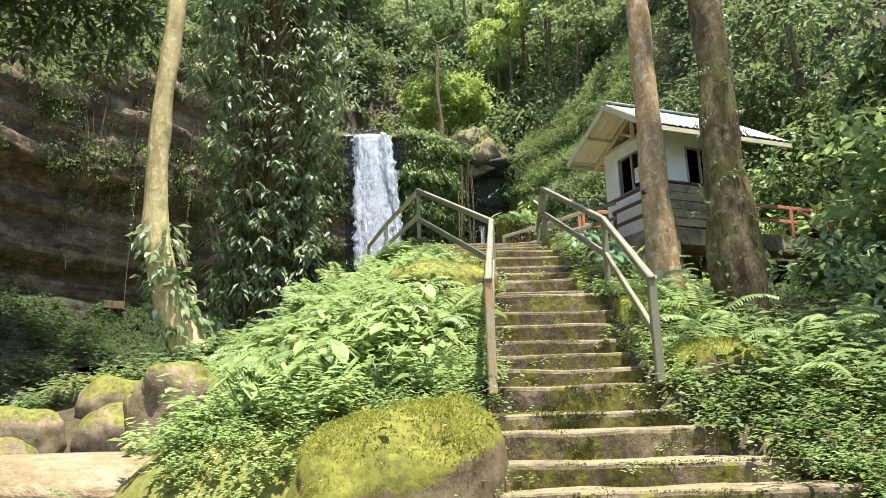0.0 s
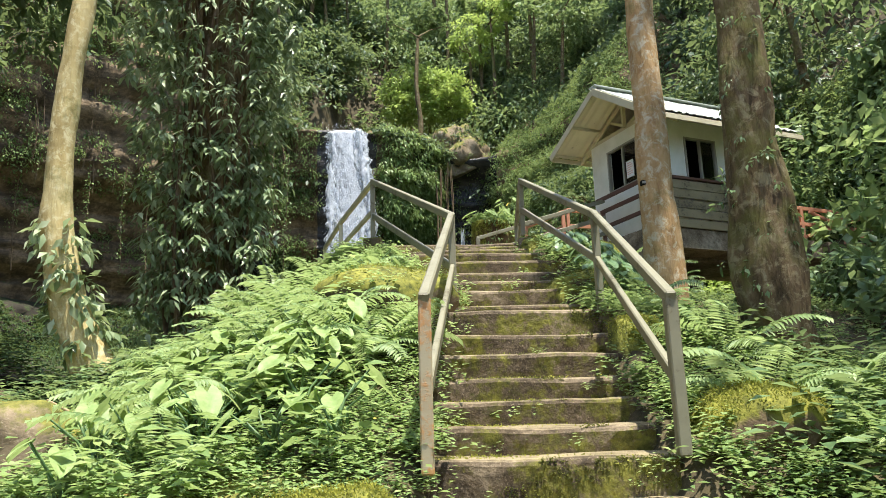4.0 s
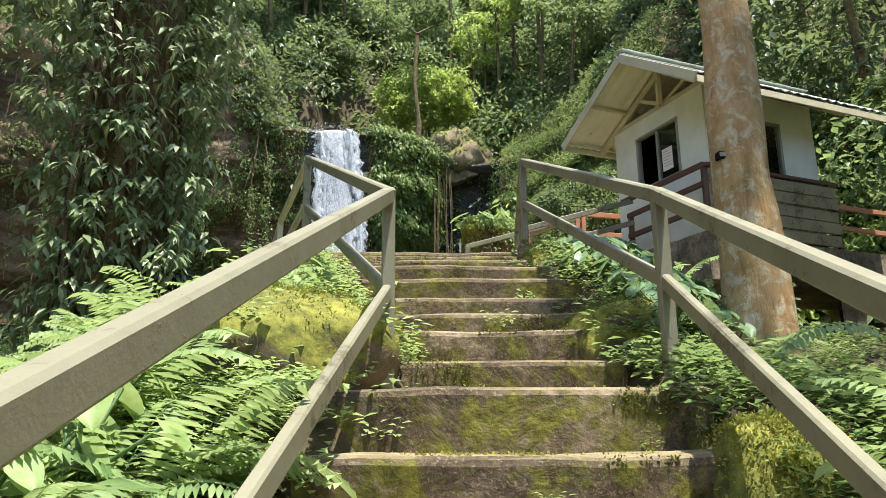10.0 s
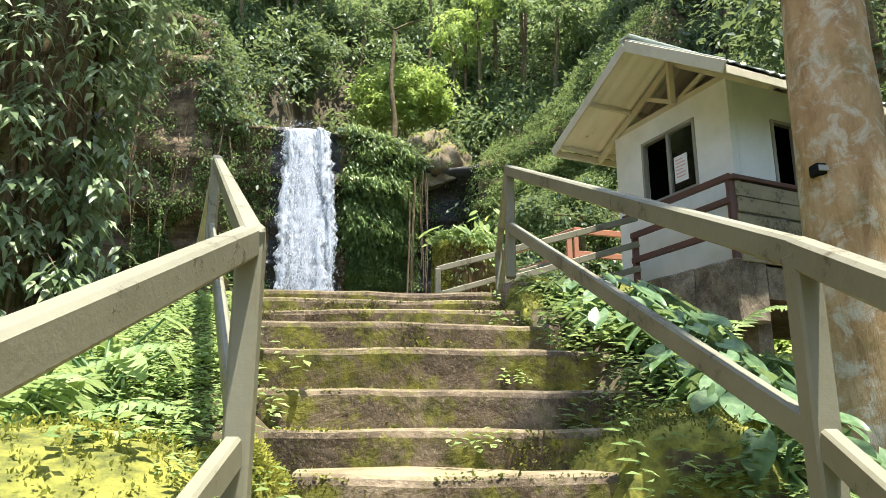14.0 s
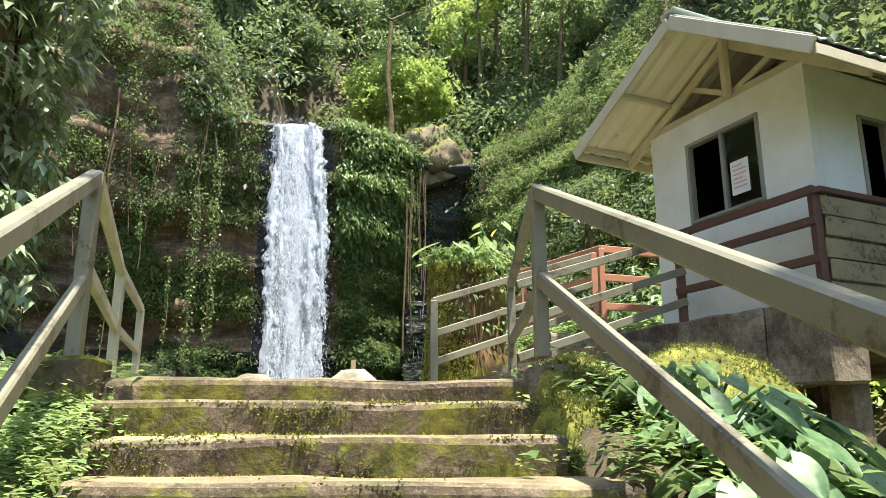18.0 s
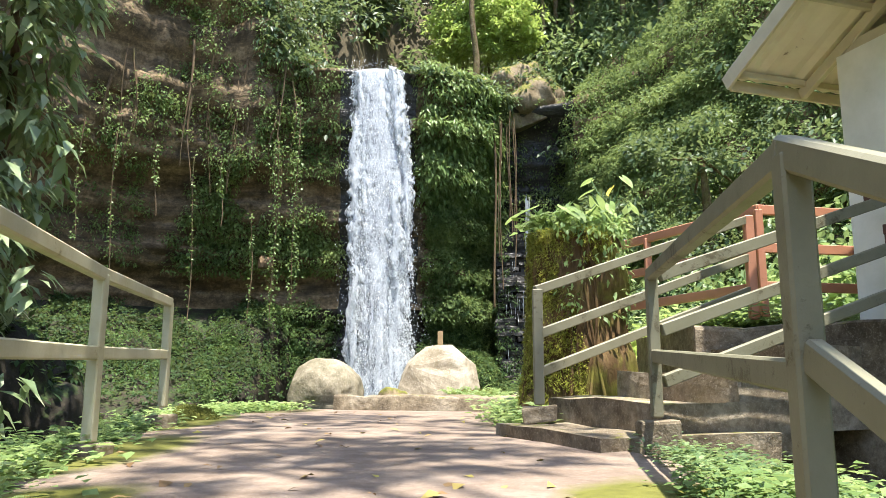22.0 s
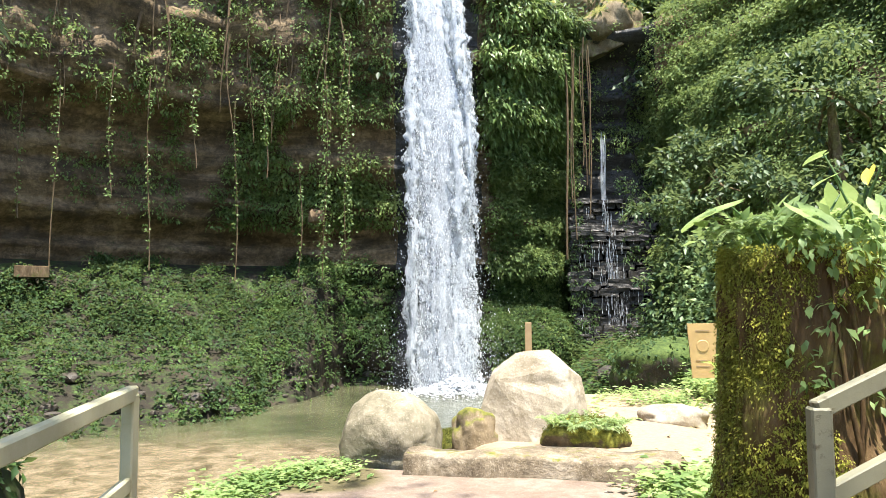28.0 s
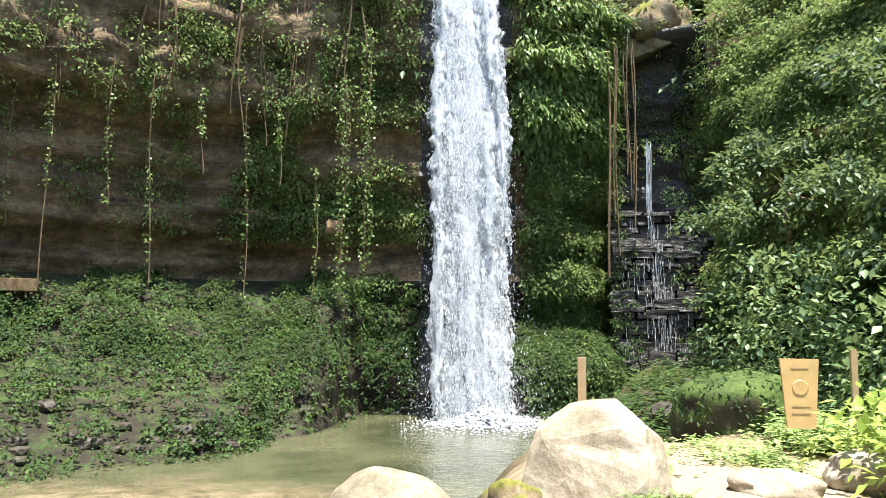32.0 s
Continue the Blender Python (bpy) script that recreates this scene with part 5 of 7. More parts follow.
while z < 7.35:
    h = 0.1 + 0.24 * rng.random() ** 1.3
    x = -1.9 + 0.2 * rng.random()
    while x < 1.6:
        w = 0.25 + 0.95 * rng.random() ** 1.4
        bm = box(w, 0.9, h, 0.02)
        bmesh.ops.subdivide_edges(bm, edges=bm.edges[:], cuts=1, use_grid_fill=True)
        for v in bm.verts:
            v.co += noise.noise_vector(v.co * 3.5 + Vector((x * 5, z * 5, 0))) * 0.08
        ob = part("ledge_stone", bm, WET, cascade)
        ob.matrix_basis = pose(x + w / 2, 0.62 - 0.15 * (7.4 - z) + 0.06 * rng.normal() + 0.2 * math.sin(z * 3.1), z, 3 * rng.normal(), 3 * rng.normal(), 5 * rng.normal())
        x += w + 0.02
    z += h * 0.97
for s in range(200):
    q0 = rng.random() ** 0.8
    top = 7.45 - 6.2 * q0
    x = -0.36 + 0.55 * q0 + rng.normal() * (0.1 + 0.26 * q0)
    low = top - 0.25 - 0.9 * rng.random()
    w = 0.004 + 0.009 * rng.random() ** 2
    if s < 7:
        x, top, low, w = -0.42 + 0.03 * s, 10.2 - 0.4 * rng.random(), 7.3, 0.012 + 0.012 * rng.random()
    elif s > 150:
        x, top = rng.uniform(-1.4, 1.2), 1.5 + 5.5 * rng.random()
        low, w = top - 0.5, 0.008
    vv, ff = [], []
    for a, q in enumerate(np.linspace(0, 1, 12)):
        zz = top + (low - top) * q
        for b in (-1, 1):
            vv.append((x + b * w * (0.5 + 0.8 * rng.random()) + 0.012 * math.sin(q * 6 + s), 0.03 - 0.15 * (7.4 - min(zz, 7.4)) + 0.03 * rng.normal(), zz))
        if a:
            ff.append((2 * a - 2, 2 * a - 1, 2 * a + 1, 2 * a))
    finish("water_thread", raw("thread", vv, ff), FALLS, cascade)


# ---- plants on the rock ----
def on_cliff(n, weight):
    """Random places on the rock face with their outward normals."""
    du, dv = np.gradient(CV, axis=1), np.gradient(CV, axis=0)
    nrm = unit(np.cross(du, dv))
    w = weight(CV[..., 0], CV[..., 1], CV[..., 2]).ravel()
    w = np.clip(w, 0, None)
    idx = rng.choice(len(w), n, p=w / w.sum())
    nn = nrm.reshape(-1, 3)[idx]
    inward = np.concatenate([RIM_N[S2.ravel()[idx]], np.zeros((n, 1))], 1)
    nn = np.where(((nn * inward).sum(1) < 0)[:, None], -nn, nn)
    return CV.reshape(-1, 3)[idx], nn


def creeper_weight(x, y, z):
    patch = value_noise(x * 0.5 + y * 0.35, z * 0.55, 21)
    low = (z < 2.5 + 1.2 * value_noise(x * 0.5 + y * 0.3, y * 0.2, 22)) * (0.8 + 1.3 * np.clip(value_noise(x * 1.3 + y, z * 1.2, 23) + 0.2, 0, 1)) * (0.3 + 0.7 * smooth01((z + 1.1) / 1.4))
    mid_ = ((z > 4.6) & (z < 9)) * np.clip(patch * 1.7 + 0.08, 0, 1) * 1.9 * (0.12 + 0.88 * smooth01((x + 15) / 4))
    high = (z > 8.4) * np.where((x < -9) & (z < 15), np.clip(patch + 0.32, 0, 1) * 1.3, 1.1 + 0.5 * patch)
    lane = np.where((x > 1.1) & (x < 4.8) & (y > 28) & (z > 8.4), 0.3, 1.0) * np.where((x > -5.9) & (x < -2.7) & (y > 26), 0.03, 1.0) * np.where((x > 1.3) & (x < 4.0) & (y > 28) & (z < 8.5), 0.25, 1.0)
    side = np.where((x > -2.4) & (x < 1.2) & (y > 26), 1.2, 0.0) + np.where(x > 4.2, 1.4, 0.0)
    w = (low + mid_ + high + side) * lane
    return w * (y > -2) * (x < 12) * np.where((x < -18.5) & (z > 2.2) & (z < 14), 0.25, 1.0) * np.where(x < -26, 0.3, 1.0)


p, nn = on_cliff(23000, lambda x, y, z: creeper_weight(x, y, z) * (z > 2.6))
v1 = clump_leaves(p + nn * 0.1, 0.18 + 0.38 * rng.random(len(p)), 18, 0.13, 0.55, False, 0.8, nn)
creeper = tagged(finish("creepers", raw("creepers", *v1), LEAF_CREEPER), "dense green creepers and ferns covering the cliff", "creeper", kind="stuff")
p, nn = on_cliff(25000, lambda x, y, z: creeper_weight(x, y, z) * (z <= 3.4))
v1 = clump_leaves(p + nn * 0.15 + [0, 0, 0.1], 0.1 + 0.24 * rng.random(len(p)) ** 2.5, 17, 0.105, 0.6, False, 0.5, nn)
tagged(finish("bank_undergrowth", raw("bank", *v1), LEAF_BANK), "green plants on the bank under the cliff, darkened for shade", "undergrowth", kind="stuff")
p, nn = on_cliff(2600, lambda x, y, z: ((x > -2.4) & (x < 1.0) & (y > 26.5) & (z > -1.2) & (z < 8.0)) * 1.0)
v1 = clump_leaves(p + nn * 0.12, 0.1 + 0.25 * rng.random(len(p)) ** 2, 18, 0.11, 0.55, False, 0.7, nn)
tagged(finish("wall_creepers", raw("wall_creepers", *v1), LEAF_CREEPER), "small-leaved green plants on the wet wall beside the waterfall", "creeper", kind="stuff")
p, nn = on_cliff(700, lambda x, y, z: ((x > -2.6) & (x < 0.6) & (y > 27) & (z > 7.5) & (z < 13.5)) * 1.0)
v1 = clump_leaves(p + nn * 0.3, 0.3 + 0.3 * rng.random(len(p)), 20, 0.26, 0.35, False, 1.2, nn)
tagged(finish("hanging_ferns", raw("hanging", *v1), LEAF_TWIG), "sunlit hanging ferns beside the waterfall lip", "fern", kind="stuff")

# hanging roots and vines
vine_group = "hanging vines"
spots = [(-15.6, 22.3, 9.6, 2.4), (-16.6, 22.0, 9.8, 4.2), (-14.3, 23.2, 9.5, 5.0), (-13.4, 24.0, 9.2, 2.6), (-11.2, 26.0, 8.8, 2.3), (-9.0, 26.6, 6.6, 2.4),
         (-8.1, 26.7, 9.8, 2.3), (-7.35, 26.9, 11.5, 3.2), (-17.8, 20.6, 10, 4.0), (-12.3, 25.0, 9.0, 6.2), (-10.2, 26.3, 8.8, 6.0)]
for n, (x, y, top, low) in enumerate(spots):
    ob = empty("hanging_vine", (x, y, top), "long thin hanging vine with small leaves in front of the cliff", "vine", vine_group)
    pts_ = [(0.07 * math.sin(a * 5 + n), 0.05 * math.cos(a * 4 + n), -(top - low) * a) for a in np.linspace(0, 1, 14)]
    finish("stem", tube(pts_, [0.022] * 14, 5), ROOT, ob)
    m = 80 if n not in (6, 7) else 420
    t = rng.random(m) * (top - low)
    if n == 0 or n > 7:
        t = t * 0.6
    pos = np.stack([rng.normal(size=m) * (0.05 if m < 100 else 0.13), rng.normal(size=m) * 0.06 - 0.05, -t], 1)
    tagged(finish("leaf_trail", raw("trail", *leaves(pos, rng.normal(size=(m, 3)) * [1, 0.6, 0.4] - [0, 0, 0.7], rng.normal(size=(m, 3)) + [0, -1, 0.8], 0.12, 0.075)), LEAF_TWIG, ob), kind="stuff")
# bare roots and rock drips on the upper cliff
for q in range(30):
    x = -19 + 11.5 * rng.random()
    k = int(np.argmin(np.abs(RIM_P[:, 0] - x) + 1e3 * (RIM_P[:, 1] < 10)))
    off_ = 1.9 + 0.25 * rng.random()
    top, low = 11 + 3 * rng.random(), 7.0 + 2.5 * rng.random()
    ob = empty("hanging_root", (float(RIM_P[k, 0] + RIM_N[k, 0] * off_), float(RIM_P[k, 1] + RIM_N[k, 1] * off_), top), "bare brown root hanging over the cliff edge", "root", "hanging roots")
    pts_ = [(0.15 * math.sin(4 * w + q), 0.06 * math.cos(4 * w + q), -(top - low) * w) for w in np.linspace(0, 1, 10)]
    finish("stem", tube(pts_, np.linspace(0.02 + 0.05 * rng.random() ** 2, 0.012, 10), 5), ROOT, ob, smooth=True)
red = tagged(part("clay_block", stone(0.55, 0.4, 0.5, 3, 0.3, 2, 0.3, 0.4), ROOT), "reddish broken block lodged in the cliff ledge", "rock")
red.matrix_world = pose(-8.6, 27.3, 4.45, 0, 0, 20)
# crate-like block on the bank
crate = tagged(part("timber_block", box(0.95, 0.4, 0.36, 0.02), ROOT), "brown squared timber block lying under the undercut", "timber")
crate.matrix_world = pose(-16.1, 22.05, 2.32, 0, 0, 38)


# ---- trees ----
def tree(name, at, trunk, radii, bark, label, crown=None, leafmat=None, leaf=0.2, clumps=40, per=60, spread=(3, 3, 2), top=None, near=False, sides=14, rough=0.18, limbs=5, slim=0.42, bare=0.0):
    """A tapered trunk with limbs and a crown of many leaf clumps. Trunk points are relative to the foot."""
    ob = empty(name, at, label, "tree")
    fine = spline([q[:2] + (q[2],) for q in trunk], 0.25) if len(trunk) > 2 else np.array(trunk, float)
    rr = np.interp(np.linspace(0, 1, len(fine)), np.linspace(0, 1, len(radii)), radii)
    finish("trunk", tube(fine, rr, sides, rough, at[0]), bark, ob, smooth=True)
    if not clumps:
        return ob
    head = np.array(top if top is not None else trunk[-1], float)
    c = rng.normal(size=(clumps, 3))
    c = unit(c) * (0.35 + 0.65 * rng.random((clumps, 1)) ** 0.6) * np.array(spread) + head
    for q in c[:limbs]:
        s = np.array(trunk[-1], float)
        m = (s + q) / 2 + rng.normal(size=3) * 0.3
        finish("limb", tube([s, m, q], [radii[-1] * 0.7, radii[-1] * 0.45, 0.02], 6), bark, ob, smooth=True)
    vf = clump_leaves(c, np.array(spread).mean() * (0.16 + 0.16 * rng.random(clumps)), per, leaf, slim, near)
    finish("crown", raw("crown", *vf), leafmat, ob)
    return ob


# these trees' crowns are out of view, shifted to place their dappled shade
tree("tree", (2.3, -2.0, -2.2), [(0.03, 0, 0), (0.02, 0, 0.7), (0.0, 0, 2.7), (0.0, 0.0, 5.7), (-0.02, 0.05, 9.7), (-0.1, 0.1, 14.2)], [0.25, 0.21, 0.165, 0.15, 0.135, 0.1], BARK_PALE,
     "slender tree with pale lichened bark beside the stairs", leafmat=LEAF_BROAD, leaf=0.28, clumps=46, per=40, spread=(2.1, 3.5, 2.0), top=(-1.7, 2.8, 16.2), sides=24, limbs=2)
tree("tree", (2.34, -4.5, -2.5), [(0.08, 0, 0), (0.0, 0, 0.9), (0.0, 0, 3), (-0.02, 0, 6), (-0.06, 0, 10), (-0.1, 0, 14)], [0.31, 0.22, 0.175, 0.16, 0.15, 0.12], BARK_DARK,
     "thick dark-barked mossy tree beside the stairs", leafmat=LEAF_BROAD, leaf=0.28, clumps=16, per=40, spread=(2.6, 3.4, 2.2), top=(3.2, -1.2, 16.5), sides=44, rough=0.3)
tree("leaning_tree", (-5.3, 0.4, -2.7), [(0.2, 0, 0), (0.05, 0, 0.5), (-0.42, -0.15, 1.6), (-0.72, -0.25, 3.0), (-0.72, -0.28, 5.0), (-0.55, -0.25, 7.5), (-0.5, 0, 11), (-0.4, 0, 15)],
     [0.34, 0.25, 0.19, 0.175, 0.165, 0.16, 0.15, 0.1], BARK_YELLOW, "leaning yellowish smooth-barked tree on the stream bank", leafmat=LEAF_BROAD, leaf=0.26, clumps=12, per=40, spread=(2.6, 2.6, 1.6), top=(-3.2, -2.0, 16.5))

# the big trunk hung with roots and leaf curtains
vt = empty("vine_covered_tree", (-4.8, 4.1, -1.6), "huge tree trunk hung with aerial roots and curtains of leaves", "tree")
finish("trunk", tube([(0, 0, 0), (0, 0, 2), (0.05, 0, 5), (0.1, 0.1, 9), (0.1, 0.2, 14)], [0.75, 0.55, 0.5, 0.45, 0.4], 24, 0.35, 2), BARK_DARK, vt, smooth=True)
for n in range(26):
    a, r = rng.random() * 6.28, 0.45 + 0.4 * rng.random()
    top = 8 + 5 * rng.random()
    pts_ = [(math.cos(a) * r + 0.12 * math.sin(q * 9 + n), math.sin(a) * r + 0.12 * math.cos(q * 7 + n), top * (1 - q)) for q in np.linspace(0, 1, 16)]
    finish("aerial_root", tube(pts_, [0.016 + 0.03 * rng.random()] * 16, 5), ROOT, vt, smooth=True)
N = 2150
a, z = rng.random(N) * 6.28, 0.6 + 12.5 * rng.random(N)
r = (0.65 + np.where(np.abs(a - 0.6) < 1.3, 0.75, 1.2) * rng.random(N) ** 1.1) * (0.75 + 0.35 * smooth01((z - 2) / 5))
sprig = np.stack([np.cos(a) * r, np.sin(a) * r, z], 1)
per = 8
c = np.repeat(sprig, per, 0)
th = rng.random(N * per) * 6.28
outw = np.stack([np.cos(np.repeat(a, per)), np.sin(np.repeat(a, per)), np.zeros(N * per)], 1)
tip = np.stack([np.cos(th), np.sin(th), -0.45 - 0.8 * rng.random(N * per)], 1) * 0.9 + outw * 0.5
pos = c + unit(tip) * 0.03 + rng.normal(size=(N * per, 3)) * [0.05, 0.05, 0.05]
ln = 0.16 + 0.16 * rng.random(N * per)
finish("leaf_curtain", raw("leaf_curtain", *leaves(pos, tip, outw * 0.4 + [0, 0, 1], ln, ln * 0.34, LEAF5, LEAF5_F)), LEAF_VINE, vt)
bm_pts = [(sprig[q] * [0.55, 0.55, 1] + [0, 0, 0.25], sprig[q]) for q in range(0, N, 3)]
for s, q in bm_pts[:90]:
    finish("twig", tube([s, (s + q) / 2 + [0, 0, 0.12], q], [0.014, 0.01, 0.005], 4), ROOT, vt)

mound_bm = stone(1.5, 1.5, 2.3, 77, 0.35, 4, 0.1, 0.3)
bmesh.ops.translate(mound_bm, verts=mound_bm.verts[:], vec=(0.55, 0.75, 0))
root_mound = part("root_mound", mound_bm, BANKSOIL, vt, "mossy mass of roots at the trunk foot", True)
v = np.array([q.co[:] for q in root_mound.data.vertices])
v = v[(v[:, 2] > 0.2) & (rng.random(len(v)) < 0.35)]
tagged(finish("root_leaves", raw("root_leaves", *clump_leaves(v, np.full(len(v), 0.1), 10, 0.09, 0.45, False, 0.8)), LEAF_BANK, vt), kind="stuff")
# a leafy twig reaching out of the vine tree over the terrace edge
for pts_, r0 in (([(0.35, 0.0, 6.4), (0.75, 0.4, 5.6), (0.9, 0.55, 4.6), (0.95, 0.95, 3.6)], 0.018), ([(0.3, -0.3, 5.6), (0.8, 0.2, 4.9), (1.0, 0.4, 4.2)], 0.014), ([(0.3, 0.3, 7.0), (0.9, 0.8, 6.5), (1.1, 1.1, 5.7)], 0.014)):
    line = spline(pts_, 0.12)
    finish("twig", tube(line, np.linspace(r0, 0.005, len(line)), 5), ROOT, vt)
    m = len(line) * 3
    at = line[rng.integers(3, len(line), m)]
    a = rng.random(m) * 6.28
    ln = 0.14 + 0.1 * rng.random(m)
    finish("twig_leaves", raw("twig_leaves", *leaves(at, np.stack([np.cos(a), np.sin(a), -0.6 - 0.7 * rng.random(m)], 1), np.stack([np.cos(a) * 0.5, np.sin(a) * 0.5, np.ones(m)], 1), ln, ln * 0.36, LEAF5, LEAF5_F)), LEAF_TWIG, vt)

# leaves climbing the trunks beside the stairs and over the stream
def trunk_creeper(name, tree_ob, line, radius, n, size, mat, fade):
    """Small leafy sprigs up a trunk, thinning out with height."""
    t = rng.random(n) ** fade
    q = np.array(line, float)
    at = np.stack([np.interp(t, np.linspace(0, 1, len(q)), q[:, c]) for c in range(3)], 1)
    a = rng.random(n) * 6.28
    w = np.stack([np.cos(a), np.sin(a), np.zeros(n)], 1)
    at = at + w * (radius * (1 + 1.3 * rng.random(n) ** 3 * (1 - t)))[:, None]
    v = clump_leaves(at, np.full(n, size * 0.7), 6, size, 0.42, True, 0.9, w)
    return tagged(finish(name, raw(name, *v), mat, tree_ob), kind="stuff")


trees3 = [o for o in scene.objects if o.name.startswith(("tree", "leaning_tree")) and o.type == "EMPTY"]
for o in trees3:
    if o.name.startswith("leaning"):
        trunk_creeper("climbing_leaves", o, [(0.2, 0, 0.1), (0.05, 0, 0.6), (-0.42, -0.15, 1.7), (-0.72, -0.25, 3.0)], 0.26, 210, 0.2, LEAF_VINE, 1.5)
    elif o.location.y < -4:
        trunk_creeper("climbing_leaves", o, [(0.05, 0, 0.2), (0, 0, 1.5), (0, 0, 3.4)], 0.24, 130, 0.06, LEAF_BROAD, 1.6)
# ferny growth on the lip of the fall and roots by the cascade
p, nn = on_cliff(420, lambda x, y, z: ((x > -9) & (x < 1.5) & (y > 26.5) & (z > 12.9) & ((x < -6.4) | (x > -3.1))) * 1.0)
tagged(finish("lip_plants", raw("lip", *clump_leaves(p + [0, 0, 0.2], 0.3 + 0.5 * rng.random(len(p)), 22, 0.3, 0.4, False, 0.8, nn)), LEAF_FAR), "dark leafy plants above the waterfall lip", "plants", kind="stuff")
for n in range(7):
    x, top, low = 0.75 + 0.16 * n + 0.1 * rng.normal(), 12.5 - rng.random(), (3.2, 5.5, 4.0, 6.2, 7.0, 5.0, 6.6)[n]
    ob = empty("hanging_root", (x, 31.0, top), "long bare aerial root hanging beside the small cascade", "root", "hanging roots")
    pts_ = [(0.06 * math.sin(5 * q + n), 0.05 * math.cos(4 * q + n), -(top - low) * q) for q in np.linspace(0, 1, 12)]
    finish("stem", tube(pts_, [0.05 if n == 0 else 0.025] * 12, 6), ROOT, ob, smooth=True)

# ---- forest on the hill above the fall ----
def hill_at(k, d):
    x, y = RIM_P[k, 0] - RIM_N[k, 0] * d, RIM_P[k, 1] - RIM_N[k, 1] * d
    return x, y


K0 = np.where((RIM_P[:, 1] > 2) & (RIM_P[:, 0] < 11.5))[0]
n = 4700
k = rng.choice(K0, n)
d = 0.3 + 36 * rng.random(n) ** 1.15
x, y = hill_at(k, d)
z = ground_z(x, y)
c = np.stack([x, y, np.maximum(z, 9.5) + 0.3 + 1.6 * rng.random(n)], 1)
keep = ~((np.abs(x + 1.0) < 4.9) & (y > 27) & (y < 39.5))
c, k, n = c[keep], k[keep], int(keep.sum())
out = np.concatenate([RIM_N[k] * 0.7, np.full((n, 1), 0.7)], 1)
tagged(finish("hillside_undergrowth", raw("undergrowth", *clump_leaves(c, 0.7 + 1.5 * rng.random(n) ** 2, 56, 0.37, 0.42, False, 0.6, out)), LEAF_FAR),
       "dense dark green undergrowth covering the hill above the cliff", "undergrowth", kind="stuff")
for n in range(54):
    k = K0[int(len(K0) * (n + rng.random()) / 54)]
    d = 2.0 + 15 * rng.random()
    x, y = hill_at(k, d)
    z = float(ground_z(np.array([x]), np.array([y]))[0])
    h = 6 + 4.5 * rng.random()
    if abs(x) < 4.8 and y < 44:
        continue
    lean = rng.normal(size=2) * 0.5 + RIM_N[k] * 0.8
    tree("forest_tree", (x, y, z - 0.3), [(0, 0, 0), (lean[0] * 0.4, lean[1] * 0.4, h * 0.5), (lean[0], lean[1], h)], [0.2, 0.14, 0.07], BARK_DARK,
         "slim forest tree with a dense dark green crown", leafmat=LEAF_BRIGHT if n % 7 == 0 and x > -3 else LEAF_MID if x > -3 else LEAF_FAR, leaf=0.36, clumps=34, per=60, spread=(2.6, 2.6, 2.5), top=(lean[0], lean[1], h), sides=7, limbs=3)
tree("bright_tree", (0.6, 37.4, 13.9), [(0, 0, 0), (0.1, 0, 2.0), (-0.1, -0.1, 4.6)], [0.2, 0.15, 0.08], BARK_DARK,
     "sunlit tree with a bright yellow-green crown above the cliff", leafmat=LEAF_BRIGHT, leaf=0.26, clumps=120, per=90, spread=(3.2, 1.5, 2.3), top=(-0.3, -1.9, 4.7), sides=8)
tree("forest_tree", (-0.2, 33.0, 13.2), [(0, 0, 0), (0.12, 0, 2.5), (-0.1, -0.1, 5), (0.05, 0, 8.5)], [0.19, 0.16, 0.14, 0.1], BARK_DARK,
     "dark-trunked tree standing before the bright crown above the fall", leafmat=LEAF_MID, leaf=0.28, clumps=26, per=70, spread=(2.3, 1.3, 1.2), top=(0.1, 1.4, 10.2), sides=9, limbs=4)
for n, (x, y, h) in enumerate(((3.6, 38.5, 9), (4.4, 39.5, 10), (5.2, 38.2, 9), (6.6, 40.5, 11), (-5.6, 40.5, 10), (2.2, 43, 11), (-2.6, 42.5, 11), (8.2, 39, 10))):
    z = float(ground_z(np.array([x]), np.array([y]))[0])
    tree("forest_tree", (x, y, z - 0.2), [(0, 0, 0), (0.2, 0, h * 0.4), (0.1, 0.1, h)], [0.17, 0.14, 0.08], BARK_DARK, "tall slim forest tree with a bare dark trunk",
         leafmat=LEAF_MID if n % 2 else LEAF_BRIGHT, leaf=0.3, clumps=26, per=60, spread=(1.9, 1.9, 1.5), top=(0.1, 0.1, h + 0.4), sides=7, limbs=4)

n = 2400
x, y = -15 + 32 * rng.random(n), 34.5 + 26 * rng.random(n)
keep = ~((np.abs(x + 1.0) < 4.9) & (y < 39.5))
x, y, n = x[keep], y[keep], int(keep.sum())
c = np.stack([x, y, np.maximum(ground_z(x, y), 10) + 0.3 + 1.8 * rng.random(n)], 1)
tagged(finish("far_undergrowth", raw("far", *clump_leaves(c, 0.8 + 1.5 * rng.random(n) ** 2, 56, 0.4, 0.42, False, 0.6)), LEAF_MID),
       "dense green undergrowth high on the hill", "undergrowth", kind="stuff")

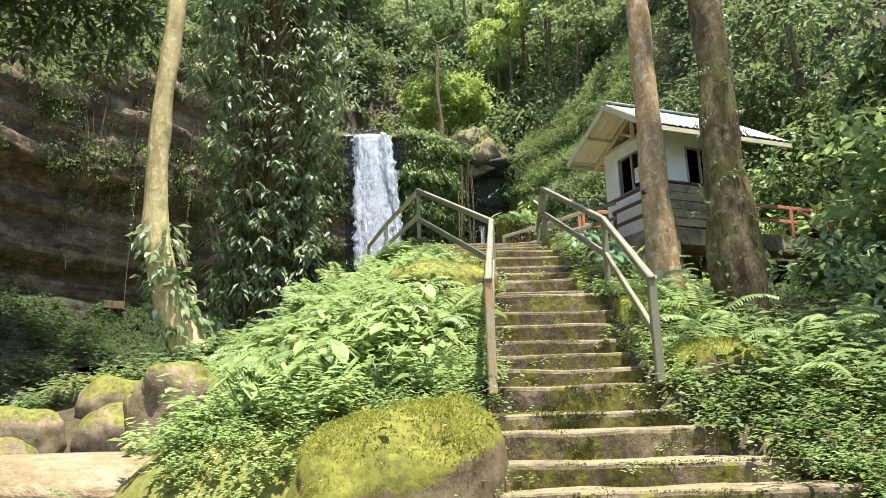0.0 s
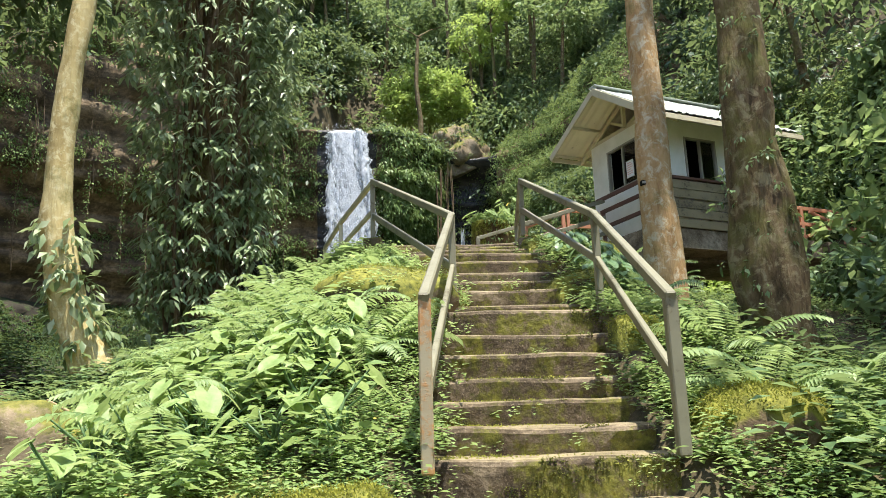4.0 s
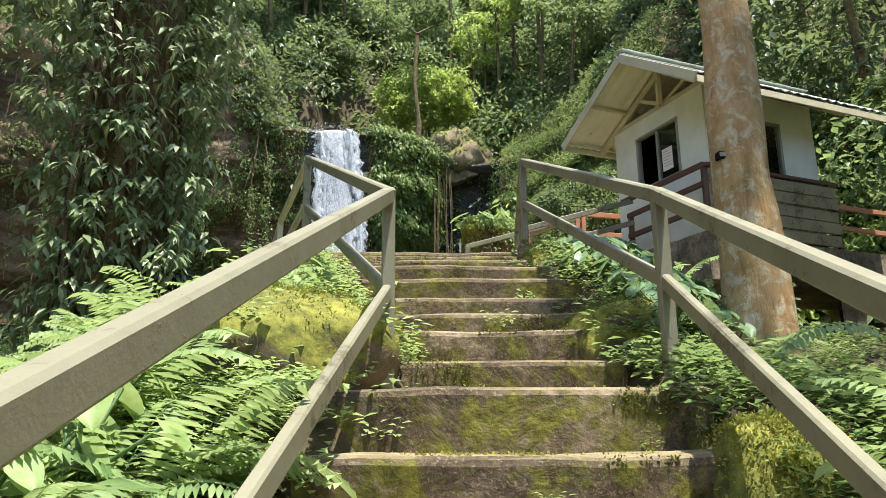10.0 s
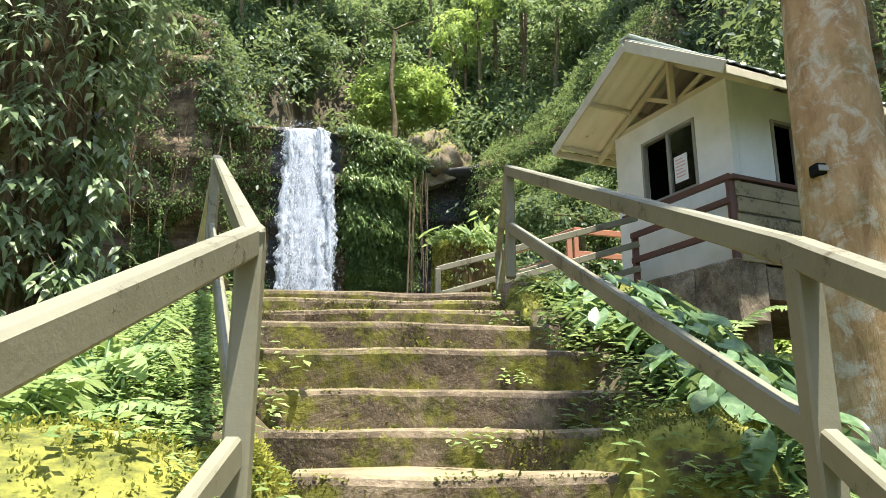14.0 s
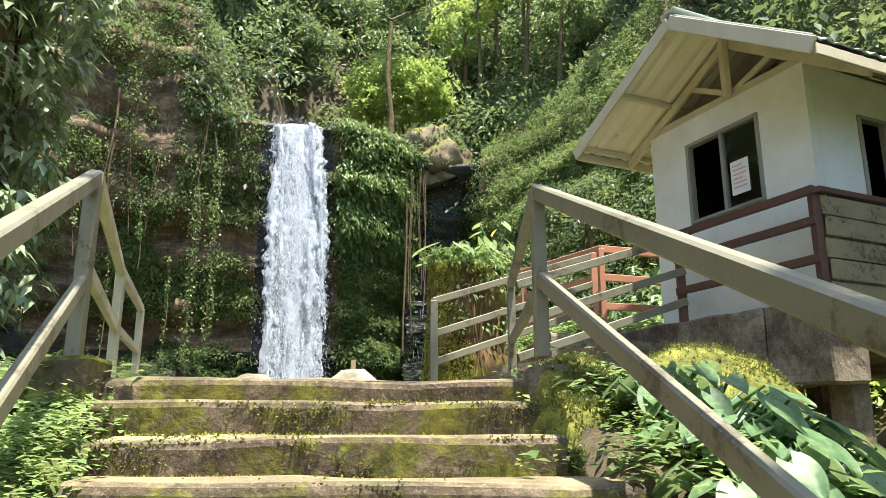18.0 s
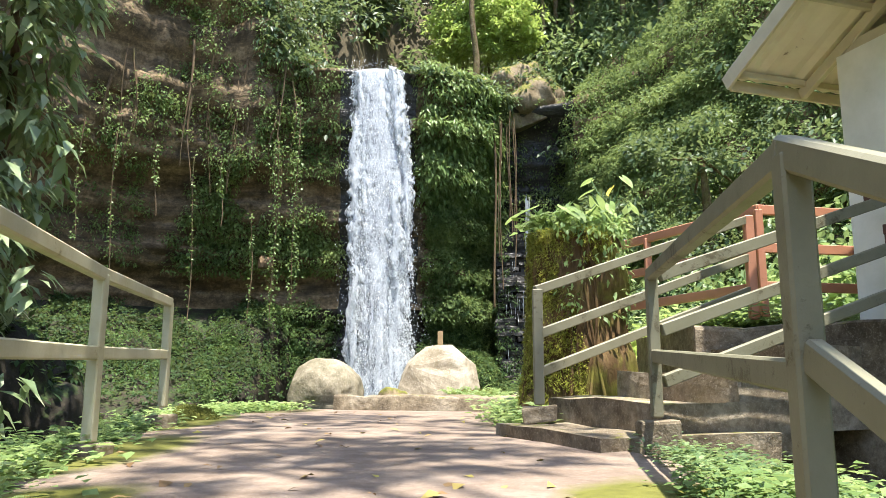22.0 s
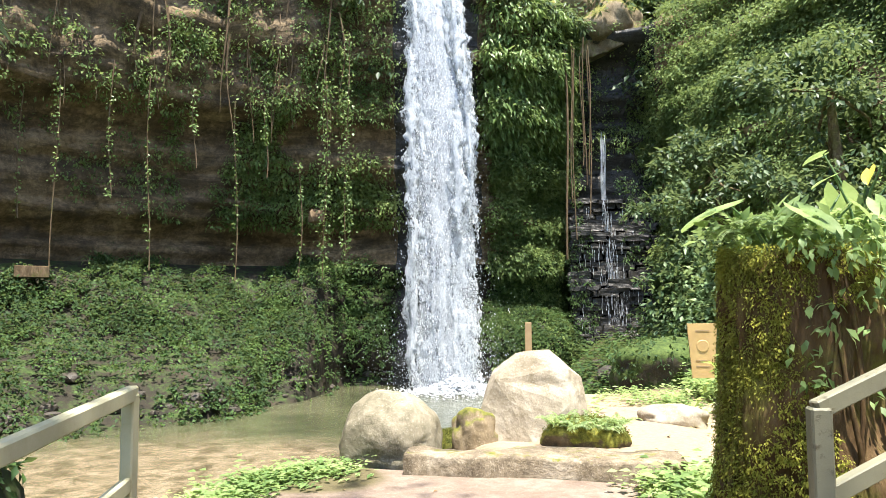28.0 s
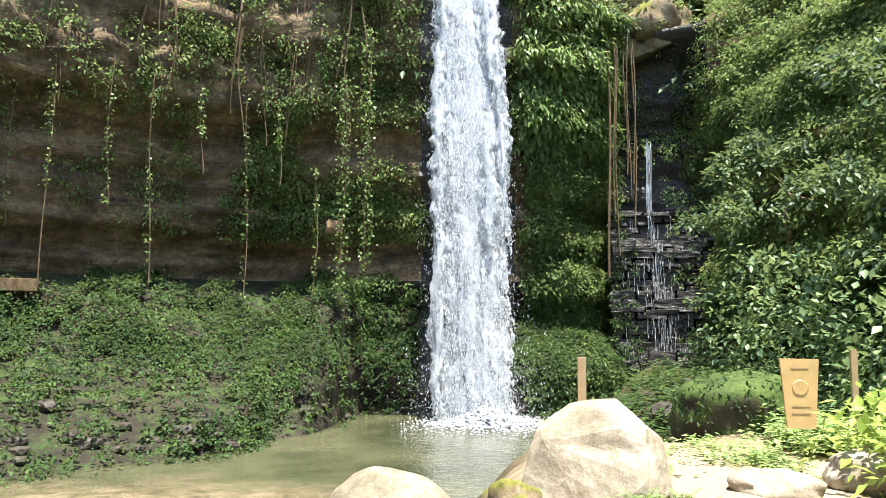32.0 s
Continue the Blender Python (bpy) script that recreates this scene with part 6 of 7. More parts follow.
# broad crowns added out of view from the cliff top to shade the stream bank
for x, y, to, h in ((-25.5, -7, (11, 2.5), 5.5), (-23.5, 1, (10.5, 0), 5), (-21.5, 9, (8, -3), 5)):
    z = float(ground_z(np.array([x]), np.array([y]))[0])
    tree("shade_tree", (x, y, z - 0.3), [(0, 0, 0), (to[0] * 0.3, to[1] * 0.3, h * 0.6), (to[0], to[1], h)], [0.4, 0.3, 0.12], BARK_DARK, "unseen broad tree added to shade the stream bank",
         leafmat=LEAF_FAR, leaf=0.36, clumps=150, per=60, spread=(5.5, 5.5, 1.6), top=(to[0], to[1], h + 0.6), sides=9, limbs=9)

# ---- undergrowth on the near slope beyond the hut ----
n = 3400
x, y = 5.0 + 8 * rng.random(n) ** 1.3, -13 + 41 * rng.random(n)
x = np.where((y > 0.5) & (y < 7.5), x + 3.2, x)
x = x + np.interp(y, [-14, -6, 2, 8, 20, 28], [0.0, -0.4, 0.8, 0.8, -0.6, -2.0])
z = np.minimum(ground_z(x, y), 12)
c = np.stack([x, y, z + 0.25 + rng.random(n) ** 2 * np.where((y > -7) & (y < 1) & (x < 8.5), 0.35, 3.2)], 1)
tagged(finish("slope_undergrowth", raw("slope", *clump_leaves(c, 0.35 + 0.5 * rng.random(n), 26, 0.2, 0.55, False, 0.5)), LEAF_BROAD),
       "broad-leaved undergrowth on the slope behind the hut", "undergrowth", kind="stuff")
for n, (x, y, h) in enumerate(((6.5, -9.5, 9), (9.4, -3, 10), (11.3, 3, 10), (11.4, 9, 10), (10.0, 15.5, 9), (7.4, 20, 9), (6, 26, 8), (12.0, 12, 12), (11, -6, 12), (11.5, 0, 13), (5.2, -11.5, 11))):
    z = float(ground_z(np.array([x]), np.array([y]))[0])
    tree("slope_tree", (x, y, z - 0.3), [(0, 0, 0), (-0.3, 0.2, h * 0.4), (-0.6, 0.2, h * 0.8)], [0.2, 0.15, 0.08], BARK_DARK, "broad-leaved tree on the slope behind the hut",
         leafmat=LEAF_BROAD if y < 7 else LEAF_FAR, leaf=0.3 if y < 10 else 0.2, clumps=38, per=50 if y < 10 else 130, spread=(2.6, 2.6, h * 0.36), top=(-0.7, 0.2, h * 0.62), sides=8, limbs=4, slim=0.5)

# two tall trees out of view, added so their crowns shade the right slope
for x, y, h in ((7.6, -6.6, 14), (11.0, -3.5, 15)):
    z = float(ground_z(np.array([x]), np.array([y]))[0])
    tree("slope_tree", (x, y, z - 0.3), [(0, 0, 0), (-0.3, 0.1, h * 0.5), (-0.6, 0.2, h)], [0.25, 0.2, 0.1], BARK_DARK, "unseen tall tree added to shade the slope beside the stairs",
         leafmat=LEAF_BROAD, leaf=0.32, clumps=30, per=50, spread=(3.8, 3.8, 1.8), top=(-0.8, 0.2, h + 0.6), sides=10, limbs=8)

n = 1200
x, y = 2.6 + 6.6 * rng.random(n), 6.8 + 7.0 * rng.random(n)
x = np.where(y < 8.6, x + 0.6, x)
c = np.stack([x, y, ground_z(x, y) + 0.2 + 0.9 * rng.random(n)], 1)
# the brightest leaf colour stands in for strong sun here
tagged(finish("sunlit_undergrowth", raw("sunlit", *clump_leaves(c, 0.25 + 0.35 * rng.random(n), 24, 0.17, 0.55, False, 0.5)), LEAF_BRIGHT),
       "undergrowth behind the walkway rails, lightened for strong sun", "undergrowth", kind="stuff")

n = 1300
x, y = 5.4 + 4.2 * rng.random(n), 8 + 10 * rng.random(n)
x[900:], y[900:] = 6.6 + 3.2 * rng.random(400), -7 + 9 * rng.random(400)
c = np.stack([x, y, ground_z(x, y) + 0.4 + 2.4 * rng.random(n) ** 1.5], 1)
# lighter herb green: pale leaves, with sun on them put into the colour
tagged(finish("slope_foliage", raw("slope_foliage", *clump_leaves(c, 0.3 + 0.4 * rng.random(n), 24, 0.24, 0.6, False, 0.5)), LEAF_HERB),
       "pale broad-leaved foliage on the slope behind the walkway, lightened for sun", "foliage", kind="stuff")


# ---- ferns and herbs ----
def frond_mesh(name, length, lift, seed):
    """One arching fern frond along x, with its leaflets and a thin stalk."""
    r = np.random.default_rng(seed)
    P, T, U, L, Wd = [], [], [], [], []
    h, side = np.array([1.0, 0, 0]), np.array([0, 1.0, 0])
    bend = 0.25 * r.normal()
    for s in np.linspace(0.14, 1.0, 21):
        p = h * length * (s * 0.85) + np.array([0, bend * 0.2 * s * s, length * (lift * s - 0.62 * s**2.2)])
        d = h * 0.85 + np.array([0, 0, lift - 1.36 * s**1.2])
        w = 0.30 * length * math.sin(min(1, s * 1.25 + 0.12) * 2.4) * (1.05 - s * 0.55)
        for sg in (-1, 1):
            P.append(p), T.append(side * sg + d * 0.35 - np.array([0, 0, 0.12 + 0.15 * r.random()])), U.append(np.array([0.25 * r.normal(), 0.25 * r.normal(), 1.0])), L.append(max(w, 0.03) * (0.85 + 0.3 * r.random())), Wd.append(length * 0.04)
        if s < 0.98:
            P.append(p), T.append(d), U.append(side), L.append(length * 0.06), Wd.append(0.006)
    return raw(name, *leaves(np.array(P), np.array(T), np.array(U), np.array(L), np.array(Wd)))


def herb_mesh(name, stems, height, leaf, seed, slim=0.55, whorl=5):
    r = np.random.default_rng(seed)
    P, T, U, L = [], [], [], []
    for n in range(stems):
        b = r.normal(size=2) * 0.12
        lean = r.normal(size=2) * 0.25
        h = height * (0.5 + 0.6 * r.random())
        for q in range(whorl):
            s = 0.35 + 0.65 * q / max(1, whorl - 1)
            a = q * 2.4 + r.random()
            P.append((b[0] + lean[0] * s * h, b[1] + lean[1] * s * h, h * s))
            T.append((math.cos(a), math.sin(a), 0.25 - 0.5 * r.random()))
            U.append((0.2 * r.normal(), 0.2 * r.normal(), 1))
            L.append(leaf * (0.6 + 0.7 * r.random()))
    L = np.array(L)
    return raw(name, *leaves(np.array(P), np.array(T), np.array(U), L, L * slim))


FRONDS = [frond_mesh("frond", 0.8, 0.65 + 0.09 * q, q) for q in range(7)]
for me in FRONDS:
    me.materials.append(LEAF_FERN)


def put_fern(x, y, z, s, kind, turn, label="arching green fern with long feathery fronds"):
    """A fern of seven to eleven fronds round one foot."""
    ob = empty("fern", (x, y, z), label, "fern", "ferns on the bank")
    count = (9, 7, 11)[kind]
    r = np.random.default_rng(int(abs(x * 977 + y * 431)) + 3)
    for q in range(count):
        frond = new("frond", FRONDS[int(r.integers(7))])
        frond.parent = ob
        frond.matrix_basis = pose(0, 0, 0, 12 * r.normal(), 8 * r.normal(), turn + 360 * (q + 0.6 * r.random()) / count) @ Matrix.Scale(s * (0.75 + 0.45 * r.random()), 4)
    return ob


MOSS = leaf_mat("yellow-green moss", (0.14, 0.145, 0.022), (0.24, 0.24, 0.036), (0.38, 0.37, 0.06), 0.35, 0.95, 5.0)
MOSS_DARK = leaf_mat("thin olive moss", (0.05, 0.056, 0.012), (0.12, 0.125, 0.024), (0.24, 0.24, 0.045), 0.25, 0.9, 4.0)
r5 = np.random.default_rng(5)
spots = []
while len(spots) < 56:
    x, y = -1.0 - 3.2 * r5.random(), -6.2 + 6.0 * r5.random()
    if y > -1.6 and x > -2.4 or x > -1.35 and y > -4.5 or (x > -1.9 and y < -5.0) or (y < -2.6 and x < -2.9) or (y < -4.6 and x < -2.7) or r5.random() < 0.5 * (y < -4.2):
        continue
    spots.append((x, y))
for n, (x, y) in enumerate(spots):
    put_fern(x, y, float(ground_z(np.array([x]), np.array([y]))[0]) - 0.03, 0.8 + 0.4 * r5.random(), n % 3, r5.random() * 360)
for n, (x, y) in enumerate(((1.5, -5.9), (1.9, -6.4), (2.4, -5.6), (1.75, -4.9), (1.6, -3.2), (1.9, -2.6), (2.7, -3.3), (3.0, -5.3), (2.55, -1.0), (2.7, -0.6), (3.2, -2.0), (2.5, -1.5), (2.2, -1.15), (2.45, -0.75), (2.15, -0.35))):
    put_fern(x, y, float(ground_z(np.array([x]), np.array([y]))[0]) - 0.02, 0.7 + 0.4 * r5.random(), n % 3, r5.random() * 360, "arching green fern below the hut")


def scatter_herbs(name, pts, meshes, mat, label, lo=0.6, hi=1.2):
    """Many low plants joined into one mesh."""
    V, F, k = [], [], 0
    data = []
    for me in meshes:
        v = np.empty(len(me.vertices) * 3, np.float32)
        me.vertices.foreach_get("co", v)
        f = np.empty(len(me.loops), np.int32)
        me.loops.foreach_get("vertex_index", f)
        data.append((v.reshape(-1, 3), f.reshape(-1, 3)))
    for n, (x, y, z) in enumerate(pts):
        v, f = data[n % len(data)]
        a, s = r5.random() * 6.28, lo + (hi - lo) * r5.random()
        m = np.array([[math.cos(a), -math.sin(a), 0], [math.sin(a), math.cos(a), 0], [0, 0, 1]]) * s
        V.append(v @ m.T + [x, y, z])
        F.append(f + k)
        k += len(v)
    return tagged(finish(name, raw(name, np.concatenate(V), np.concatenate(F)), mat), label, "plants", kind="stuff")


HERBS = [herb_mesh("h%d" % q, 10, 0.16, 0.06, q, 0.6, 5) for q in range(4)]
TALL = [herb_mesh("t%d" % q, 7, 0.45, 0.15, 20 + q, 0.45, 6) for q in range(3)]
GRASSY = [herb_mesh("g%d" % q, 9, 0.13, 0.06, 40 + q, 0.6, 4) for q in range(3)]


def with_z(x, y, lift=-0.02):
    return np.stack([x, y, ground_z(x, y) + lift], 1)


n = 6200
x, y = -0.6 - 5.0 * r5.random(n), -9.5 + 9.8 * r5.random(n)
keep = ~((x > -2.0) & (y < -6.9)) & ((y > -7.0) | (value_noise(x * 2, y * 2, 77) > -0.1)) & ((x > -1.15 - 0.35 * (y + 12.4)) | (y > -4.4)) & ~((x < -3.7) & (y < -2.5)) & ~((y > -3.0) & (y < 0.3) & (x > np.interp(y, [-3, -1.5, -0.3], [-0.4, -0.76, -1.22])))
scatter_herbs("bank_herbs", with_z(x[keep], y[keep]), HERBS, LEAF_HERB, "low sunlit herbs covering the fern bank", 0.4, 1.0)
def broadleaf(n, x0, dx, y0, dy, mat, label, group):
    """Separate upright broad-leaved plants on the ground."""
    forms = [me.copy() for me in TALL]
    for me in forms:
        me.materials.append(mat)
    for q in range(n):
        x, y = x0 + dx * r5.random(), y0 + dy * r5.random()
        ob = new("broadleaf_plant", forms[q % 3])
        ob.matrix_world = pose(x, y, float(ground_z(np.array([x]), np.array([y]))[0]) - 0.02, 0, 0, 360 * r5.random()) @ Matrix.Scale(0.6 + 0.6 * r5.random(), 4)
        tagged(ob, label, "plant", group)


broadleaf(150, -4.4, 3.2, -6.6, 5.6, LEAF_HERB, "bright broad-leaved plant among the ferns on the bank", "broad-leaved plants on the bank")
broadleaf(46, 1.4, 2.0, -7.4, 3.0, LEAF_BROAD, "large-leaved green plant beside the stairs", "broad-leaved plants by the stairs")
n = 3400
x, y = 0.85 + 4.6 * r5.random(n) ** 1.2, -9.5 + 11 * r5.random(n)
keep = ~((x < 1.05) & (y > -5.2)) & ~((x > 3.2) & (y > 1.6)) & ~((x > 1.6) & (y > -2.7) & (r5.random(n) < 0.6))
scatter_herbs("verge_herbs", with_z(x[keep], y[keep]), HERBS, LEAF_VERGE, "low green herbs beside the stairs below the hut")
n = 1500
x, y = -2.95 - 6.0 * r5.random(n) ** 1.3, -0.6 + 8.2 * r5.random(n)
scatter_herbs("stream_bank_plants", with_z(x, y), TALL, LEAF_BROAD, "leafy plants on the shaded stream bank")
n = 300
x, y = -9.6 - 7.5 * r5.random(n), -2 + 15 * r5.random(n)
scatter_herbs("far_bank_plants", with_z(x, y), TALL, LEAF_BANK, "green plants across the stream, darkened for shade", 0.9, 1.8)
for rock in [o for o in scene.objects if o.name.startswith("boulder") and o.data.materials[0] == DARKMOSS]:
    v = np.array([q.co[:] for q in rock.data.vertices])
    v = v[v[:, 2] > 0.5][::4]
    tagged(finish("moss", raw("moss", *clump_leaves(v, np.full(len(v), 0.12), 12, 0.09, 0.5)), LEAF_BANK, rock), kind="stuff")
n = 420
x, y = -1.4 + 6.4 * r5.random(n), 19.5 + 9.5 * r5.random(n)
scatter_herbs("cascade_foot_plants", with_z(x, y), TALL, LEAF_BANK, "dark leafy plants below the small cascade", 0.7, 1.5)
n = 34
x, y = -1.1 + 0.3 * r5.random(n), -8.6 + 1.6 * r5.random(n)
scatter_herbs("step_foot_herbs", with_z(x, y), GRASSY, LEAF_HERB, "small herbs between the mossy boulder and the steps", 0.5, 0.9)
# small weeds on the steps
pts_ = []
for q, (y, z, x0, x1) in enumerate(STEP[2:], 2):
    for w in range(2 if q > 8 else 1):
        u = r5.random()
        u = u**2.2 * 0.5 if r5.random() < 0.5 else 1 - u**2.2 * 0.5
        pts_.append((x0 + (x1 - x0) * u, y - 0.02 - 0.03 * r5.random(), STEP[min(q + 1, 19)][1] + 0.01 + 0.1 * r5.random() ** 2))
scatter_herbs("step_weeds", np.array(pts_), GRASSY, LEAF_HERB, "small weeds growing from the joints of the steps", 0.35, 0.75)


# ---- epiphytes on the stump ----
def blade_leaf(name, length, width, seed, heart=0.0):
    """A broad leaf with a midrib fold, a wavy rim and a drooping tip; heart gives it back lobes."""
    r = np.random.default_rng(seed)
    nv, nu = 10, 5
    V, F = [], []
    for a in range(nv):
        t = a / (nv - 1)
        w = width * (2.5 * math.sqrt(t + 0.03) * (1.0 - t) ** 0.9 + 0.02) if heart else width * (math.sin(math.pi * min(1, t * 0.92 + 0.08)) ** 0.75) * (1 - 0.35 * t)
        for b in range(nu):
            u = b / (nu - 1) * 2 - 1
            V.append((length * t - heart * abs(u) * length * 0.28 * (1 - t) ** 2, u * w / 2, -0.22 * length * t * t + 0.1 * width * abs(u) + 0.02 * width * math.sin(6 * t + 3 * u + r.random())))
    for a in range(nv - 1):
        for b in range(nu - 1):
            F.append((a * nu + b, a * nu + b + 1, (a + 1) * nu + b + 1, (a + 1) * nu + b))
    me = raw(name, V, F)
    me.polygons.foreach_set("use_smooth", np.ones(len(me.polygons), bool))
    return me


TARO = [blade_leaf("taro", 0.36, 0.26, 1, 1.0), blade_leaf("taro", 0.28, 0.22, 2, 1.0), blade_leaf("long_leaf", 0.34, 0.11, 3)]
LEAF_TARO = leaf_mat("large smooth leaves", (0.045, 0.1, 0.045), (0.11, 0.2, 0.085), (0.24, 0.34, 0.16), 0.36, 0.4, 11)
for me in TARO:
    me.materials.append(LEAF_TARO)


LEAF_SUN = leaf_mat("large sunlit leaves", (0.16, 0.25, 0.07), (0.27, 0.38, 0.13), (0.42, 0.52, 0.22), 0.45, 0.5, 7)
SUNLEAF = [blade_leaf("sun_leaf", 0.3, 0.2, 11, 1.0), blade_leaf("sun_leaf", 0.26, 0.16, 12, 1.0)]
for me in SUNLEAF:
    me.materials.append(LEAF_SUN)


def plant(at, count, height, kinds, label, name="leafy_plant", category="plant", group="", scale=1.0, forms=None, spread=0.5):
    """A clump of stalks, each with one large leaf."""
    ob = empty(name, at, label, category, group)
    for q in range(count):
        a = 2.4 * q + r5.random()
        h = height * (0.55 + 0.55 * r5.random())
        out = spread * (0.4 + 0.6 * r5.random())
        tipp = (math.cos(a) * out, math.sin(a) * out, h)
        stalk = finish("stalk", tube([(0.02 * q, 0, 0), (tipp[0] * 0.35, tipp[1] * 0.35, h * 0.6), tipp], [0.012, 0.009, 0.006], 5), LEAF_TARO, ob)
        leaf = new("leaf", (forms or TARO)[kinds[q % len(kinds)]])
        leaf.parent = ob
        leaf.matrix_basis = pose(*tipp, 14 * r5.normal(), 12 + 38 * r5.random(), math.degrees(a)) @ Matrix.Scale(scale * (0.75 + 0.5 * r5.random()), 4)
    return ob


for n in range(56):
    x, y = 1.25 + 0.95 * r5.random(), -2.7 + 2.5 * r5.random()
    plant((x, y, float(ground_z(np.array([x]), np.array([y]))[0]) - 0.02), 8, 0.25, (0, 1), "large heart-leaved plant below the stair rail", "taro_plant", "plant", "heart-leaved plants", 0.42, spread=0.26)
for n in range(44):
    x, y = -1.2 - 1.9 * r5.random(), -6.3 + 4.4 * r5.random()
    plant((x, y, float(ground_z(np.array([x]), np.array([y]))[0])), 7, 0.4, (0, 1), "bright broad-leaved plant among the ferns", "leafy_plant", "plant", "leafy plants on the bank", 0.6, SUNLEAF, 0.3)

# moss and leaves on the stump
n = 7500
a, z = r5.random(n) * 6.28, 1.9 * r5.random(n) ** 0.8
r = np.interp(z, [0, 0.5, 1, 1.5, 1.9], [0.62, 0.52, 0.48, 0.46, 0.45])
side = np.cos(a - 3.2) + 0.75 * value_noise(a * 2.4, z * 2.8, 31) + 0.5 * (z > 1.55)
keep = side > 0.35
a, z, r = a[keep], z[keep], r[keep]
way = np.stack([np.cos(a), np.sin(a), np.zeros(len(a))], 1)
pos = way * r[:, None] + np.stack([np.zeros(len(a)), np.zeros(len(a)), z], 1)
V = clump_leaves(pos, 0.02 + 0.05 * r5.random(len(a)) ** 2, 13, 0.019, 0.5, False, 0.9, way)
tagged(finish("moss", raw("stump_green", *V), MOSS, stump), kind="stuff")
top = np.stack([0.4 * r5.normal(size=130), 0.35 * r5.normal(size=130), 1.9 + 0.12 * r5.random(130)], 1)
top = top[np.hypot(top[:, 0], top[:, 1]) < 0.5]
tagged(finish("creeper", raw("stump_top", *clump_leaves(top, np.full(len(top), 0.13), 10, 0.085, 0.55, True, 0.5)), LEAF_HERB, stump), kind="stuff")
for x, y, s in ((-0.3, 9.98, 0.34), (-0.08, 9.88, 0.36), (0.15, 9.85, 0.38), (0.38, 9.98, 0.34), (0.1, 10.1, 0.36), (0.45, 10.2, 0.32), (-0.2, 10.2, 0.3)):
    put_fern(x, y, -0.08, s, 2, r5.random() * 360, "small bright fern on the low rock")
a, z = 4.3 + 1.9 * r5.random(70), 1.9 - 0.9 * r5.random(70) ** 2.4
way = np.stack([np.cos(a), np.sin(a), np.zeros(70)], 1)
V = clump_leaves(way * 0.5 + np.stack([np.zeros(70), np.zeros(70), z], 1), np.full(70, 0.08), 5, 0.07, 0.5, True, 1.0, way)
tagged(finish("creeper", raw("stump_front", *V), LEAF_HERB, stump), kind="stuff")
crown_plants = [((-0.25, -0.15), 0, 0.3, 0.9), ((0.05, -0.2), 0, 0.36, 1.0), ((0.3, -0.1), 1, 0.5, 0.6), ((0.38, 0.05), 1, 0.62, 0.55), ((0.2, 0.15), 1, 0.4, 0.7)]
for (x, y), kind, h, s in crown_plants:
    plant((1.13 + x, 5.8 + y, 1.66), 4, h, (kind,), "light green round-leaved plant growing on the stump", "leafy_plant", "plant", "plants on the stump", s, SUNLEAF, 0.28)
for x, y, s in ((-0.36, -0.1, 0.3), (-0.3, 0.1, 0.34), (0.1, 0.3, 0.3), (-0.15, -0.3, 0.22)):
    put_fern(1.13 + x, 5.8 + y, 1.78, s, 2, r5.random() * 360, "small bright fern growing on the stump")

# ---- grass and herbs round the terrace ----
n = 900
x, y = 0.55 + 1.6 * r5.random(n), 4.6 + 3.2 * r5.random(n)
keep = (x - 0.4) * 0.5 + 4.3 < y
scatter_herbs("stump_foot_herbs", np.stack([x[keep], y[keep], np.full(keep.sum(), -0.2)], 1), GRASSY, LEAF_HERB, "bright low herbs round the foot of the stump", 0.8, 1.7)
n = 520
u = r5.random(n)
x = np.interp(u, np.linspace(0, 1, 6), tl[:, 0]) - 0.02 - 0.3 * r5.random(n)
y = np.interp(u, np.linspace(0, 1, 6), tl[:, 1]) + 0.1 * r5.normal(size=n)
scatter_herbs("terrace_edge_herbs", np.stack([x, y, np.full(n, -0.24)], 1), GRASSY, LEAF_HERB, "small herbs along the mossy terrace edge", 0.6, 1.4)
n = 420
x, y = 1.25 + 1.2 * r5.random(n), 0.6 + 2.3 * r5.random(n)
scatter_herbs("corner_herbs", np.stack([x, y, ground_z(x, y)], 1), HERBS, LEAF_BROAD, "dark green herbs between the terrace and the side steps", 0.5, 0.9)
n = 340
x, y = -0.5 + 4.8 * r5.random(n), 11.2 + 6 * r5.random(n)
keep = value_noise(x * 1.3, y * 1.3, 55) > 0.28
scatter_herbs("sand_herbs", with_z(x[keep], y[keep]), GRASSY, LEAF_HERB, "tufts of pale green herbs on the sandy ground", 1.0, 2.0)
n = 260
x, y = 2.6 + 2.6 * r5.random(n), 15.5 + 4 * r5.random(n)
scatter_herbs("slope_foot_plants", with_z(x, y), TALL, LEAF_HERB, "bright leafy plants at the foot of the slope", 0.7, 1.3)

# ---- shore stones and litter ----
base_stone = [stone(1, 1, 0.7, q, 0.3, 2, 0.1, 0.2) for q in range(5)]
SM = []
for q, b in enumerate(base_stone):
    me = bpy.data.meshes.new("shore_stone")
    b.to_mesh(me)
    b.free()
    me.materials.append(DARKSTONE)
    SM.append(me)
foot_p, _ = on_cliff(230, lambda x, y, z: ((x < 2) & (x > -15) & (y > 15)) * np.exp(-(((z + 1.2) / 0.4) ** 2)))
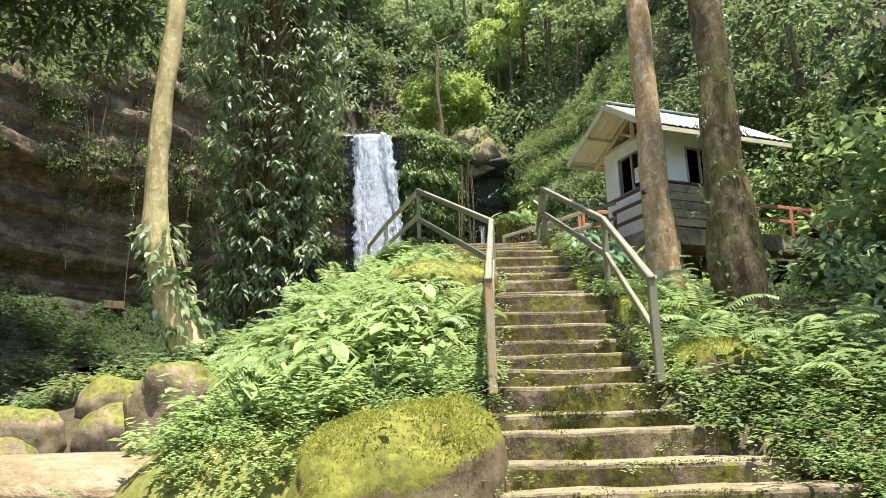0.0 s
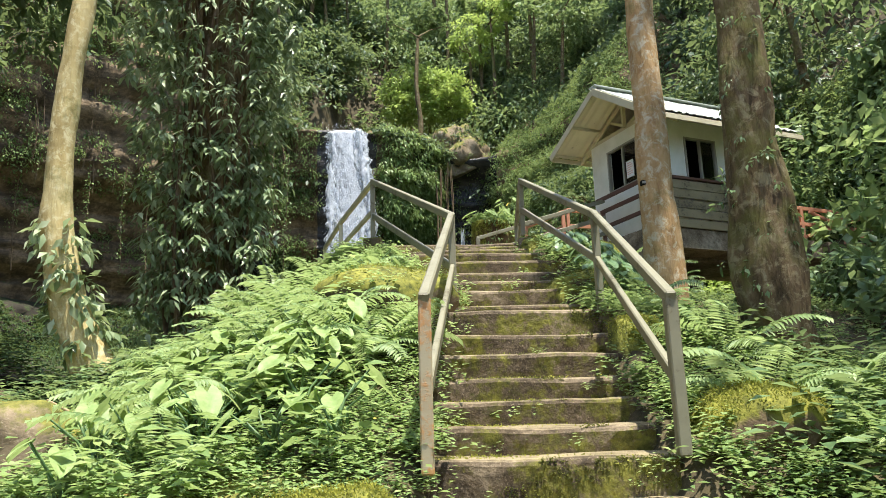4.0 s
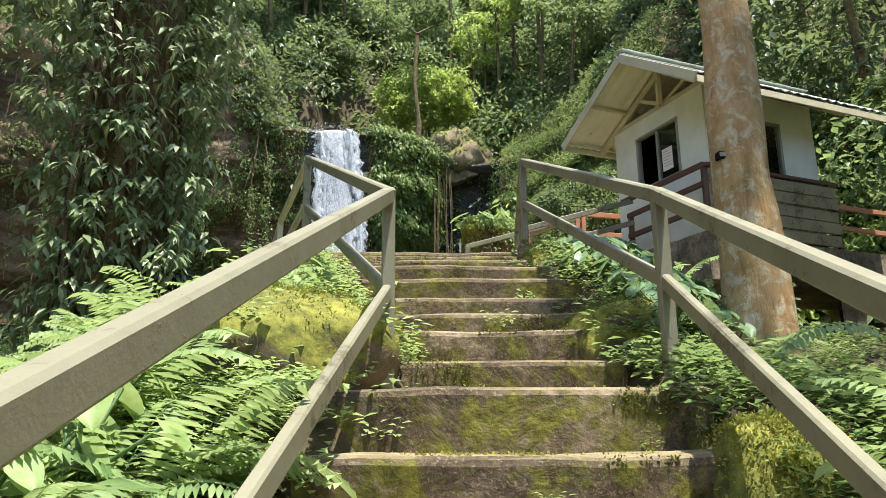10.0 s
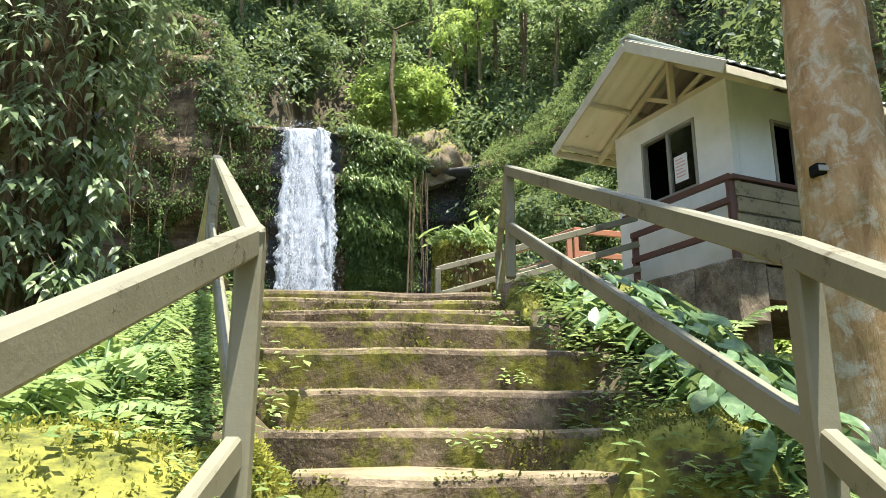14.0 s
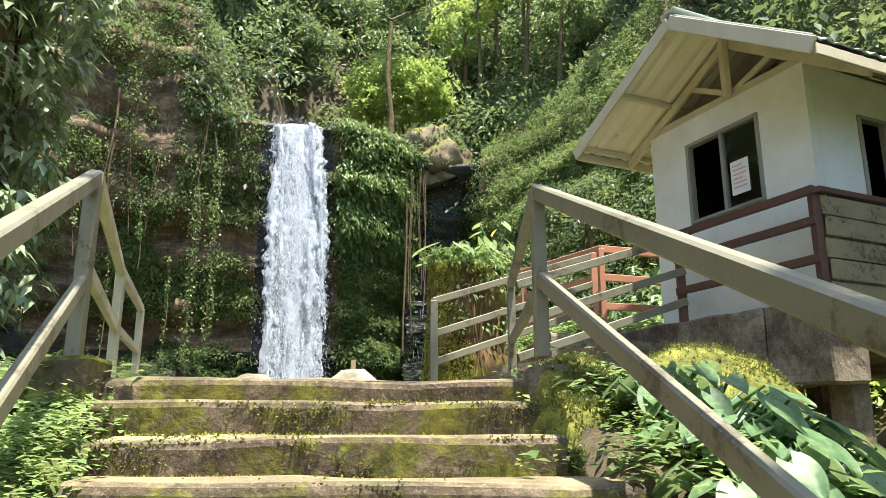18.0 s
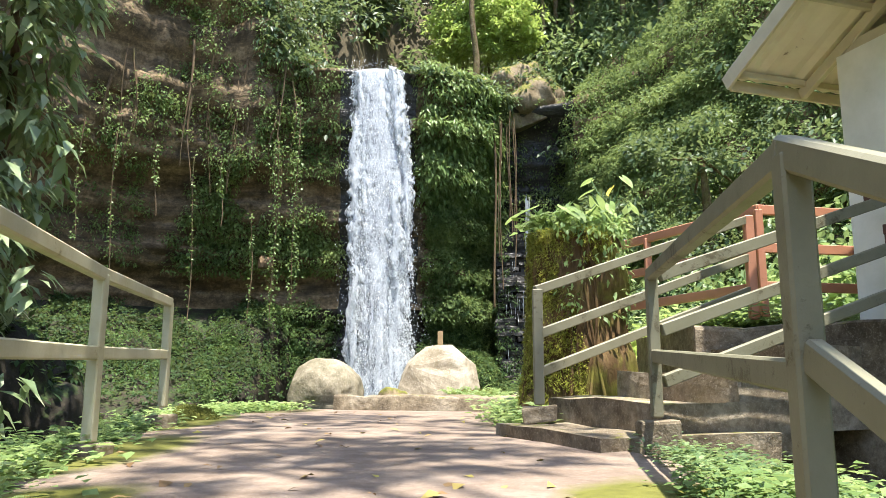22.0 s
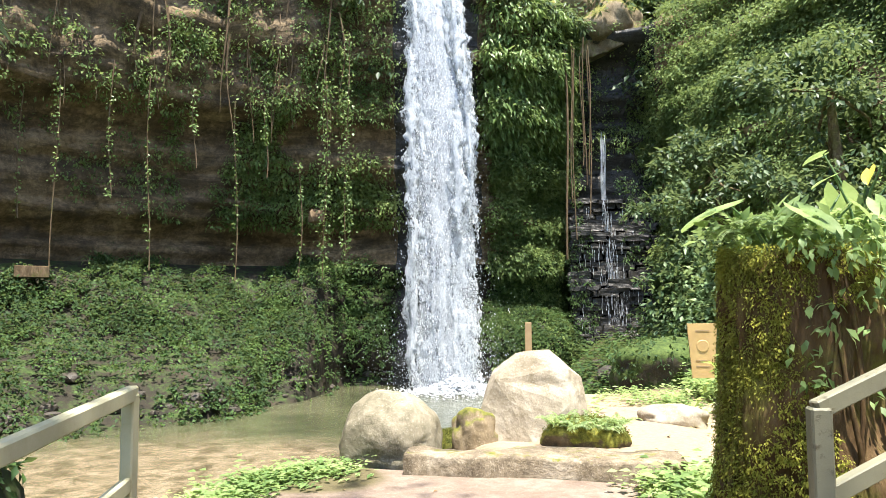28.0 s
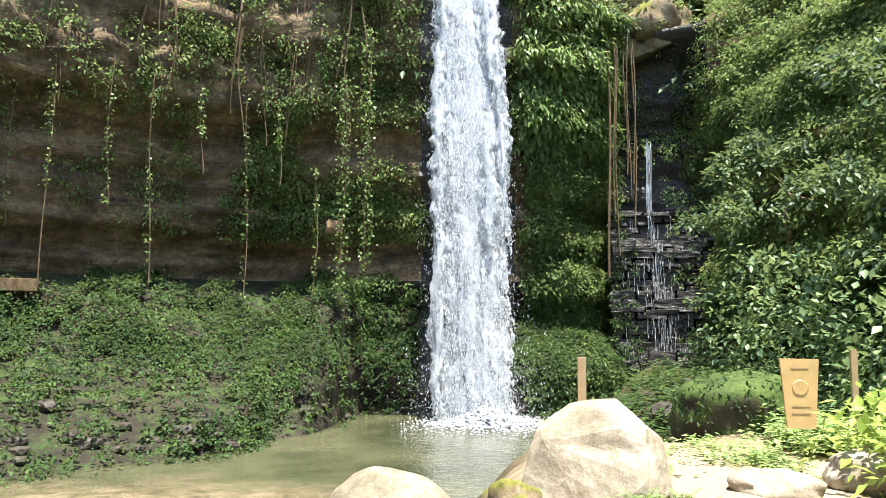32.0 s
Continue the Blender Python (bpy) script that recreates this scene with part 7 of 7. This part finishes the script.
for n in range(300):
    u = r5.random()
    if n < 230:
        x, y, z = foot_p[n] + [0, 0, -0.06]
    else:
        x, y = -9.5 + 5.5 * u, 9.4 + 3.2 * r5.random()
        z = float(ground_z(np.array([x]), np.array([y]))[0]) - 0.05
    s = 0.07 + 0.42 * r5.random() ** 4
    ob = new("shore_stone", SM[n % 5])
    ob.matrix_world = pose(x, y, z, 0, 0, r5.random() * 360) @ Matrix.Diagonal((s * 1.3, s, s * 0.8, 1))
    tagged(ob, "small dark stone on the pool shore", "stone", "shore stones")
LITTER = Mat("dry fallen leaves", 0.7, 0.3)
LITTER.color(LITTER.ramp(LITTER.island(), (0.0, (0.16, 0.09, 0.04)), (0.6, (0.3, 0.2, 0.08)), (1.0, (0.45, 0.38, 0.08))))
n = 90
x, y = -2.4 + 3.0 * r5.random(n), 0.2 + 7.2 * r5.random(n)
pos = np.stack([x, y, np.full(n, -0.163)], 1)
n2 = 700
x, y = -4 + 9 * r5.random(n2), -9 + 9 * r5.random(n2)
pos2 = with_z(x, y, 0.02)
keep = (x < -0.9) | (x > 1.2)
n3 = 60
x, y = -0.8 + 4 * r5.random(n3), 9.5 + 5 * r5.random(n3)
pos = np.concatenate([pos, pos2[keep], with_z(x, y, 0.02)])
m = len(pos)
ln = 0.05 + 0.07 * r5.random(m)
tagged(finish("fallen_leaves", raw("litter", *leaves(pos, r5.normal(size=(m, 3)) * [1, 1, 0.12], np.array([0, 0, 1.0]) + 0.2 * r5.normal(size=(m, 3)), ln, ln * 0.5, LEAF5, LEAF5_F)), LITTER.m), "scattered dry fallen leaves", "leaf litter", kind="stuff")


# ---- moss cushions on the nearest boulders ----
def fuzz(ob, count, size, mat, low=0.15):
    """Short moss blades on the upper side of a boulder."""
    me = ob.data
    v = np.empty(len(me.vertices) * 3, np.float32)
    me.vertices.foreach_get("co", v)
    v = v.reshape(-1, 3)
    nn = np.empty(len(me.vertices) * 3, np.float32)
    me.vertices.foreach_get("normal", nn)
    nn = nn.reshape(-1, 3)
    w = np.clip(nn[:, 2] + 0.5 * value_noise(v[:, 0] * 3, v[:, 1] * 3 + v[:, 2] * 3, 61) - low, 0, 1)
    idx = r5.choice(len(v), count, p=w / w.sum())
    p = v[idx] + r5.normal(size=(count, 3)) * 0.018 - nn[idx] * 0.008
    tip = nn[idx] + r5.normal(size=(count, 3)) * 0.6
    ln = size * (0.6 + 0.8 * r5.random(count))
    return tagged(finish("moss", raw("moss", *leaves(p, tip, r5.normal(size=(count, 3)), ln, ln * 0.5)), mat, ob), kind="stuff")


v = np.array([q.co[:] for q in hang.data.vertices])
v = v[(v[:, 2] > 1.2) & (rng.random(len(v)) < 0.12)]
tagged(finish("plant_cover", raw("plants", *clump_leaves(v, np.full(len(v), 0.3), 14, 0.22, 0.45)), LEAF_FAR, hang, "leafy plants growing on the rock"), kind="stuff")
for ob in [o for o in scene.objects if o.name.startswith("boulder") and o.data.materials[0] in (MOSSROCK, CAPPED)]:
    if ob.location.y < 11:
        fuzz(ob, 30000 if ob.location.y < -6.5 else 9000, 0.017, MOSS if ob.location.y < -2.5 else MOSS_DARK, 0.3)
# dry leaves lying on the first mossy boulder
top_v = np.array([(first.matrix_world @ q.co)[:] for q in first.data.vertices])
top_v = top_v[top_v[:, 2] > -3.3]
pos = top_v[r5.choice(len(top_v), 16)] + [0, 0, 0.015]
ln = 0.06 + 0.06 * r5.random(16)
tagged(finish("dry_leaves", raw("dry_leaves", *leaves(pos, r5.normal(size=(16, 3)) * [1, 1, 0.2], np.array([0, 0, 1.0]) + 0.25 * r5.normal(size=(16, 3)), ln, ln * 0.55, LEAF5, LEAF5_F)), LITTER.m), "dry brown leaves fallen on the mossy boulder", "leaf litter", kind="stuff")
# seedlings on the mossy rock beside the stair rail
rock = min((o for o in scene.objects if o.name.startswith("boulder")), key=lambda o: (o.location - Vector((-1.15, -3.0, -2.1))).length)
v = np.array([(rock.matrix_world @ q.co)[:] for q in rock.data.vertices])
v = v[v[:, 2] > -1.75]
v = v[value_noise(v[:, 0] * 3, v[:, 1] * 3, 91) > 0.1]
scatter_herbs("rock_seedlings", v[r5.choice(len(v), 46)], GRASSY, LEAF_HERB, "small herbs rooted in the moss of the big rock", 0.5, 1.1)
# moss on the treads
P, T = [], []
for q, (y, z, x0, x1) in enumerate(STEP[1:], 1):
    back = STEP[q - 1][0]
    m = 700
    x = x0 + (x1 - x0) * r5.random(m)
    yy = y + 0.05 + (back - y - 0.05) * r5.random(m) ** 0.7
    keep = value_noise(x * 2.2, yy * 2.2 + q, 71) > 0.05
    P.append(np.stack([x[keep], yy[keep], np.full(keep.sum(), z + 0.002)], 1))
    # real moss, thickened on the lower risers to put their shade into the colour
    m = 4600 if q > 8 else 2600
    x = x0 + (x1 - x0) * r5.random(m)
    h = STEP[q + 1][1] if q + 1 < len(STEP) else z - 0.2
    zz = h + (z - h) * r5.random(m)
    keep = value_noise(x * 2.6 + q, zz * 3.5, 72) + 0.4 * value_noise(x * 9, zz * 9 + q, 73) > 0.1
    P.append(np.stack([x[keep], np.full(keep.sum(), y + 0.004), zz[keep]], 1))
for name, sel, mat, label in (("tread_moss", P[0::2], MOSS, "yellow-green moss on the treads of the steps"), ("riser_moss", P[1::2], MOSS_DARK, "dark olive moss on the risers, thickened to stand for shade")):
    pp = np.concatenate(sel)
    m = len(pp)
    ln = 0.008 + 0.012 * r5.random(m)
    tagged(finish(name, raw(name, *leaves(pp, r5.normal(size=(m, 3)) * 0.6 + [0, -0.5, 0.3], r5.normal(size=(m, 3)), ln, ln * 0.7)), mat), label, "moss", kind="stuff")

# small dark lamp strapped to the slender tree
lamp = empty("spot_lamp", (2.135, -2.1, 0.02), "small dark spot lamp strapped to the slender tree", "lamp")
part("housing", box(0.12, 0.07, 0.06, 0.012), DARK, lamp)
part("bracket", box(0.02, 0.1, 0.03, 0.004, (0.03, 0.06, 0.01)), FRAME_METAL, lamp)
# pale strip on the front standing in for a white glint
part("glint_strip", box(0.1, 0.006, 0.03, 0.002, (0, -0.04, 0.015)), FRAME_METAL, lamp, "pale front strip drawn for the lamp's glint")
# herbs on the walkway bank
n = 420
x, y = 2.05 + 2.6 * r5.random(n), 5.2 + 2.0 * r5.random(n)
scatter_herbs("walkway_herbs", np.stack([x, y, np.full(n, 0.7)], 1), GRASSY, LEAF_HERB, "bright herbs growing on the mossy walkway", 0.8, 1.8)
# a dead branch by the tilted boulder
branch = tagged(finish("dead_branch", tube([(0, 0, 0), (0.3, 0.2, -0.2), (0.6, 0.35, -0.42)], [0.012, 0.02, 0.026], 6), DRYWOOD), "pale dead branch beside the tilted boulder", "branch")
branch.location = (-4.05, -3.75, -2.45)

for n in range(46):
    x, y = -0.8 + 4.6 * r5.random(), 19 + 8 * r5.random()
    s = 0.25 + 0.7 * r5.random() ** 2
    ob = new("rock", SM[n % 5])
    ob.matrix_world = pose(x, y, float(ground_z(np.array([x]), np.array([y]))[0]) - 0.1, 0, 0, r5.random() * 360) @ Matrix.Diagonal((s * 1.3, s, s * 0.8, 1))
    tagged(ob, "dark rock below the small cascade", "rock", "rocks below the cascade")
# a yellowing leaf on its own stalk among the stump plants
old = Mat("yellowing leaf", 0.5, 0.3)
old.color(old.ramp(old.noise(20, 4), (0.35, (0.38, 0.36, 0.06)), (0.6, (0.62, 0.46, 0.06))))
yellow = empty("leafy_plant", (1.45, 5.72, 1.66), "single stalk with a yellowing leaf on the stump", "plant", "plants on the stump")
finish("stalk", tube([(0, 0, 0), (0.02, 0, 0.3), (0.06, -0.02, 0.5)], [0.008, 0.006, 0.004], 5), LEAF_TARO, yellow)
leaf = finish("leaf", blade_leaf("leaf", 0.15, 0.085, 9, 1.0), old.m, yellow, "yellow leaf")
leaf.matrix_basis = pose(0.06, -0.02, 0.5, 25, 35, 235)
